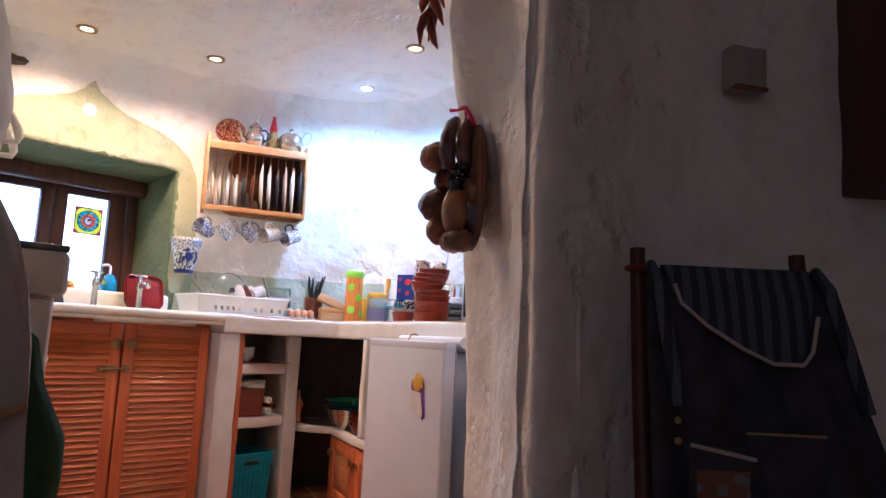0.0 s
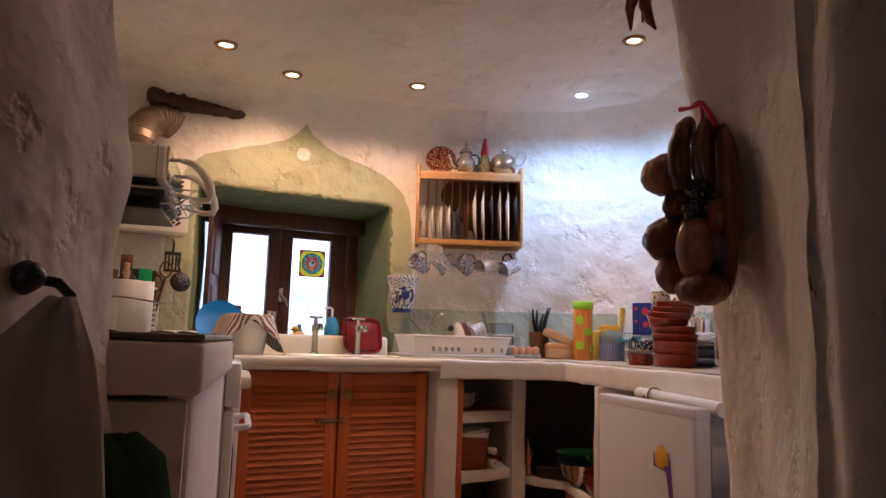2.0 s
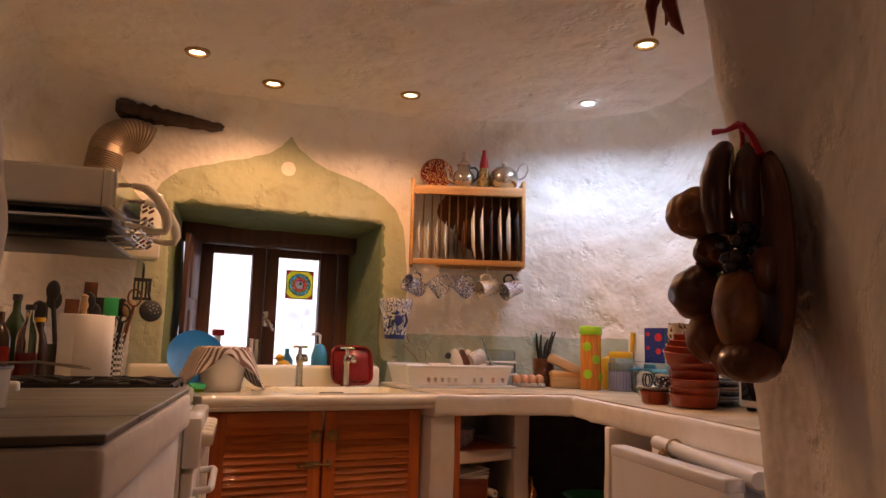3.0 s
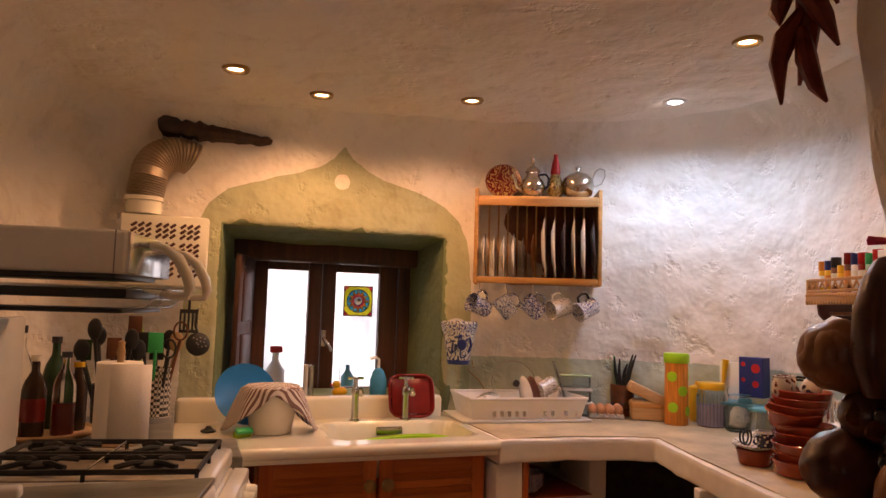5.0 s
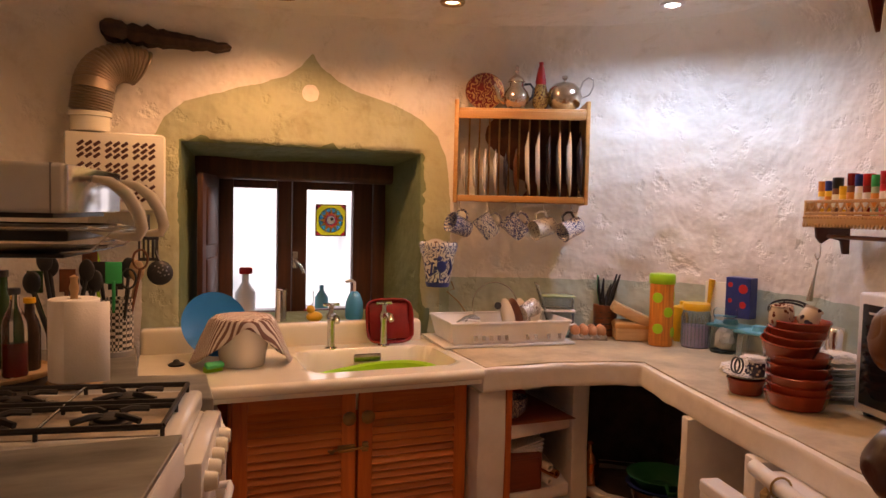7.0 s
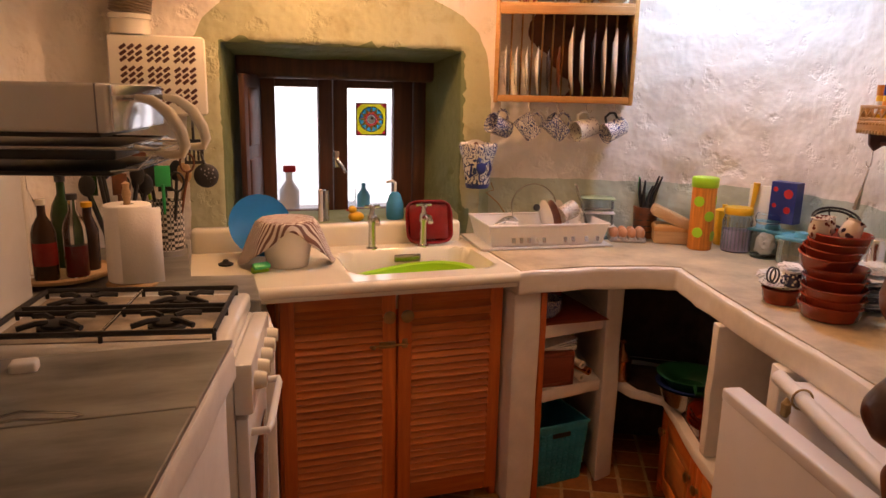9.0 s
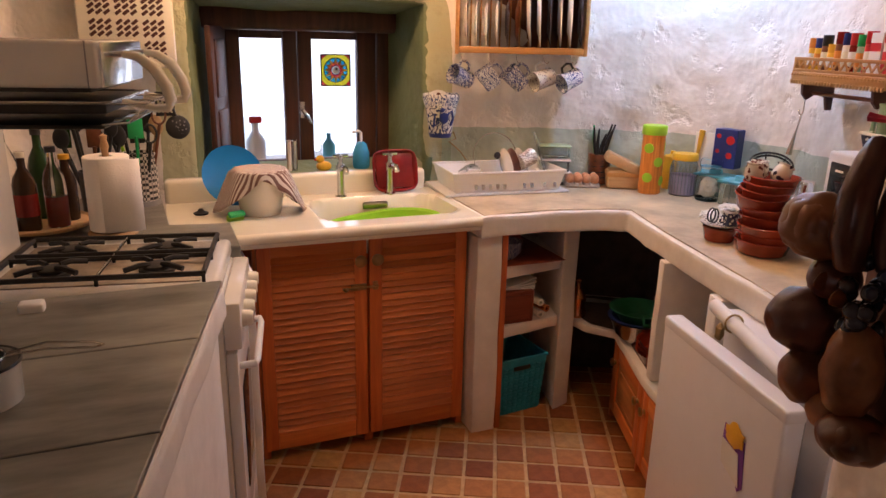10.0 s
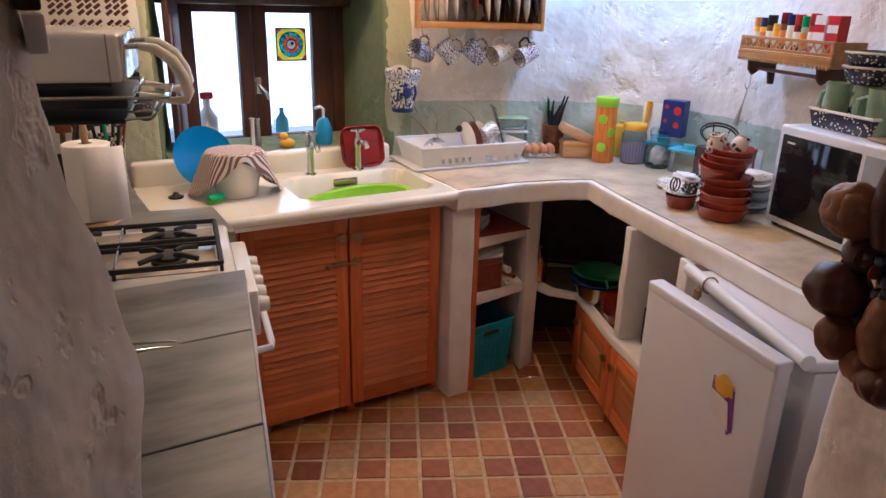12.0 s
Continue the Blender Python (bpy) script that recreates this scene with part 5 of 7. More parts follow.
def plate_rack():
    t = thing("plate_rack", "light pine wall rack with dowels and shelf, full of plates", "plate rack", (*RP, 1.546), RA)
    w, d, h = 0.577, 0.19, 0.408
    for x in (0, w - 0.018):
        part("side_panel", box((x, 0, -0.005), (x + 0.018, d, h + 0.026), 0.004), M_PINEL, t)
    part("top_shelf", box((0.018, 0.004, h - 0.022), (w - 0.018, d, h - 0.008), 0.003), M_PINEL, t)
    part("front_rail", box((0.018, -0.002, h - 0.055), (w - 0.018, 0.010, h - 0.020), 0.004), M_PINEL, t)
    part("bottom_rail", box((0.018, 0.002, 0.0), (w - 0.018, 0.022, 0.028), 0.004), M_PINEL, t)
    part("bottom_rail", box((0.018, d - 0.03, 0.0), (w - 0.018, d - 0.008, 0.028), 0.004), M_PINEL, t)
    part("back_panel", box((0.018, d - 0.006, 0.0), (w - 0.018, d, h - 0.02)), M_NUT, t, "darker brown back board")
    dow = finish(tube([(0, 0, 0.02), (0, 0, h - 0.02)], 0.0042, 8), "dowel", M_PINEL)
    for k in range(11):
        part("dowel", dow, M_PINEL, t, m=pose(0.066 + 0.0445 * k, 0.150, 0))
    small = finish(lathe([(0, 0.0), (0.055, 0.0), (0.065, 0.004), (0.10, 0.010), (0.102, 0.012), (0.098, 0.013), (0.062, 0.008), (0, 0.005)], 40), "plate", M_CERAM)
    large = finish(lathe([(0, 0.0), (0.08, 0.0), (0.09, 0.005), (0.138, 0.015), (0.141, 0.018), (0.136, 0.019), (0.088, 0.010), (0, 0.006)], 44), "plate", M_CERAM)
    rnd = random.Random(5)
    for k in range(12):
        big = k >= 6
        x = 0.040 + 0.0445 * k + (0.006 if big else 0)
        dark = k in (4, 8, 11)
        me = large if big else small
        if dark or k == 5:
            me = me.copy()
            me.materials.clear()
            me.materials.append(M_DPLATE if dark else M_NUT)
        r = 0.141 if big else 0.102
        m = KM @ pose(*along(RP, RA, x, 0.085), 1.546 + 0.03 + r, 0, 0, RA) @ pose(0, 0, 0, 0, 0, -6 if big else -2) @ pose(0, 0, 0, 0, 90 + rnd.uniform(-2.5, -1), 0)
        o = new("dinner_plate" if big else "side_plate", me)
        o.matrix_world = m
        tagged(o, ("dark glazed" if dark else "red brown glazed" if k == 5 else "white glazed") + (" dinner plate" if big else " side plate") + " standing on edge in the pine rack", "plate", "plates in the rack")
    # on top
    zt = 1.546 + h - 0.007
    q = along(RP, RA, 0.128, 0.12)
    t = solo("red_plate", lathe([(0, 0), (0.045, 0.0), (0.082, 0.012), (0.085, 0.015), (0.045, 0.005), (0, 0.004)], 36), decor("maroon and ochre painted glaze", (0.40, 0.22, 0.08), (0.14, 0.012, 0.012), 14, "wave", cut=0.22), "maroon painted plate leaning on the wall above the rack", "plate", m=pose(*q, zt + 0.083, 0, 0, RA) @ pose(0, 0, 0, 78))
    q = along(RP, RA, 0.265, 0.08)
    t = thing("silver_teapot", "ornate tarnished silver teapot with domed lid on the rack", "teapot", (*q, zt), RA)
    part("pot", lathe([(0, 0.012), (0.035, 0.012), (0.052, 0.03), (0.058, 0.055), (0.05, 0.08), (0.032, 0.10), (0.030, 0.118), (0.036, 0.122), (0, 0.122)], 30), M_SILVER, t)
    for k in range(4):
        a = radians(45 + 90 * k)
        part("foot", ball(0.006, 0.006, 0.010, (0.035 * math.cos(a), 0.035 * math.sin(a), 0.008), sub=2), M_SILVER, t)
    part("lid", lathe([(0.037, 0.122), (0.036, 0.128), (0.022, 0.145), (0.008, 0.155), (0.006, 0.162), (0.010, 0.17), (0.006, 0.18), (0.009, 0.188), (0, 0.198)], 26), M_SILVER, t)
    part("spout", tube([(-0.048, 0, 0.035), (-0.075, 0, 0.05), (-0.082, 0, 0.085), (-0.095, 0, 0.112)], [0.014, 0.010, 0.008, 0.006], 12), M_SILVER, t)
    part("handle", tube([(0.032, 0, 0.112), (0.06, 0, 0.115), (0.075, 0, 0.095), (0.07, 0, 0.06), (0.052, 0, 0.042)], 0.0055, 10), M_BLACK, t, "black handle")
    q = along(RP, RA, 0.372, 0.10)
    t = thing("painted_bottle", "slim painted ornament with a tall red top on the rack", "ornament", (*q, zt), RA)
    part("ornament_body", lathe([(0, 0), (0.022, 0.0), (0.036, 0.03), (0.036, 0.07), (0.024, 0.11), (0.018, 0.12), (0, 0.12)], 22), decor("ochre leaf glaze", (0.10, 0.05, 0.03), (0.45, 0.32, 0.10), 22, "wave"), t)
    part("red_top", lathe([(0.022, 0.115), (0.024, 0.13), (0.015, 0.18), (0.009, 0.20), (0.011, 0.212), (0, 0.216)], 20), M_REDP, t)
    q = along(RP, RA, 0.475, 0.09)
    t = thing("round_teapot", "round polished steel teapot with a looped wire handle on the rack", "teapot", (*q, zt), RA)
    part("pot", lathe([(0, 0), (0.04, 0.002), (0.066, 0.025), (0.076, 0.06), (0.068, 0.095), (0.045, 0.118), (0.02, 0.126), (0, 0.127)], 34), M_SILVER, t)
    part("lid_knob", lathe([(0.006, 0.125), (0.005, 0.135), (0.013, 0.142), (0.013, 0.152), (0, 0.158)], 18), M_SILVER, t)
    part("wire_handle", tube([(0.066, 0, 0.095), (0.078, 0, 0.13), (0.10, 0, 0.148), (0.122, 0, 0.140), (0.124, 0, 0.11), (0.108, 0, 0.075), (0.078, 0, 0.06)], 0.003, 8), M_STEEL, t)
    solo("rack_side_knob", lathe([(0, 0), (0.008, 0), (0.010, 0.012), (0, 0.016)], 12), M_CABIN, "small dark wooden peg in the wall beside the rack", "peg", m=pose(*along(RP, RA, -0.035, 0.16), 1.785, 0, 0, RA) @ pose(0, 0, 0, 90))
    mats = [M_BLUEW, M_SWIRL, M_BLUEW, M_CERAM, M_SWIRL]
    tilt = [(-70, 38), (-38, 10), (-48, 14), (-105, 30), (-112, 28)]
    for k in range(5):
        q = along(RP, RA, 0.030 + 0.122 * k, 0.06)
        t = thing("hanging_mug", ["blue patterned", "white and blue scrolled", "blue speckled", "cream speckled", "blue leaf painted"][k] + " mug hanging by its handle under the rack", "mug", m=pose(*q, 1.440, 0, 0, RA) @ pose(0, 0, 0, 0, tilt[k][0], tilt[k][1]) @ Matrix.Scale(1.18, 4), group="mugs under the rack")
        part("cup", lathe([(0, -0.042), (0.030, -0.042), (0.033, -0.038), (0.036, 0.035), (0.039, 0.042), (0.036, 0.042), (0.031, -0.034), (0, -0.036)], 28), mats[k] if k != 3 else decor("cream speckled glaze", (0.62, 0.58, 0.50), (0.20, 0.18, 0.20), 120, cut=0.3), t)
        s = 1 if k >= 3 else 1
        part("handle", tube([(0.033 * s, 0, 0.025), (0.055 * s, 0, 0.022), (0.062 * s, 0, 0), (0.055 * s, 0, -0.02), (0.033 * s, 0, -0.025)], 0.0048, 8), mats[k] if k != 4 else M_BLACK, t)
        hk = solo("cup_hook", tube([(0, 0, 0.045), (0, 0, 0.018), (0.008, 0, 0.004), (0.018, 0, 0.002), (0.024, 0, 0.012)], 0.0016, 6), M_STEEL, "small steel cup hook under the rack", "hook", (*q, 1.505), RA)
    t = thing("wall_planter", "white pottery wall pot with blue cockerel painting hanging beside the recess", "wall pot", m=pose(0.948, 0.60, 1.175, 0, 0, -8) @ Matrix.Scale(1.22, 4))
    pf = lathe([(0, 0), (0.038, 0), (0.041, 0.006), (0.062, 0.135), (0.068, 0.15), (0.066, 0.158), (0.058, 0.15), (0.04, 0.01), (0, 0.01)], 30)
    part("pot", pf, decor("white glaze with navy brushwork", (0.04, 0.055, 0.14), (0.72, 0.69, 0.62), 17, "wave", cut=0.20), t)
    part("painted_band", lathe([(0.0615, 0.118), (0.0685, 0.148), (0.0695, 0.148), (0.0625, 0.118)], 30), M_SWIRL, t, "blue rope band")
    bd = ball(0.018, 0.006, 0.022, (0.0, -0.052, 0.075), sub=3)
    ball(0.009, 0.005, 0.010, (-0.008, -0.056, 0.103), sub=2, bm=bd)
    tube([(0.012, -0.052, 0.085), (0.03, -0.047, 0.10), (0.036, -0.044, 0.07), (0.026, -0.045, 0.045)], 0.005, 6, bd)
    tube([(-0.016, -0.05, 0.06), (-0.036, -0.04, 0.04), (-0.03, -0.04, 0.09)], 0.005, 6, bd)
    tube([(-0.005, -0.05, 0.055), (-0.004, -0.047, 0.03), (0.012, -0.046, 0.026)], 0.003, 6, bd)
    part("painted_cockerel", bd, M_NAVY, t, "dark blue painted cockerel")
    part("base_band", lathe([(0.0385, 0.0), (0.0435, 0.016), (0.0445, 0.016), (0.0395, 0.0)], 30), M_NAVY, t, "dark blue foot band")
    bp = bmesh.new()
    lathe([(0, 0.004), (0.050, 0.004), (0.050, -0.004), (0, -0.004)], 30, bp, pose(0, 0.045, 0.118, 90))
    part("back_plate", bp, M_CERAM, t)
    part("hanging_hole", lathe([(0, 0.001), (0.009, 0.001), (0.009, -0.001), (0, -0.001)], 14, m=pose(0, 0.0395, 0.150, 90)), M_NUT, t)
    w = thing("wire_tongs", "small steel wire tongs hanging below the wall pot", "tongs", (1.03, 0.62, 1.14))
    part("wires", tube([(0, 0.02, 0.05), (0.005, 0, 0.02), (-0.03, 0, 0.01), (0.03, 0, -0.04), (0.075, 0, -0.10)], 0.003, 6), M_BRASS, w)


plate_rack()


# ---- worktop by the sink: drainer, eggs, jars ----
def dish_drainer():
    P, A = (0.892, 0.318), -4.9
    t = thing("dish_drainer", "white plastic dish drainer with slots on a drip tray", "dish drainer", (*P, 0.958), A)
    part("drip_tray", box((-0.03, -0.012, 0), (0.55, 0.30, 0.010), 0.004), M_WHITEP, t)
    tl = bmesh.new()
    w, d, h = 0.525, 0.27, 0.098
    o = 0.012
    for (a, b, c, e) in (((0.02, 0.008), (w - 0.02, 0.008), (w, -o), (0, -o)), ((w - 0.02, 0.008), (w - 0.02, d - 0.008), (w, d + o), (w, -o)), ((w - 0.02, d - 0.008), (0.02, d - 0.008), (0, d + o), (w, d + o)), ((0.02, d - 0.008), (0.02, 0.008), (0, -o), (0, d + o))):
        tl.faces.new([tl.verts.new(p) for p in ((*a, 0.012), (*b, 0.012), (*c, h), (*e, h))])
    tl.faces.new([tl.verts.new(p) for p in ((0.02, 0.008, 0.012), (0.02, d - 0.008, 0.012), (w - 0.02, d - 0.008, 0.012), (w - 0.02, 0.008, 0.012))])
    b = part("basket_wall", tl, M_WHITEP, t, smooth=False)
    so = b.modifiers.new("thickness", "SOLIDIFY")
    so.thickness = 0.003
    part("rim", tube([(0, -o, h), (w, -o, h), (w, d + o, h), (0, d + o, h)], 0.006, 8, closed=True), M_WHITEP, t)
    slot = finish(prism([(-0.007, 0), (0.007, 0), (0.009, 0.036), (0.006, 0.043), (0, 0.045), (-0.006, 0.043), (-0.009, 0.036)], -0.001, 0.001), "slot", M_SHINE)
    for k, x in enumerate((0.11, 0.143, 0.176, 0.209, 0.242, 0.335, 0.37, 0.43, 0.48)):
        part("slot", slot, M_GREYPL if k > 4 else M_SHINE, t, m=pose(x, -0.0045, 0.025, 76, 0, 0))
    for k in range(3):
        q = along(P, A, 0.30 + 0.035 * k, 0.16)
        solo("drying_plate", lathe([(0, 0), (0.05, 0), (0.075, 0.012), (0.078, 0.014), (0.05, 0.005), (0, 0.004)], 32), M_CERAM if k != 1 else M_NUT, "plate drying upright in the white drainer", "plate", m=pose(*q, 1.055, 0, 0, A) @ pose(0, 0, 0, 0, 78, 0), group="plates drying")
    q = along(P, A, 0.27, 0.20)
    gl = thing("pan_lid", "round clear glass pan lid standing in the drainer", "pan lid", m=pose(*q, 1.095, 0, 0, A) @ pose(0, 0, 0, 78, 0, 0))
    part("glass", lathe([(0, 0.012), (0.06, 0.009), (0.104, 0.0), (0.104, -0.002), (0.06, 0.006), (0, 0.009)], 40), M_GLASS, gl)
    part("rim", tube([(0.105 * math.cos(a / 40 * 6.2832), 0.105 * math.sin(a / 40 * 6.2832), 0) for a in range(40)], 0.0025, 6, closed=True), M_STEEL, gl)
    part("knob", lathe([(0, 0.01), (0.012, 0.012), (0.016, 0.03), (0, 0.034)], 16), M_BLACK, gl)
    q = along(P, A, 0.385, 0.11)
    mg = thing("patterned_mug", "cream mug with dark scroll pattern turned over in the drainer", "mug", m=pose(*q, 1.09, 0, 0, A) @ pose(0, 0, 0, 0, 70, 20))
    part("cup", lathe([(0, -0.04), (0.033, -0.04), (0.038, 0.04), (0.035, 0.04), (0.03, -0.035), (0, -0.036)], 26), decor("brown scrolls on cream glaze", (0.09, 0.06, 0.05), (0.72, 0.66, 0.55), 34, "wave", cut=0.3), mg)
    part("handle", tube([(0, 0.036, 0.022), (0, 0.058, 0.018), (0, 0.058, -0.016), (0, 0.034, -0.022)], 0.005, 8), M_BLACK, mg)
    for k in range(5):
        q = along(P, A, 0.06 + 0.012 * k, 0.10 + 0.02 * (k % 3))
        solo("cutlery", tube([(0, 0, 0), (0.05, 0.01, 0.012), (0.11, 0.015, 0.006)], [0.003, 0.0035, 0.010], 6), M_STEEL, "steel spoon lying in the drainer", "cutlery", (*q, 1.045), 12 * k, group="cutlery in the drainer")


dish_drainer()


def corner_things():
    t = thing("egg_tray", "grey pulp tray of brown eggs on the worktop", "egg box", (1.575, 0.375, 0.957), -24)
    tb = bmesh.new()
    box((-0.078, -0.055, 0), (0.078, 0.055, 0.012), 0.004, tb)
    for i in range(4):
        for j in range(3):
            lathe([(0.020, 0.010), (0.016, 0.022), (0.012, 0.022)], 8, tb, pose(-0.06 + 0.04 * i, -0.04 + 0.04 * j, 0))
    part("pulp_base", tb, M_SOCK, t)
    egg = finish(ball(0.020, 0.020, 0.026, (0, 0, 0), sub=3), "egg", M_EGG)
    for i in range(4):
        for j in range(2):
            a = along((1.575, 0.375), -24, -0.057 + 0.038 * i, -0.02 + 0.04 * j)
            solo("egg", egg, M_EGG, "pale egg in the pulp tray" if (i, j) == (1, 0) else "brown egg in the pulp tray", "egg", (*a, 0.957 + 0.036), 0, "eggs")
    # woven basket with a folded lid
    t = thing("split_wood_basket", "small split wood basket with its lid leaning up", "basket", (1.655, 0.285, 0.957), -28)
    part("basket_body", prism([(0, 0), (0.15, 0), (0.15, 0.10), (0, 0.10)], 0.0, 0.085, 0.012), M_BASKET, t)
    part("band", box((-0.003, -0.003, 0.055), (0.153, 0.103, 0.075), 0.003), M_PINEL, t)
    part("lid", box((-0.006, -0.004, 0.0), (0.165, 0.105, 0.045), 0.010, m=pose(-0.012, 0, 0.125, 0, 24, 0)), M_BASKET, t)
    t = thing("knife_holder", "brown knife block with a cluster of dark knife handles", "knife block", (1.70, 0.425, 0.957), -30)
    part("block", lathe([(0, 0), (0.048, 0), (0.055, 0.14), (0.048, 0.14), (0, 0.13)], 20), M_NUT, t)
    part("wire_wrap", tube([(0.052 * math.cos(a * 0.7), 0.052 * math.sin(a * 0.7), 0.01 + 0.0030 * a) for a in range(42)], 0.003, 6), M_BLACK, t)
    rnd = random.Random(2)
    for k in range(9):
        a = k * 0.7
        u = tube([(0.02 * math.cos(a), 0.02 * math.sin(a), 0.12), (0.035 * math.cos(a), 0.03 * math.sin(a), 0.20), (0.05 * math.cos(a) + 0.01, 0.035 * math.sin(a), 0.22 + rnd.uniform(0.0, 0.06))], [0.008, 0.008, 0.004], 6)
        solo("kitchen_knife", u, M_GREENP if k == 4 else M_BLACK, "knife with a dark handle in the block" if k != 4 else "knife with a green handle in the block", "knife", (1.70, 0.425, 0.957), -30, "knives in the block")
    for k, (h, w) in enumerate(((0.055, 0.15), (0.05, 0.14), (0.05, 0.135))):
        tt = thing("food_container", "clear frosted plastic food container in a stack against the wall", "food container", (1.47, 0.46, 0.957 + 0.063 * k), -24, "stacked food containers")
        part("tub", box((-w / 2, -0.05, 0), (w / 2, 0.05, h), 0.010), M_FROST, tt)
        part("lid", box((-w / 2 - 0.004, -0.054, h + 0.001), (w / 2 + 0.004, 0.054, h + 0.008), 0.003), M_GREENG if k == 2 else M_WHITEP, tt)
    t = thing("clear_tray", "clear plastic tray standing on edge behind the drainer", "tray", m=pose(1.40, 0.47, 1.08, 0, 0, -24) @ pose(0, 0, 0, 0, 72, 0))
    part("sheet", box((-0.115, -0.07, 0), (0.115, 0.07, 0.003), 0.001), M_FROST, t)
    part("rim", tube([(-0.115, -0.07, 0.006), (0.115, -0.07, 0.006), (0.115, 0.07, 0.006), (-0.115, 0.07, 0.006)], 0.004, 6, closed=True), M_FROST, t)
    # jars
    t = thing("spaghetti_jar", "tall jar of orange spaghetti with lime green lid and green dots", "jar", (1.79, 0.155, 0.957))
    part("glass", lathe([(0, 0), (0.046, 0), (0.049, 0.005), (0.049, 0.262), (0.046, 0.268), (0, 0.268)], 32), M_ORANGE, t)
    part("lid", lathe([(0.052, 0.262), (0.054, 0.265), (0.054, 0.298), (0.050, 0.303), (0, 0.304)], 32), M_LIME, t)
    for k, (a, z) in enumerate(((-150, 0.205), (-95, 0.145), (-145, 0.075), (-40, 0.21), (-60, 0.06))):
        c, s = math.cos(radians(a)), math.sin(radians(a))
        part("apple_spot", lathe([(0, 0.0012), (0.021, 0.0006), (0.022, -0.002), (0, -0.002)], 18, m=pose(0.0495 * c, 0.0495 * s, z, 0, 0, a) @ pose(0, 0, 0, 0, 90, 0)), M_LIME, t)
    t = thing("ribbed_jar", "wide ribbed clear jar of pasta with a yellow lid", "jar", (1.915, 0.085, 0.957))
    rb = lathe([(0, 0), (0.055, 0), (0.058, 0.006), (0.058, 0.13), (0.05, 0.16), (0, 0.162)], 48)
    part("glass", rb, M_FROST, t)
    part("contents", lathe([(0, 0.004), (0.052, 0.004), (0.052, 0.09), (0, 0.09)], 20), M_LILAC, t, "lilac and grey contents")
    rib = bmesh.new()
    for k in range(24):
        a = 6.2832 * k / 24
        tube([(0.0575 * math.cos(a), 0.0575 * math.sin(a), 0.01), (0.0575 * math.cos(a), 0.0575 * math.sin(a), 0.13)], 0.0028, 5, rib)
    part("ribs", rib, M_FROST, t)
    part("lid", lathe([(0.055, 0.155), (0.057, 0.158), (0.057, 0.178), (0.052, 0.184), (0, 0.185)], 30), M_YELLOW, t)
    t = thing("glass_jar", "clear glass storage jar with white contents and glass stopper", "jar", (1.945, -0.045, 0.957))
    part("glass", lathe([(0, 0), (0.050, 0), (0.054, 0.006), (0.054, 0.10), (0.040, 0.128), (0.040, 0.14), (0.044, 0.143), (0.044, 0.147), (0, 0.147)], 30), M_GLASSJ, t)
    part("stopper", lathe([(0.046, 0.147), (0.046, 0.168), (0.040, 0.178), (0, 0.180)], 26), M_GLASSJ, t)
    part("contents", ball(0.034, 0.034, 0.045, (0, 0, 0.055), 0.3, 2, 3), M_CERAM, t, "white lumpy contents")
    solo("yellow_pot", lathe([(0, 0), (0.035, 0), (0.042, 0.02), (0.042, 0.12), (0.04, 0.15), (0.03, 0.155), (0.012, 0.16), (0.012, 0.175), (0, 0.176)], 24), M_YELLOW, "yellow plastic jug behind the tall jar", "jug", (1.95, 0.21, 0.957))
    solo("wooden_spatula", tube([(0, 0, 0), (0.02, 0, 0.18), (0.03, 0, 0.28)], [0.008, 0.008, 0.014], 8), M_YELLOW, "yellow wooden spatula leaning behind the jars", "spatula", (2.0, 0.135, 0.957), -60)
    solo("cutting_board", box((-0.045, -0.006, 0), (0.045, 0.006, 0.27), 0.004), M_CREAM, "small cream chopping board leaning against the wall", "chopping board", (2.035, 0.105, 0.957), -60)
    for k in range(2):
        t = thing("blue_lidded_box", "clear storage box with pale blue lid against the wall", "food container", (2.0 - 0.02 * k, -0.02 - 0.17 * k, 0.957), -75, "blue lidded boxes")
        part("tub", box((-0.07, -0.05, 0), (0.07, 0.05, 0.095), 0.010), M_FROST, t)
        part("lid", box((-0.078, -0.056, 0.096), (0.078, 0.056, 0.108), 0.004), M_LBLUE, t)
        part("clip", lathe([(0, 0), (0.03, 0), (0.026, 0.02), (0, 0.022)], 20, m=pose(0, 0, 0.108)), M_LBLUE, t)
    t = thing("cocoa_box", "tall navy food carton with red printed rounds", "carton", (2.035, -0.035, 1.093), -72)
    part("carton", box((-0.052, -0.03, 0), (0.052, 0.03, 0.165), 0.002), M_NAVY, t, smooth=False)
    for x, z, r in ((0.022, 0.12, 0.019), (-0.032, 0.135, 0.010), (0.022, 0.055, 0.014), (-0.032, 0.07, 0.009)):
        part("printed_round", lathe([(0, 0.0006), (r, 0.0006), (r, -0.0006), (0, -0.0006)], 24, m=pose(x, -0.0308, z, 90)), M_REDP, t)
    t = thing("wire_basket", "black wire ring basket tilted on the stacked dishes", "basket", m=pose(1.90, -0.40, 1.175, 20, -16, 0))
    w = bmesh.new()
    for r, z in ((0.075, 0.0), (0.068, -0.008), (0.03, -0.045)):
        tube([(r * math.cos(a / 28 * 6.2832), r * math.sin(a / 28 * 6.2832), z) for a in range(28)], 0.0042, 6, w, closed=True)
    for k in range(6):
        a = 6.2832 * k / 6
        tube([(0.072 * math.cos(a), 0.072 * math.sin(a), -0.004), (0.055 * math.cos(a), 0.055 * math.sin(a), -0.035), (0.03 * math.cos(a), 0.03 * math.sin(a), -0.045)], 0.003, 6, w)
    part("wire", w, M_IRON, t)
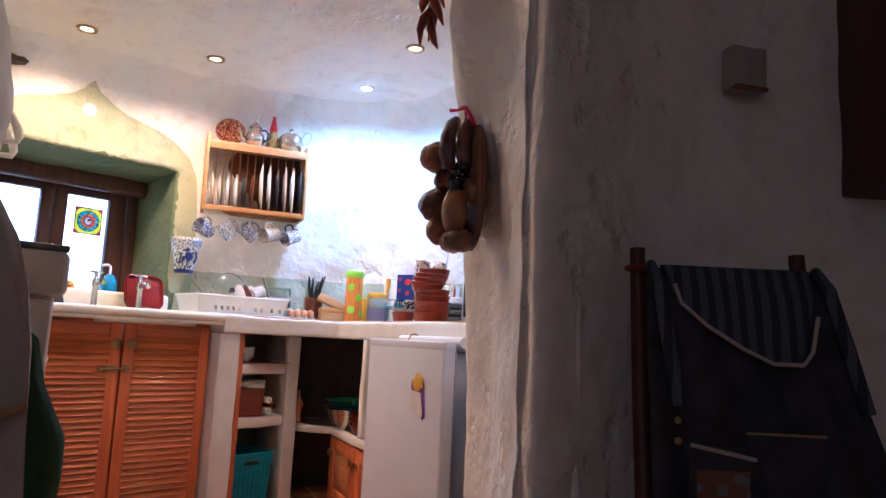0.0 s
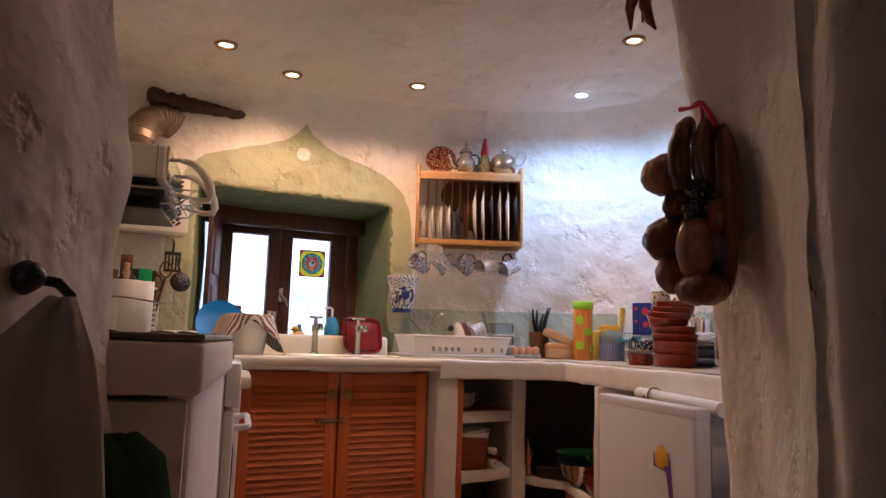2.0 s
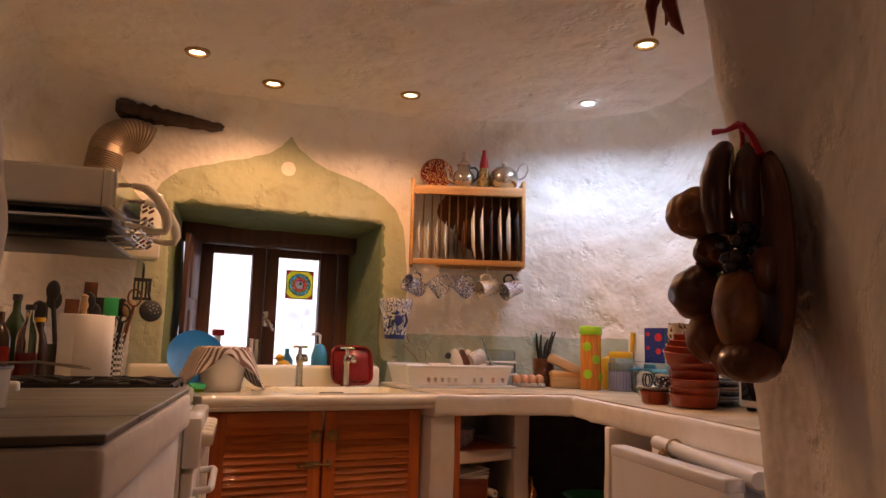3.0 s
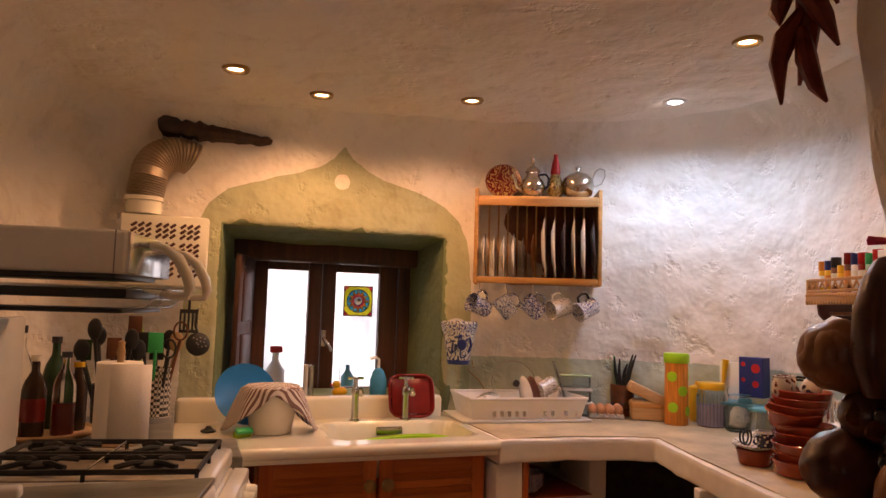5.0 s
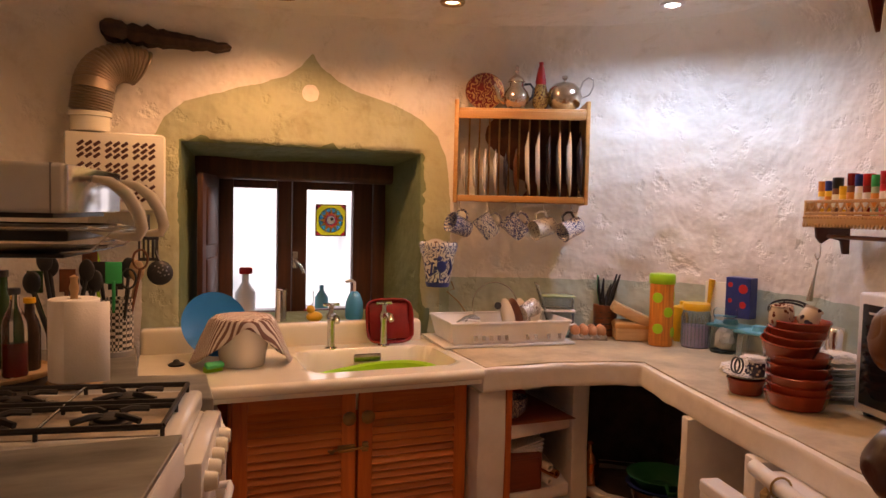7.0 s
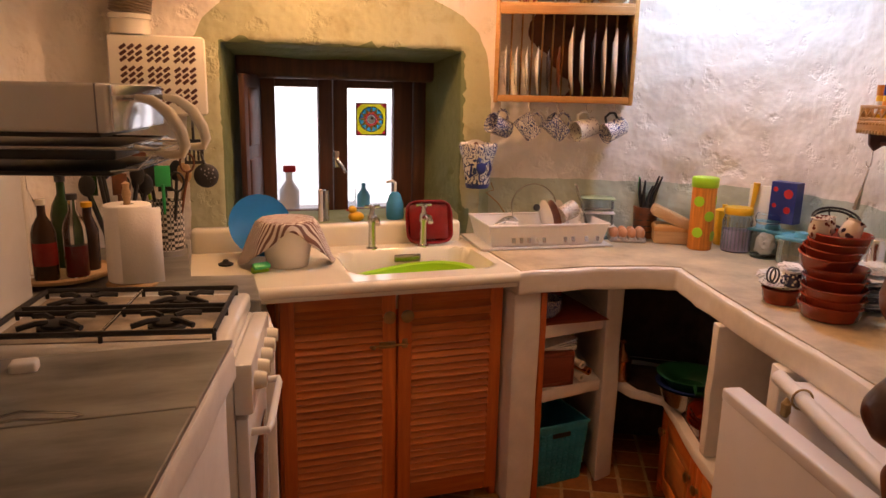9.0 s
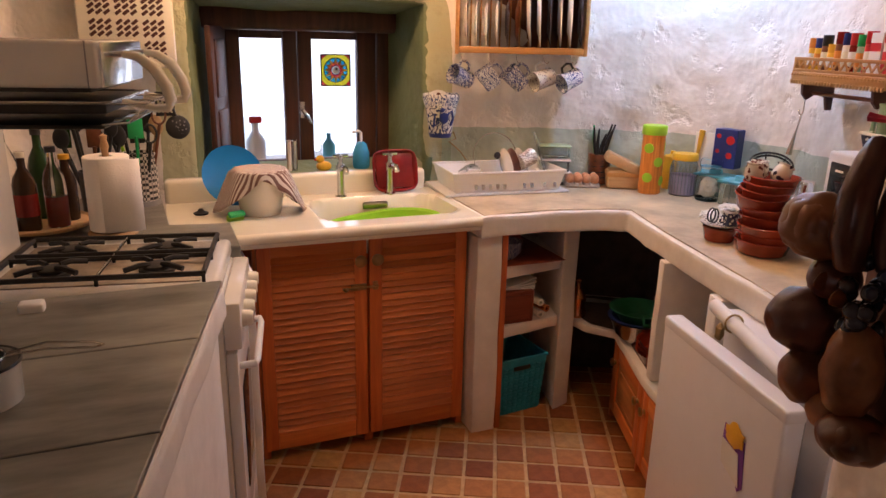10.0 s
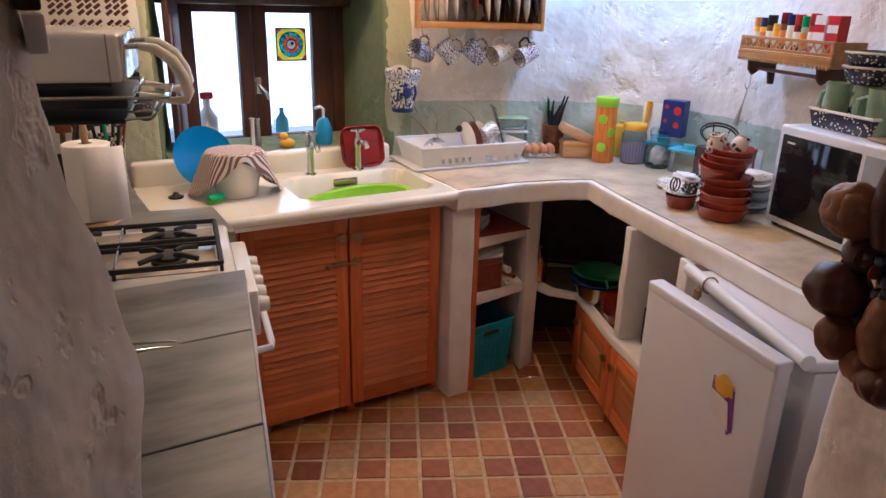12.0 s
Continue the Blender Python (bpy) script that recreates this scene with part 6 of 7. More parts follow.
    solo("drying_rack_block", box((-0.05, -0.09, 0), (0.05, 0.09, 0.16), 0.02), M_DPLATE, "dark covered dish under the wire basket", "dish", (1.90, -0.40, 0.957), -15)
    for k in range(3):
        t = solo("upturned_glass", lathe([(0.024, 0), (0.026, 0.0), (0.031, 0.09), (0.024, 0.105), (0, 0.108), (0, 0.104), (0.022, 0.10), (0.028, 0.088)], 24), M_SHINE, "shiny upturned tumbler on the white plate", "glass", (1.83 - 0.018 * k, -0.53 - 0.066 * k, 1.058), 0, "upturned glasses")
    # stacks of plates and cloths behind the bowls
    for px, py, n, r in ((1.72, -0.68, 9, 0.10), (1.80, -0.56, 8, 0.095)):
        me = finish(lathe([(0, 0), (r * 0.6, 0), (r, 0.012), (r * 1.01, 0.014), (r * 0.6, 0.005), (0, 0.004)], 32), "plate", M_CERAM)
        med = me.copy()
        med.materials.clear()
        med.materials.append(M_DOTS)
        for k in range(n):
            solo("stacked_plate", me if k % 3 else med, M_CERAM, "white glazed plate in a stack on the worktop" if k % 3 else "dark patterned plate in a stack on the worktop", "plate", (px + 0.003 * math.sin(k * 2), py + 0.003 * math.cos(k * 3), 0.957 + 0.0112 * k), 0, "stacked plates")
    for k, (x, y, z) in enumerate(((1.74, -0.42, 0.957), (1.70, -0.34, 0.957), (1.76, -0.38, 0.985), (1.76, -0.70, 1.062))):
        solo("folded_cloth", ball(0.065, 0.04, 0.018, (0, 0, 0.017), 0.35, k, 4, freq=14), M_APRONW, "crumpled white kitchen cloth on the worktop", "cloth", (x, y, z), 40 * k, "white cloths")
    # terracotta dishes
    c = (1.535, -0.750)
    dish = [(0, 0), (0.068, 0), (0.076, 0.006), (0.086, 0.040), (0.090, 0.044), (0.086, 0.047), (0.081, 0.042), (0.070, 0.012), (0, 0.009)]
    me = finish(lathe(dish, 40), "dish", M_TERRA)
    z = 0.957
    for k in range(5):
        solo("terracotta_dish", me, M_TERRA, "red glazed terracotta dish in a stack on the worktop", "dish", m=pose(c[0] + 0.004 * math.sin(k * 2.2), c[1] + 0.004 * math.cos(k * 1.7), z + 0.027 * k, 1.5 * math.sin(k), 1.2 * math.cos(k * 2), 0), group="terracotta dishes")
    me2 = finish(lathe([(r * 0.90, zz * 1.15) for r, zz in dish], 40), "bowl", M_TERRA)
    for k in range(4):
        solo("terracotta_bowl", me2, M_TERRA, "red glazed terracotta bowl leaning in the stack", "bowl", m=pose(c[0] - 0.016 + 0.007 * k, c[1] + 0.022 - 0.007 * k, z + 0.144 + 0.0185 * k, 0, 0, 60) @ pose(0, 0, 0, 0, -9 + 3.0 * k, 0), group="terracotta dishes")
    for k, (x, y, tl) in enumerate(((-0.045, 0.035, 0), (0.012, -0.005, 32), (0.0, 0.06, 0))):
        solo("small_pot", lathe([(0, 0), (0.020, 0), (0.030, 0.015), (0.028, 0.04), (0.024, 0.052), (0.028, 0.058), (0.024, 0.058), (0.02, 0.05), (0, 0.01)], 24), decor("cream glaze with brown leaf", (0.72, 0.64, 0.52), (0.16, 0.04, 0.03), 60, cut=0.3) if k != 1 else decor("cream glaze with dark eyes", (0.72, 0.64, 0.52), (0.05, 0.03, 0.05), 50, cut=0.33), "small cream pot with painted leaves on the bowls", "pot", m=pose(c[0] + x, c[1] + y, z + 0.234, 0, tl, 0), group="small pots")
    q = (1.515, -0.580)
    solo("terracotta_dish", me2, M_TERRA, "small red glazed dish beside the stack", "dish", m=pose(*q, z) @ Matrix.Diagonal((0.72, 0.72, 0.9, 1)), group="terracotta dishes")
    solo("saucer", lathe([(0, 0), (0.04, 0), (0.066, 0.010), (0.068, 0.013), (0.04, 0.005), (0, 0.004)], 32), decor("cream glaze with dark dashes", (0.72, 0.66, 0.56), (0.05, 0.05, 0.09), 90, cut=0.3), "cream saucer with dark dashes on the small dish", "saucer", (*q, z + 0.050))
    t = thing("espresso_cup", "small dark cup with white dots and cream rim on a saucer", "cup", (q[0] + 0.018, q[1] - 0.022, z + 0.056))
    part("cup_body", lathe([(0, 0), (0.022, 0), (0.025, 0.008), (0.024, 0.045), (0.020, 0.045), (0.02, 0.008), (0, 0.006)], 26), M_DOTS, t)
    part("cream_rim", lathe([(0.0195, 0.045), (0.0265, 0.045), (0.0275, 0.052), (0.020, 0.052)], 26), M_CERAM, t)
    part("handle", tube([(-0.023, 0.0, 0.036), (-0.042, 0.0, 0.036), (-0.044, 0.0, 0.014), (-0.024, 0.0, 0.010)], 0.004, 8), M_DOTS, t)
    s = thing("spectacles_ring", "pair of dark wire loops standing on the saucer", "napkin ring", (q[0] - 0.02, q[1] + 0.012, z + 0.084))
    for k in (0, 1):
        part("loop", tube([(0.017 * math.cos(a / 20 * 6.2832), 0.014 * k, 0.024 * math.sin(a / 20 * 6.2832)) for a in range(20)], 0.003, 6, closed=True), M_BLACK, s)


M_FROST = simple("cloudy clear plastic", (0.80, 0.86, 0.88), 0.10, var=0.03, trans=0.93, bmp=0.0, ior=1.12)
M_GLASSJ = simple("thin clear glass", (0.93, 0.97, 0.97), 0.03, var=0.01, trans=1.0, bmp=0.0, ior=1.08)
M_APRONW = simple("white cotton", (0.72, 0.70, 0.66), 0.95, var=0.08, bmp=0.4, fine=200)
corner_things()


# ---- microwave, its tray, and the spice shelf ----
def microwave():
    t = thing("microwave", "silver grey microwave oven with black glass door on the worktop", "microwave", (1.640, -0.845, 0.957), -106)
    part("case", box((0, 0.012, 0.012), (0.46, 0.30, 0.345), 0.012, seg=3), M_GREYCASE, t)
    part("front_frame", box((0, 0, 0.012), (0.46, 0.02, 0.345), 0.010, seg=3), M_GREYCASE, t)
    part("glass_door", box((0.022, -0.003, 0.035), (0.355, 0.004, 0.315), 0.004), M_DKGLASS, t, "black glass door")
    part("control_panel", box((0.368, -0.002, 0.035), (0.445, 0.004, 0.315), 0.003), M_GREYPL, t)
    part("maker_mark", box((0.05, -0.0042, 0.288), (0.085, -0.0032, 0.294), 0), M_CERAM, t)
    for x in (0.03, 0.43):
        for y in (0.03, 0.27):
            part("foot", box((x - 0.012, y - 0.012, 0), (x + 0.012, y + 0.012, 0.014), 0.002), M_BLACK, t)
    P, A = (1.640, -0.845), -106
    q = along(P, A, 0.18, 0.14)
    b = thing("oven_dish", "dark rectangular dish with white dots and cream rim on the microwave", "baking dish", (*q, 1.304), A)
    bm = bmesh.new()
    lo = [(-0.13, -0.085), (0.13, -0.085), (0.13, 0.085), (-0.13, 0.085)]
    l = [bm.verts.new((x * 0.9, y * 0.88, 0)) for x, y in lo]
    h = [bm.verts.new((x, y, 0.055)) for x, y in lo]
    bm.faces.new(l[::-1])
    for k in range(4):
        bm.faces.new((l[k], l[(k + 1) % 4], h[(k + 1) % 4], h[k]))
    o = part("dish_body", bm, M_DOTS, b, smooth=False)
    so = o.modifiers.new("thickness", "SOLIDIFY")
    so.thickness = 0.006
    part("cream_rim", tube([(x, y, 0.057) for x, y in lo], 0.005, 8, closed=True), M_CREAM, b)
    for k in range(3):
        q = along(P, A, 0.11 + 0.085 * k, 0.10 + 0.03 * (k % 2))
        m = thing("green_mug", "tall sage green glazed mug standing in the dark dish", "mug", (*q, 1.31), 15 * k - 100, "green mugs")
        part("cup", lathe([(0, 0.0), (0.032, 0), (0.034, 0.006), (0.038, 0.13), (0.041, 0.138), (0.037, 0.138), (0.03, 0.012), (0, 0.01)], 28), M_GREENG, m)
        part("handle", tube([(-0.034, 0, 0.112), (-0.062, 0, 0.10), (-0.066, 0, 0.055), (-0.05, 0, 0.03), (-0.033, 0, 0.02)], 0.007, 8), M_GREENG, m)
    for k in range(2):
        q = along(P, A, 0.20, 0.12)
        bo = thing("dotted_bowl", "dark blue bowl with white rings stacked on the mugs", "bowl", (*q, 1.449 + 0.042 * k), 0, "dotted bowls")
        part("bowl_body", lathe([(0, 0), (0.045, 0), (0.065, 0.015), (0.082, 0.052), (0.078, 0.052), (0.06, 0.018), (0, 0.006)], 36), M_DOTS, bo)
        part("cream_rim", lathe([(0.077, 0.052), (0.083, 0.051), (0.085, 0.056), (0.078, 0.058)], 36), M_CREAM, bo)
    solo("folded_foil", box((-0.05, -0.03, 0), (0.05, 0.03, 0.012), 0.004), M_FOIL, "crumpled paper and foil on the microwave", "foil", (*along(P, A, 0.37, 0.07), 1.304), A)


M_GREYCASE = simple("pale grey metal paint", (0.72, 0.71, 0.71), 0.35, metal=0.1, var=0.04)
microwave()


def spice_shelf():
    P, A = (1.893, -0.435), -106.9
    t = thing("spice_shelf", "small carved fretwork shelf with brackets and rail on the wall", "shelf", (*P, 1.47), A)
    L, D = 0.49, 0.13
    part("board", box((0.004, 0.004, 0.036), (L - 0.004, D, 0.046), 0.002), M_PINEL, t)
    fr = bmesh.new()
    box((0, 0, 0.086), (L, 0.006, 0.097), 0.002, fr)
    box((0, 0, 0.048), (L, 0.006, 0.058), 0.002, fr)
    for k in range(13):
        x = 0.012 + k * 0.0375
        box((-0.003, 0.001, -0.019), (0.003, 0.005, 0.019), 0, fr, pose(x, 0, 0.072, 0, 38, 0))
        box((-0.003, 0.001, -0.019), (0.003, 0.005, 0.019), 0, fr, pose(x + 0.018, 0, 0.072, 0, -38, 0))
    part("fretwork", fr, M_PINEL, t)
    vl = bmesh.new()
    box((0, -0.002, 0.018), (L, 0.006, 0.046), 0.002, vl)
    for k in range(30):
        prism([(k * 0.0163, 0), (k * 0.0163 + 0.014, 0), (k * 0.0163 + 0.007, -0.014)], -0.002, 0.005, 0, vl, pose(0, 0, 0.0185, 90, 0, 0))
        box((k * 0.0163 + 0.003, -0.006, 0.034), (k * 0.0163 + 0.011, -0.001, 0.041), 0.001, vl)
    part("valance", vl, M_PINEL, t)
    for x in (0.0, L - 0.012):
        part("end_panel", box((x, 0, 0.01), (x + 0.012, D, 0.095), 0.002), M_PINEL, t)
    for x in (0.05, L - 0.07):
        part("bracket", prism([(0.004, 0.035), (D, 0.035), (D, -0.085), (D - 0.02, -0.085), (D - 0.03, -0.04), (0.06, -0.03), (0.03, -0.05), (0.012, -0.03)], x, x + 0.016, 0.003, None, Matrix(((0, 0, 1, 0), (1, 0, 0, 0), (0, 1, 0, 0), (0, 0, 0, 1)))), M_CABIN, t, "darker scrolled bracket")
    part("rail", tube([(0.055, 0.05, -0.025), (L - 0.06, 0.05, -0.025)], 0.007, 10), M_NUT, t)
    caps = [M_ORANGE, M_NAVY, M_BLACK, M_YELLOW, M_REDG, M_NAVY, M_REDP, M_GREENP, M_REDP]
    conts = [M_YELLOW, M_YELLOW, M_NUT, M_YELLOW, M_NUT, M_CERAM, M_REDL, M_GREENG, M_REDP]
    for k in range(9):
        x = 0.03 + 0.037 * k
        h = (0.115, 0.115, 0.125, 0.095, 0.135, 0.13, 0.13, 0.125, 0.135)[k]
        j = thing("spice_jar", "small spice jar with a " + ["orange", "navy", "black", "yellow", "maroon", "blue", "red", "green", "red"][k] + " cap on the carved shelf", "spice jar", (*along(P, A, x, 0.05), 1.5165), 0, "spice jars")
        part("jar_body", lathe([(0, 0), (0.0155, 0), (0.017, 0.004), (0.017, h * 0.68), (0.0145, h * 0.72), (0, h * 0.72)], 16), conts[k], j)
        part("cap", lathe([(0.0165, h * 0.71), (0.0175, h * 0.72), (0.0175, h), (0, h)], 16), caps[k], j)
        part("paper_label", lathe([(0.0175, h * 0.2), (0.0175, h * 0.55)], 16), [M_CERAM, M_ORANGE, M_CREAM][k % 3], j)
    for k, x in enumerate((0.375, 0.435)):
        j = thing("tea_box", "white and red printed carton on the carved shelf", "carton", (*along(P, A, x, 0.05), 1.5165), A)
        part("carton", box((-0.027, -0.02, 0), (0.027, 0.02, 0.13), 0.002), M_CERAM if k == 0 else M_REDP, j, smooth=False)
        part("print_bar", box((-0.024, -0.0212, 0.075), (0.024, -0.020, 0.10), 0), M_REDP if k == 0 else M_CERAM, j, smooth=False)
    hk = thing("butcher_hook", "steel hook with a hanging wire whisk under the shelf", "hook", (*along(P, A, 0.055, 0.03), 1.43), A)
    part("hook", tube([(0, 0, 0.01), (0.004, 0, -0.03), (0.002, 0, -0.055), (-0.010, 0, -0.066), (-0.022, 0, -0.058), (-0.026, 0, -0.045)], 0.0025, 6), M_STEEL, hk)
    part("whisk", tube([(-0.006, 0, -0.07), (-0.02, 0, -0.12), (-0.045, 0, -0.21)], [0.0035, 0.003, 0.012], 6), M_STEEL, hk)


spice_shelf()


# ---- under the worktop ----
def under_counter():
    t = thing("woven_basket", "teal woven plastic storage basket on the floor", "basket", (1.018, 0.07, 0.0), 6)
    w, d, h = 0.265, 0.32, 0.265
    bm = bmesh.new()
    lo, hi = [(0.02, 0.015), (w - 0.02, 0.015), (w - 0.02, d - 0.02), (0.02, d - 0.02)], [(0, 0), (w, 0), (w, d), (0, d)]
    l = [bm.verts.new((x, y, 0.002)) for x, y in lo]
    u = [bm.verts.new((x, y, h)) for x, y in hi]
    bm.faces.new(l[::-1])
    for k in range(4):
        bm.faces.new((l[k], l[(k + 1) % 4], u[(k + 1) % 4], u[k]))
    o = part("liner", bm, M_TEAL, t, smooth=False)
    so = o.modifiers.new("thickness", "SOLIDIFY")
    so.thickness = 0.004
    wv = bmesh.new()
    for r in range(15):
        z = 0.012 + r * 0.0155
        f = z / h
        for s in range(9):
            x = 0.02 * (1 - f) + (w - 0.04 * (1 - f)) * (s + 0.5) / 9
            y = 0.015 * (1 - f) - 0.004
            box((-0.012, -0.003, -0.005), (0.012, 0.003, 0.005), 0.002, wv, pose(x, y, z, 0, 24 if (r + s) % 2 else -24, 0), seg=1)
        for s in range(10):
            y = 0.015 + (d - 0.03) * (s + 0.5) / 10
            box((-0.003, -0.012, -0.005), (0.003, 0.012, 0.005), 0.002, wv, pose(0.02 * (1 - f) - 0.003, y, z, 24 if (r + s) % 2 else -24, 0, 0), seg=1)
    part("weave", wv, M_TEAL, t)
    part("rim", tube([(x, y, h) for x, y in hi], 0.008, 8, closed=True), M_TEAL, t)
    part("hand_hole", box((0.09, -0.0062, 0.215), (0.175, -0.002, 0.235), 0.004), M_BLACK, t)
    t = thing("red_drawer_box", "red brown wooden box on the middle shelf holding newspapers", "box", (1.02, 0.05, 0.456), 0)
    part("box_body", box((0, 0, 0), (0.15, 0.22, 0.14), 0.004), M_REDBOX, t)
    part("carved_panel", box((0.012, -0.003, 0.015), (0.138, 0.001, 0.125), 0.006), M_REDBOX, t)
    for k in range(4):
        solo("newspaper", box((-0.08, -0.09, 0), (0.085, 0.10, 0.007), 0.003), M_NEWS, "folded printed newspaper on the red box", "newspaper", m=pose(1.10, 0.16, 0.598 + 0.0075 * k, 2 * math.sin(k), 3 * math.cos(k), 6 * k), group="newspapers")
    for k, (x, z) in enumerate(((1.205, 0.535), (1.235, 0.505), (1.205, 0.482))):
        solo("rolled_tube", lathe([(0.008, 0), (0.016, 0), (0.017, 0.16), (0.012, 0.16), (0.008, 0.01)], 18), M_COPPER if k == 1 else M_CREAM, "short metal and cream tube lying on the shelf", "tube", m=pose(x, 0.05, z, -90, 0, 10), group="tubes")
    for k in range(2):
        t = solo("patterned_bowl", lathe([(0, 0), (0.035, 0), (0.062, 0.03), (0.066, 0.055), (0.062, 0.055), (0.055, 0.03), (0, 0.008)], 30), M_BLUEW, "blue and white patterned bowl on the top shelf", "bowl", (1.075 + 0.0 * k, 0.14, 0.7205 + 0.022 * k), 0, "patterned bowls")
    solo("red_pan", lathe([(0, 0), (0.06, 0), (0.07, 0.05), (0.066, 0.05), (0, 0.01)], 28), M_REDP, "small red pan at the back of the top shelf", "pan", (1.15, 0.30, 0.7205))
    solo("shelf_mat", box((0.99, 0.03, 0.7205), (1.30, 0.45, 0.7235), 0.001), M_REDBOX, "terracotta coloured lining of the top shelf", "shelf liner")
    # dark corner
    t = thing("copper_grinder", "small copper and brass mill in the dark corner", "mill", (1.465, 0.165, 0.401))
    part("mill_body", lathe([(0, 0), (0.040, 0), (0.045, 0.01), (0.032, 0.05), (0.04, 0.09), (0.022, 0.12), (0.010, 0.135), (0.008, 0.16), (0.014, 0.168), (0, 0.18)], 24), M_COPPER, t)
    part("bail", tube([(-0.04, 0, 0.08), (-0.055, 0, 0.05), (-0.04, 0, 0.02)], 0.004, 8), M_COPPER, t)
    q = (1.545, -0.17)
    t = thing("steel_colander", "dull steel colander stacked with bowls", "colander", (*q, 0.402))
    part("bowl_body", lathe([(0, 0), (0.05, 0), (0.09, 0.035), (0.118, 0.10), (0.124, 0.104), (0.112, 0.10), (0.085, 0.04), (0, 0.008)], 36), M_SILVER, t)
    solo("blue_bowl", lathe([(0, 0), (0.07, 0), (0.115, 0.05), (0.126, 0.052), (0.108, 0.052), (0.06, 0.01), (0, 0.008)], 36), M_NAVY, "dark blue plastic bowl nested in the colander", "bowl", (*q, 0.462))
    t = thing("green_colander", "green plastic colander with open handle nested on top", "colander", (*q, 0.49))
    part("bowl_body", lathe([(0, 0), (0.07, 0), (0.112, 0.055), (0.124, 0.06), (0.108, 0.058), (0.06, 0.012), (0, 0.008)], 36), M_DKGREEN, t)
    part("handle", tube([(-0.06, -0.105, 0.058), (-0.09, -0.15, 0.05), (-0.02, -0.165, 0.045), (0.0, -0.122, 0.058)], 0.008, 8), M_DKGREEN, t)
    solo("black_pot", lathe([(0, 0), (0.10, 0), (0.11, 0.02), (0.11, 0.13), (0.10, 0.14), (0.02, 0.155), (0.02, 0.175), (0, 0.178)], 30), M_BLACK, "large black lidded pot at the back of the corner", "pot", (1.80, -0.12, 0.4005))
    for k in range(3):
        solo("clay_pan", lathe([(0, 0), (0.09, 0), (0.115, 0.045), (0.12, 0.05), (0.112, 0.048), (0.085, 0.01), (0, 0.008)], 36), M_TERRA, "glazed terracotta pan on the low ledge", "pan", (1.525, -0.385, 0.4005 + 0.02 * k), 0, "clay pans")
    me = finish(lathe([(0, 0), (0.05, 0), (0.09, 0.014), (0.092, 0.017), (0.05, 0.006), (0, 0.005)], 32), "plate", M_DPLATE)
    for k in range(9):
        solo("dark_plate", me, M_DPLATE, "dark plate with pale edge in a stack on the low ledge", "plate", (1.475, -0.635, 0.4005 + 0.0165 * k), 0, "dark plates")
    # low cabinet doors
    P, A = (1.515, -0.075), -111.3
    t = thing("corner_cabinet", "low orange pine cabinet with panelled doors under the ledge", "cabinet", (*P, 0.0), A)
    for k, (x0, x1) in enumerate(((0.0, 0.405), (0.425, 0.80))):
        d = part("door", box((x0, 0.002, 0.045), (x0 + 0.055, 0.024, 0.352), 0.003), M_PINE, t)
        part("stile", box((x1 - 0.055, 0.002, 0.045), (x1, 0.024, 0.352), 0.003), M_PINE, d)
        part("rail", box((x0 + 0.055, 0.003, 0.297), (x1 - 0.055, 0.023, 0.352), 0.003), M_PINEX, d)
        part("rail", box((x0 + 0.055, 0.003, 0.045), (x1 - 0.055, 0.023, 0.105), 0.003), M_PINEX, d)
        part("panel", box((x0 + 0.05, 0.010, 0.10), (x1 - 0.05, 0.020, 0.30), 0.006), M_PINEL2, d)
        part("raised_field", box((x0 + 0.085, 0.004, 0.135), (x1 - 0.085, 0.014, 0.265), 0.008), M_PINEL2, d)
        for hx in (x0 + 0.03, x1 - 0.035):
            part("knob", lathe([(0, 0), (0.010, 0), (0.008, 0.006), (0.017, 0.012), (0.018, 0.02), (0, 0.026)], 14, m=pose(hx, 0.002, 0.28, 90)), M_BRASS, d)
    part("post", box((0.405, 0.004, 0), (0.425, 0.03, 0.358), 0.002), M_PINE, t)
    part("post", box((-0.02, 0.004, 0), (0.0, 0.03, 0.358), 0.002), M_PINE, t)


M_REDBOX = wood("red stained box wood", (0.30, 0.07, 0.03), (0.18, 0.035, 0.015), 0)
M_PINEL2 = wood("orange varnished pine panel", (0.58, 0.24, 0.06), (0.40, 0.13, 0.03), 0)
M_DKGREEN = simple("dark green plastic", (0.01, 0.09, 0.035), 0.4)
M_NEWS = decor("newsprint", (0.60, 0.60, 0.58), (0.12, 0.12, 0.12), 160, cut=0.22, rough=0.9)
under_counter()


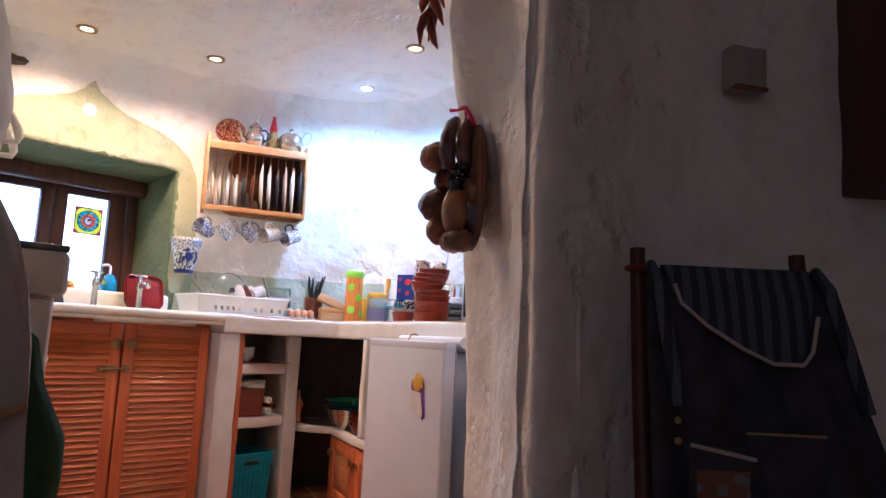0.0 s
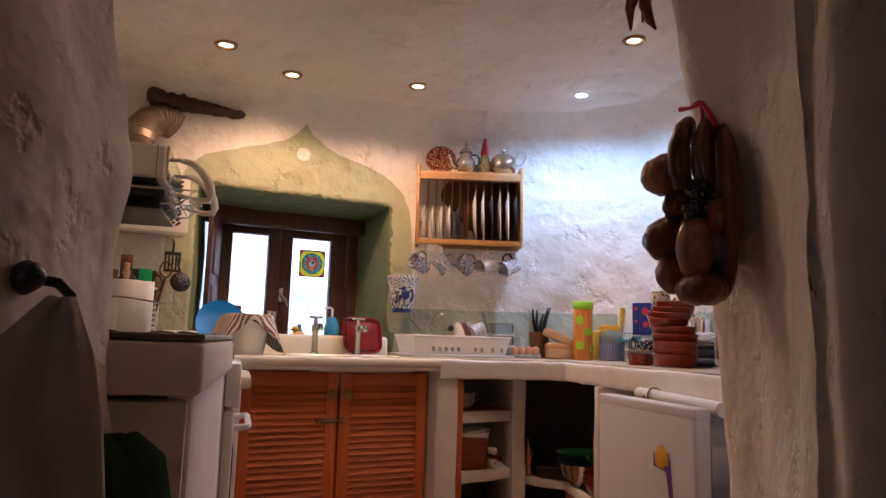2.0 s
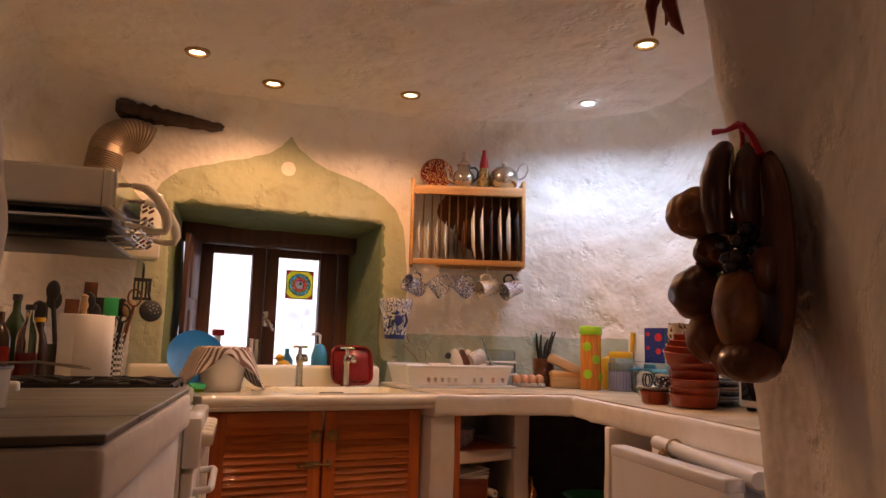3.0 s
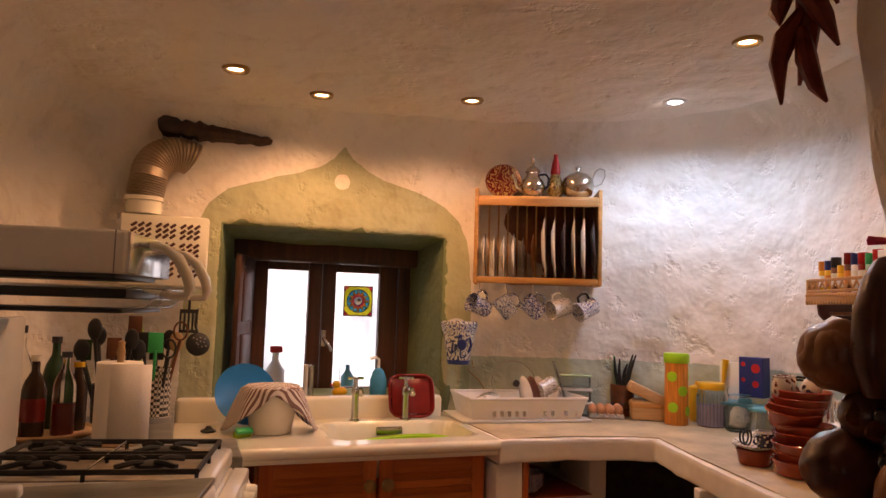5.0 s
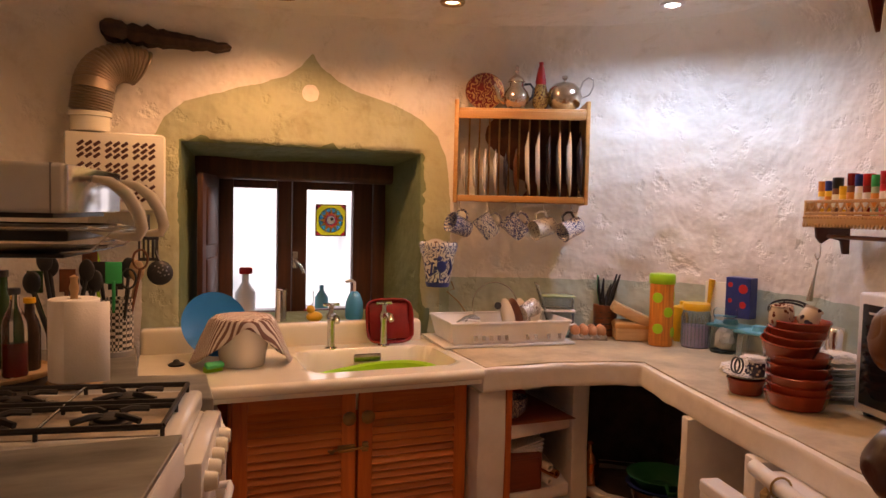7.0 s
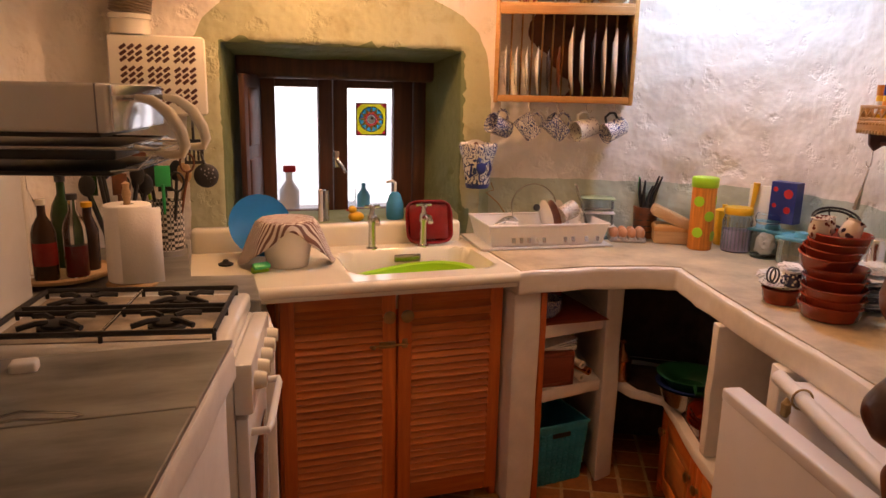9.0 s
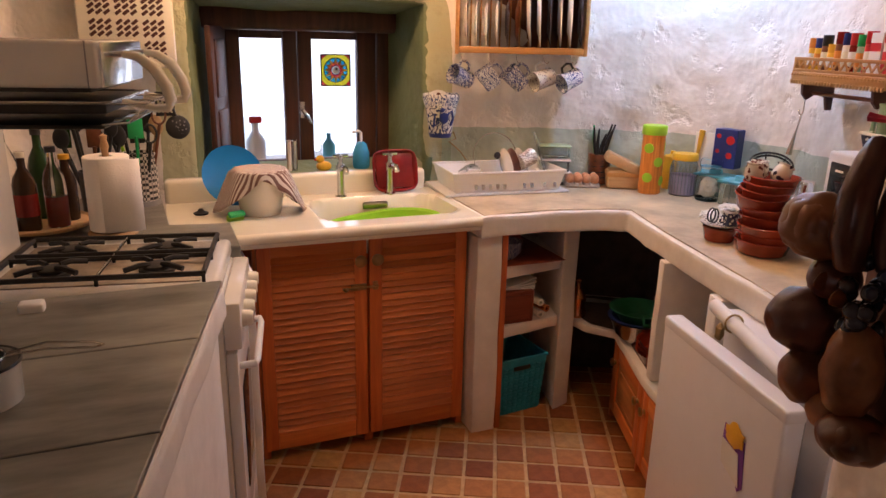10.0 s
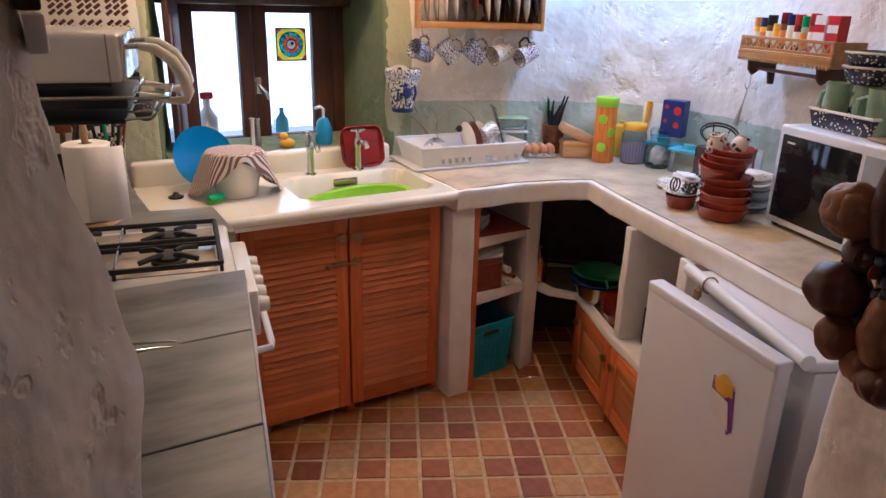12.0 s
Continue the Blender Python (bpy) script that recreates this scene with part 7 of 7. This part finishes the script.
def fridge():
    P, A = (1.215, -0.915), -112.4
    t = thing("refrigerator", "white under-counter refrigerator with its door slightly open", "refrigerator", (*P, 0.0), A)
    part("cabinet_body", box((0, 0.03, 0.03), (0.60, 0.50, 0.835), 0.008), M_FRIDGE, t)
    part("top_panel", box((-0.005, 0.01, 0.838), (0.605, 0.50, 0.868), 0.012, seg=3), M_FRIDGE, t)
    part("top_roll", tube([(-0.01, -0.002, 0.872), (0.61, -0.002, 0.872)], 0.020, 16), M_WHITEP, t, "rounded glossy white front edge")
    part("cord", tube([(0.13, 0.024 * math.cos(a / 16 * 6.2832) - 0.002, 0.873 + 0.0255 * math.sin(a / 16 * 6.2832)) for a in range(16)], 0.003, 6, closed=True), M_TRIMC, t, "ochre tie cord")
    part("hanging_knot", ball(0.014, 0.012, 0.024, (0.125, -0.034, 0.845), 0.4, 1, 3), M_TRIMC, t)
    part("foot", box((0.05, 0.05, 0), (0.09, 0.09, 0.03)), M_BLACK, t)
    part("foot", box((0.51, 0.05, 0), (0.55, 0.09, 0.03)), M_BLACK, t)
    d = part("door", box((-0.540, -0.050, 0.055), (0.0, 0.0, 0.862), 0.009, seg=3), M_FRIDGE, t, m=pose(0.60, -0.030, 0.0, 0, 0, 10))
    part("door_seal", box((-0.525, 0.0, 0.07), (-0.015, 0.012, 0.86), 0.003), M_GREYPL, d)
    part("top_cap", box((-0.541, -0.051, 0.842), (0.001, 0.001, 0.874), 0.007, seg=3), M_FRIDGE, d)
    mg = solo("flower_magnet", ball(0.026, 0.004, 0.022, (0, 0, 0), 0.35, 4, 3, freq=20), M_YELLOW, "yellow flower magnet on the refrigerator door", "magnet", m=pose(*P, 0, 0, 0, A) @ pose(0.60, -0.030, 0, 0, 0, 10) @ pose(-0.150, -0.054, 0.727) @ Matrix.Scale(1.35, 4))
    solo("purple_card", prism([(-0.034, 0.030), (0.026, 0.024), (0.036, -0.060), (0.024, -0.072), (0.004, -0.030), (-0.036, -0.012)], -0.0015, 0.0, 0), M_PURPLE, "purple paper shape under the flower magnet", "card", m=pose(*P, 0, 0, 0, A) @ pose(0.60, -0.030, 0, 0, 0, 10) @ pose(-0.150, -0.0525, 0.697, 90) @ Matrix.Scale(1.35, 4))
    solo("white_card", prism([(-0.034, 0.002), (0.016, -0.004), (0.028, -0.062), (-0.028, -0.044)], -0.001, 0.0, 0), M_CERAM, "small white note held by the magnet", "note", m=pose(*P, 0, 0, 0, A) @ pose(0.60, -0.030, 0, 0, 0, 10) @ pose(-0.150, -0.0555, 0.697, 90) @ Matrix.Scale(1.35, 4), smooth=False)


fridge()


# ---- on the archway ----
def carving():
    t = thing("carved_fruit_board", "dark carved wooden board of fruit and vegetables hanging on the arch", "wall carving", (0.575, -1.835, 1.296))
    bm = lathe([(0, 0.012), (0.12, 0.012), (0.15, 0.006), (0.158, 0.0), (0.15, -0.010), (0, -0.012)], 44)
    bmesh.ops.transform(bm, matrix=pose(0.016, -0.002, 0, 0, 0, 56) @ pose(0, 0, 0, 90) @ Matrix.Diagonal((0.72, 1.12, 1, 1)), verts=bm.verts[:])
    part("board", bm, M_BOARD, t)
    fr = [("squash", (-0.045, 0.088, 0.082), (0.050, 0.050, 0.046), M_NUTL, 0.12), ("apple", (-0.034, 0.092, -0.050), (0.054, 0.052, 0.048), M_MAROON, 0.10),
          ("pear", (-0.045, 0.072, -0.122), (0.034, 0.034, 0.042), M_NUT, 0.10), ("pear", (-0.058, -0.002, -0.080), (0.038, 0.038, 0.066), M_NUTL, 0.10),
          ("onion", (-0.058, -0.022, -0.160), (0.046, 0.046, 0.032), M_NUT, 0.14), ("onion", (-0.030, 0.030, -0.155), (0.036, 0.036, 0.034), M_NUTL, 0.12),
          ("plum", (-0.030, 0.066, 0.018), (0.034, 0.034, 0.032), M_MAROON, 0.10), ("plum", (-0.010, 0.078, 0.000), (0.026, 0.026, 0.026), M_MAROON, 0.10),
          ("mushroom", (-0.008, 0.045, -0.105), (0.040, 0.040, 0.040), M_MAROON, 0.14), ("fig", (-0.020, -0.030, -0.020), (0.030, 0.030, 0.040), M_NUT, 0.12)]
    for k, (nm, p, r, mt, bp) in enumerate(fr):
        body = part(nm, ball(*[0.94 * q for q in r], p, bp, k, 4, freq=5.0), mt, t)
        if nm in ("squash", "onion"):
            for j in range(6):
                w = 6.2832 * j / 6 + 0.3
                part("rib", ball(r[0] * 0.46, r[1] * 0.46, r[2] * 0.74, (p[0] + 0.50 * r[0] * math.cos(w), p[1] + 0.50 * r[1] * math.sin(w), p[2]), 0.08, j, 3), mt, body)
        elif nm in ("pear", "apple", "fig"):
            part("stalk", tube([(p[0], p[1], p[2] + r[2] * 0.85), (p[0] - 0.006, p[1], p[2] + r[2] * 1.08)], [0.005, 0.003], 6), M_MAROON, body)
    gr = random.Random(4)
    for k in range(26):
        w, hz = gr.uniform(0, 6.2832), gr.uniform(-1, 1)
        rr = 0.026 * math.sqrt(max(0.1, 1 - hz * hz * 0.8))
        part("grape", ball(0.0125, 0.0125, 0.0125, (-0.040 + rr * math.cos(w), 0.008 + rr * math.sin(w), 0.006 + 0.052 * hz), 0.05, k, 2), M_DKGRAPE, t)
    for k, dx in enumerate((0.0, 0.032)):
        part("aubergine", tube([(-0.050 + dx, 0.034 - dx, 0.045), (-0.062 + dx, 0.032 - dx, 0.085), (-0.058 + dx, 0.034 - dx, 0.130), (-0.042 + dx, 0.038 - dx, 0.168), (-0.022 + dx, 0.046 - dx, 0.184), (-0.004 + dx, 0.056 - dx, 0.172), (0.002 + dx, 0.062 - dx, 0.150)], [0.018, 0.024, 0.022, 0.019, 0.017, 0.013, 0.008], 14), M_MAROON, t)
    lf = bmesh.new()
    for k in range(5):
        w = 0.9 * k
        ball(0.022, 0.005, 0.013, (-0.030 + 0.028 * math.cos(w), 0.045 + 0.030 * math.sin(w), 0.060 - 0.014 * k), 0.2, k, 2, lf)
    part("carved_leaves", lf, M_NUT, t)
    part("cord", tube([(0.03, 0.03, 0.165), (0.035, 0.045, 0.19), (0.045, 0.06, 0.215)], 0.0022, 6), M_BLACK, t)
    r = thing("red_ribbon", "crumpled red ribbon bow tied to the carving's cord", "ribbon", (0.563, -1.81, 1.505))
    part("bow", tube([(-0.010, 0.042, 0.012), (-0.004, 0.02, 0.010), (-0.002, -0.004, 0.014), (-0.002, -0.016, 0.008)], [0.006, 0.004, 0.007, 0.006], 5), M_RIBBON, r)
    part("tail", tube([(-0.002, -0.010, 0.012), (0.0, -0.026, -0.010), (0.002, -0.040, -0.044)], [0.006, 0.006, 0.008], 5), M_RIBBON, r)
    part("tail", tube([(0.0, -0.008, 0.010), (0.004, -0.006, -0.012), (0.008, 0.002, -0.036)], [0.005, 0.004, 0.003], 5), M_RIBBON, r)
    rnd = random.Random(11)
    c = thing("dried_chillies", "bunch of dried dark red chillies hanging under the arch", "chillies", (0.478, -1.745, 1.835))
    part("string", tube([(0, 0, 0.0), (0.0, 0, 0.30)], 0.003, 6), M_BLACK, c)
    for k in range(8):
        a, z0 = k * 2.1, 0.10 - 0.021 * k
        s = 0.012 + 0.006 * (k % 3)
        pts = [(0, 0, z0 + 0.01), (s * math.cos(a), s * math.sin(a), z0 - 0.02), (1.5 * s * math.cos(a + 0.4), 1.5 * s * math.sin(a + 0.4), z0 - 0.055), (1.7 * s * math.cos(a + 0.9), 1.7 * s * math.sin(a + 0.9), z0 - 0.075 - 0.012 * (k % 4))]
        part("chilli", tube(pts, [0.007, 0.015, 0.011, 0.002], 8), M_CHILLI, c)
    part("chilli", tube([(0.0, 0, -0.06), (0.0, -0.006, -0.10), (0.008, -0.012, -0.135), (0.016, -0.02, -0.155)], [0.008, 0.013, 0.009, 0.002], 8), M_CHILLI, c)


M_DKGRAPE = simple("black carved berries", (0.02, 0.02, 0.03), 0.15, var=0.3, coat=0.5)
carving()


def cloth(name, label, category, rows, mat, folds=5, depth=0.012, thick=0.004, seed=0, n=36):
    """Hanging cloth from rows of (z, x left, x right, y)."""
    bm = bmesh.new()
    g = []
    m = 40
    for j in range(m + 1):
        s = j / m * (len(rows) - 1)
        k = min(len(rows) - 2, int(s))
        f = s - k
        z, xl, xr, y = (rows[k][i] * (1 - f) + rows[k + 1][i] * f for i in range(4))
        line = []
        for i in range(n + 1):
            u = i / n
            wob = depth * math.sin(u * folds * 6.2832 + 1.4 * math.sin(z * 7) + seed) * min(1, 0.25 + (rows[0][0] - z) * 2.5) + 0.006 * noise.noise(Vector((u * 4, z * 6, seed)))
            line.append(bm.verts.new((xl + (xr - xl) * u, y + wob, z)))
        g.append(line)
    for j in range(m):
        for i in range(n):
            bm.faces.new((g[j][i], g[j + 1][i], g[j + 1][i + 1], g[j][i + 1]))
    me = finish(bm, name, mat, True, 180)
    if category:
        o = new(name, me)
        o.matrix_world = KM
        tagged(o, label, category)
    else:
        o = new(name, me)
    so = o.modifiers.new("thickness", "SOLIDIFY")
    so.thickness, so.offset = thick, 0
    return o


ap = thing("apron", "ecru cotton apron with ochre edging hanging from a dark hook", "apron", (0, 0, 0))
a = cloth("apron_cloth", "", "", [(1.065, -0.550, -0.520, -1.835), (1.0, -0.605, -0.495, -1.875), (0.93, -0.632, -0.480, -1.895), (0.84, -0.605, -0.470, -1.90), (0.74, -0.582, -0.465, -1.90), (0.62, -0.575, -0.458, -1.905), (0.42, -0.575, -0.450, -1.905)], M_APRON, 2, 0.012)
a.parent = ap
e = part("edging", tube([(-0.622, -1.890, 0.985), (-0.634, -1.905, 0.945), (-0.622, -1.912, 0.90), (-0.604, -1.914, 0.83), (-0.584, -1.915, 0.74), (-0.577, -1.916, 0.62), (-0.577, -1.916, 0.43)], 0.008, 8), M_TRIMC, ap, "ochre edging")
part("pocket_edge", tube([(-0.580, -1.916, 0.735), (-0.54, -1.924, 0.728), (-0.47, -1.918, 0.750)], 0.007, 8), M_TRIMC, ap, "ochre pocket edging")
cloth("green_coat", "dark green woollen coat hanging behind the apron", "coat", [(0.875, -0.49, -0.425, -1.64), (0.84, -0.49, -0.385, -1.645), (0.76, -0.49, -0.370, -1.65), (0.66, -0.49, -0.325, -1.655), (0.58, -0.49, -0.322, -1.655), (0.35, -0.49, -0.345, -1.655)], M_COATG, 2, 0.014, 0.012, 2)
h = thing("coat_hook", "black knobbed iron coat hook on the arch edge", "hook", (-0.556, -1.808, 1.088))
part("knob", ball(0.020, 0.018, 0.020, (-0.018, -0.02, 0.0), 0.25, 3, 3, freq=8), M_BLACK, h)
part("stem", tube([(-0.03, 0.03, -0.02), (-0.015, 0.0, 0.0), (0.015, -0.01, -0.005), (0.03, -0.015, -0.02), (0.028, -0.015, -0.045)], 0.007, 8), M_IRON, h)
# the lamp's reflection on the steel is painted as a near-white colour
M_GLINT = simple("steel with its reflection in the colour", (0.88, 0.90, 0.92), 0.35, metal=0.0, var=0.05)
lt = thing("door_latch", "dark iron latch plate with a steel face coloured as its bright reflection on the arch", "latch", (-0.510, -1.605, 1.612))
part("plate", box((-0.012, -0.006, 0.032), (0.008, 0.016, 0.06), 0.003), M_IRON, lt)
part("steel_face", box((-0.008, -0.016, -0.002), (0.009, 0.014, 0.030), 0.003), M_GLINT, lt, "steel face coloured as its bright reflection")


def world_pose(x, y, z, turn=0.0, tilt=0.0):
    return KM.inverted() @ pose(x, y, z, tilt, 0, turn)


def chair():
    t = thing("ladder_back_chair", "dark wooden chair with clothes over its back by the wall", "chair", m=world_pose(0.505, 1.47, -0.0, 3))
    w = 0.315
    for x in (0, w):
        b = part("back_post", tube([(x, 0, 0), (x, 0.0, 0.45), (x, 0.06, 0.80), (x, 0.095, 1.075)], [0.017, 0.018, 0.017, 0.015], 12), M_CABIN, t)
        part("post_ring", tube([(x + 0.022 * math.cos(a / 14 * 6.2832), 0.087 + 0.022 * math.sin(a / 14 * 6.2832), 1.035) for a in range(14)], 0.006, 6, closed=True), M_CHILLI, b, "dark red tie")
    for z in (0.60, 0.78, 0.96):
        y = 0.02 + (z - 0.45) * 0.13
        part("slat", box((0.01, y - 0.006, z), (w - 0.01, y + 0.006, z + 0.07), 0.004), M_CABIN, t)
    for x in (-0.02, w + 0.02):
        part("front_leg", tube([(x, -0.36, 0), (x, -0.36, 0.45)], 0.017, 12), M_CABIN, t)
        part("side_stretcher", tube([(x, -0.36, 0.2), (min(max(x, 0), w), 0, 0.2)], 0.009, 8), M_CABIN, t)
    part("front_stretcher", tube([(-0.02, -0.36, 0.22), (w + 0.02, -0.36, 0.22)], 0.009, 8), M_CABIN, t)
    part("seat", box((-0.035, -0.38, 0.43), (w + 0.035, 0.015, 0.46), 0.012), M_BASKET, t, "woven rush seat")
    at = world_pose(0.505, 1.47, -0.0, 3)
    sh = thing("striped_shawl", "dark blue striped cloth folded over the chair's back", "cloth", m=at)
    o = cloth("folded_cloth", "", "", [(1.035, 0.03, 0.30, 0.045), (1.035, 0.035, 0.305, 0.035), (0.98, 0.05, 0.305, 0.014), (0.93, 0.095, 0.295, 0.004), (0.885, 0.165, 0.285, 0.0), (0.865, 0.215, 0.265, -0.005)], M_DENIM, 2, 0.004, 0.008, 1)
    o.parent = sh
    part("edging", tube([(0.045, 0.004, 1.0), (0.055, -0.004, 0.965), (0.10, -0.010, 0.925), (0.165, -0.016, 0.885), (0.215, -0.020, 0.862), (0.268, -0.020, 0.862), (0.288, -0.014, 0.885), (0.305, -0.002, 0.95)], 0.004, 8), M_APRON, sh, "pale stitched edging")
    dg = thing("denim_dungarees", "dark denim dungarees hanging over the chair's back", "dungarees", m=at)
    o = cloth("dungaree_body", "", "", [(1.03, 0.02, 0.33, 0.065), (1.0, 0.005, 0.345, 0.03), (0.85, 0.0, 0.375, 0.02), (0.70, 0.0, 0.42, -0.005), (0.62, 0.0, 0.43, -0.02), (0.50, 0.0, 0.41, -0.03)], M_DARKCLOTH, 4, 0.012, 0.012, 5)
    o.parent = dg
    for x0, x1 in ((0.012, 0.050), (0.325, 0.385)):
        part("strap", tube([(x0, 0.045, 1.04), (x0 + 0.004, 0.004, 1.0), ((x0 + x1) / 2, -0.004, 0.90), (x1, -0.014, 0.78)], [0.010, 0.012, 0.013, 0.012], 8), M_DENIM, dg, "worn blue strap")
    part("pocket", box((0.16, -0.030, 0.60), (0.30, -0.020, 0.74), 0.004), M_DARKCLOTH, dg)
    part("pocket_seam", tube([(0.16, -0.031, 0.74), (0.30, -0.031, 0.74)], 0.0025, 6), M_TRIMC, dg, "ochre seam")
    for k in range(5):
        part("button", lathe([(0, 0), (0.007, 0), (0.006, 0.003), (0, 0.004)], 10, m=pose(0.045, -0.004 - 0.004 * k, 0.86 - 0.035 * k, 90)), M_TRIMC, dg)
    p = thing("picture_bag", "small cloth bag with a faded picture hanging on the chair", "bag", m=world_pose(0.56, 1.41, 0.55, 3))
    part("bag_body", box((0, 0, 0), (0.11, 0.015, 0.17), 0.006), M_DARKCLOTH, p)
    part("picture", box((0.01, -0.002, 0.02), (0.10, 0.001, 0.13), 0), decor("faded picture cloth", (0.16, 0.07, 0.05), (0.15, 0.15, 0.14), 40), p, smooth=False)
    part("pale_edge", tube([(0, -0.002, 0.17), (0.11, -0.002, 0.15)], 0.004, 6), M_APRON, p)


chair()
s = thing("socket_plate", "grey beige double socket plate on the rough wall", "socket", m=world_pose(0.735, 1.695, 1.47, 18))
part("plate", box((0, 0, 0), (0.09, 0.045, 0.10), 0.006), M_SOCK, s)
part("lower_lip", box((0.002, -0.006, -0.004), (0.088, 0.01, 0.006), 0.003), M_NUT, s)
for z in (0.03, 0.07):
    part("socket_hole", lathe([(0, 0.002), (0.012, 0.002), (0.012, -0.001), (0, -0.001)], 14, m=pose(0.045, -0.001, z, 90)), M_GREYPL, s)
w = thing("wall_cabinet", "dark red brown wooden cabinet hanging on the rough wall", "cabinet", m=world_pose(1.035, 1.60, 1.25, 4))
part("cabinet_body", box((0, 0.02, 0), (0.6, 0.22, 0.75), 0.006), M_CABIN, w)
d = part("door", box((0.01, 0, 0.02), (0.59, 0.02, 0.73), 0.004), M_CABIN, w)
part("panel", box((0.07, -0.006, 0.09), (0.53, 0.002, 0.66), 0.008), M_CABIN, d)
part("knob", ball(0.014, 0.014, 0.014, (0.05, -0.012, 0.36), sub=2), M_IRON, d)


# ---- floor tiles ----
def tiles():
    rnd = random.Random(7)
    pitch, ang = 0.120, radians(63.8)
    meshes = []
    for k in range(4):
        bm = box((-0.0525, -0.0525, -0.006), (0.0525, 0.0525, 0.0), 0.003, seg=1)
        for v in bm.verts:
            v.co += Vector((rnd.uniform(-0.0018, 0.0018), rnd.uniform(-0.0018, 0.0018), 0))
        meshes.append(finish(bm, "tile", M_TILE, False))
    floor = bpy.data.objects["floor"]
    c, s = math.cos(ang), math.sin(ang)
    far = bmesh.new()
    near = []
    for i in range(-45, 25):
        for j in range(-30, 40):
            x, y = 0.75 + pitch * (i * c - j * s), -0.35 + pitch * (i * s + j * c)
            if not (-3.6 < x < 2.1 and -5.4 < y < 0.6):
                continue
            near.append((math.hypot(x - 0.75, y + 0.35), x, y))
    near.sort()
    for d, x, y in near[:300]:
        m = pose(x, y, rnd.uniform(0.0, 0.0022), 0, 0, math.degrees(ang) + 90 * rnd.randrange(4))
        o = new("tile", rnd.choice(meshes))
        o.parent = floor
        o.matrix_local = m
    for d, x, y in near[300:]:
        if d < 3.4:
            box((-0.0525, -0.0525, -0.006), (0.0525, 0.0525, 0.0), 0, far, pose(x, y, 0.001, 0, 0, math.degrees(ang)))
    o = new("outer_tiles", finish(far, "outer_tiles", M_TILE, False))
    o.parent = floor
    tagged(o, "", "", "", "stuff")


tiles()
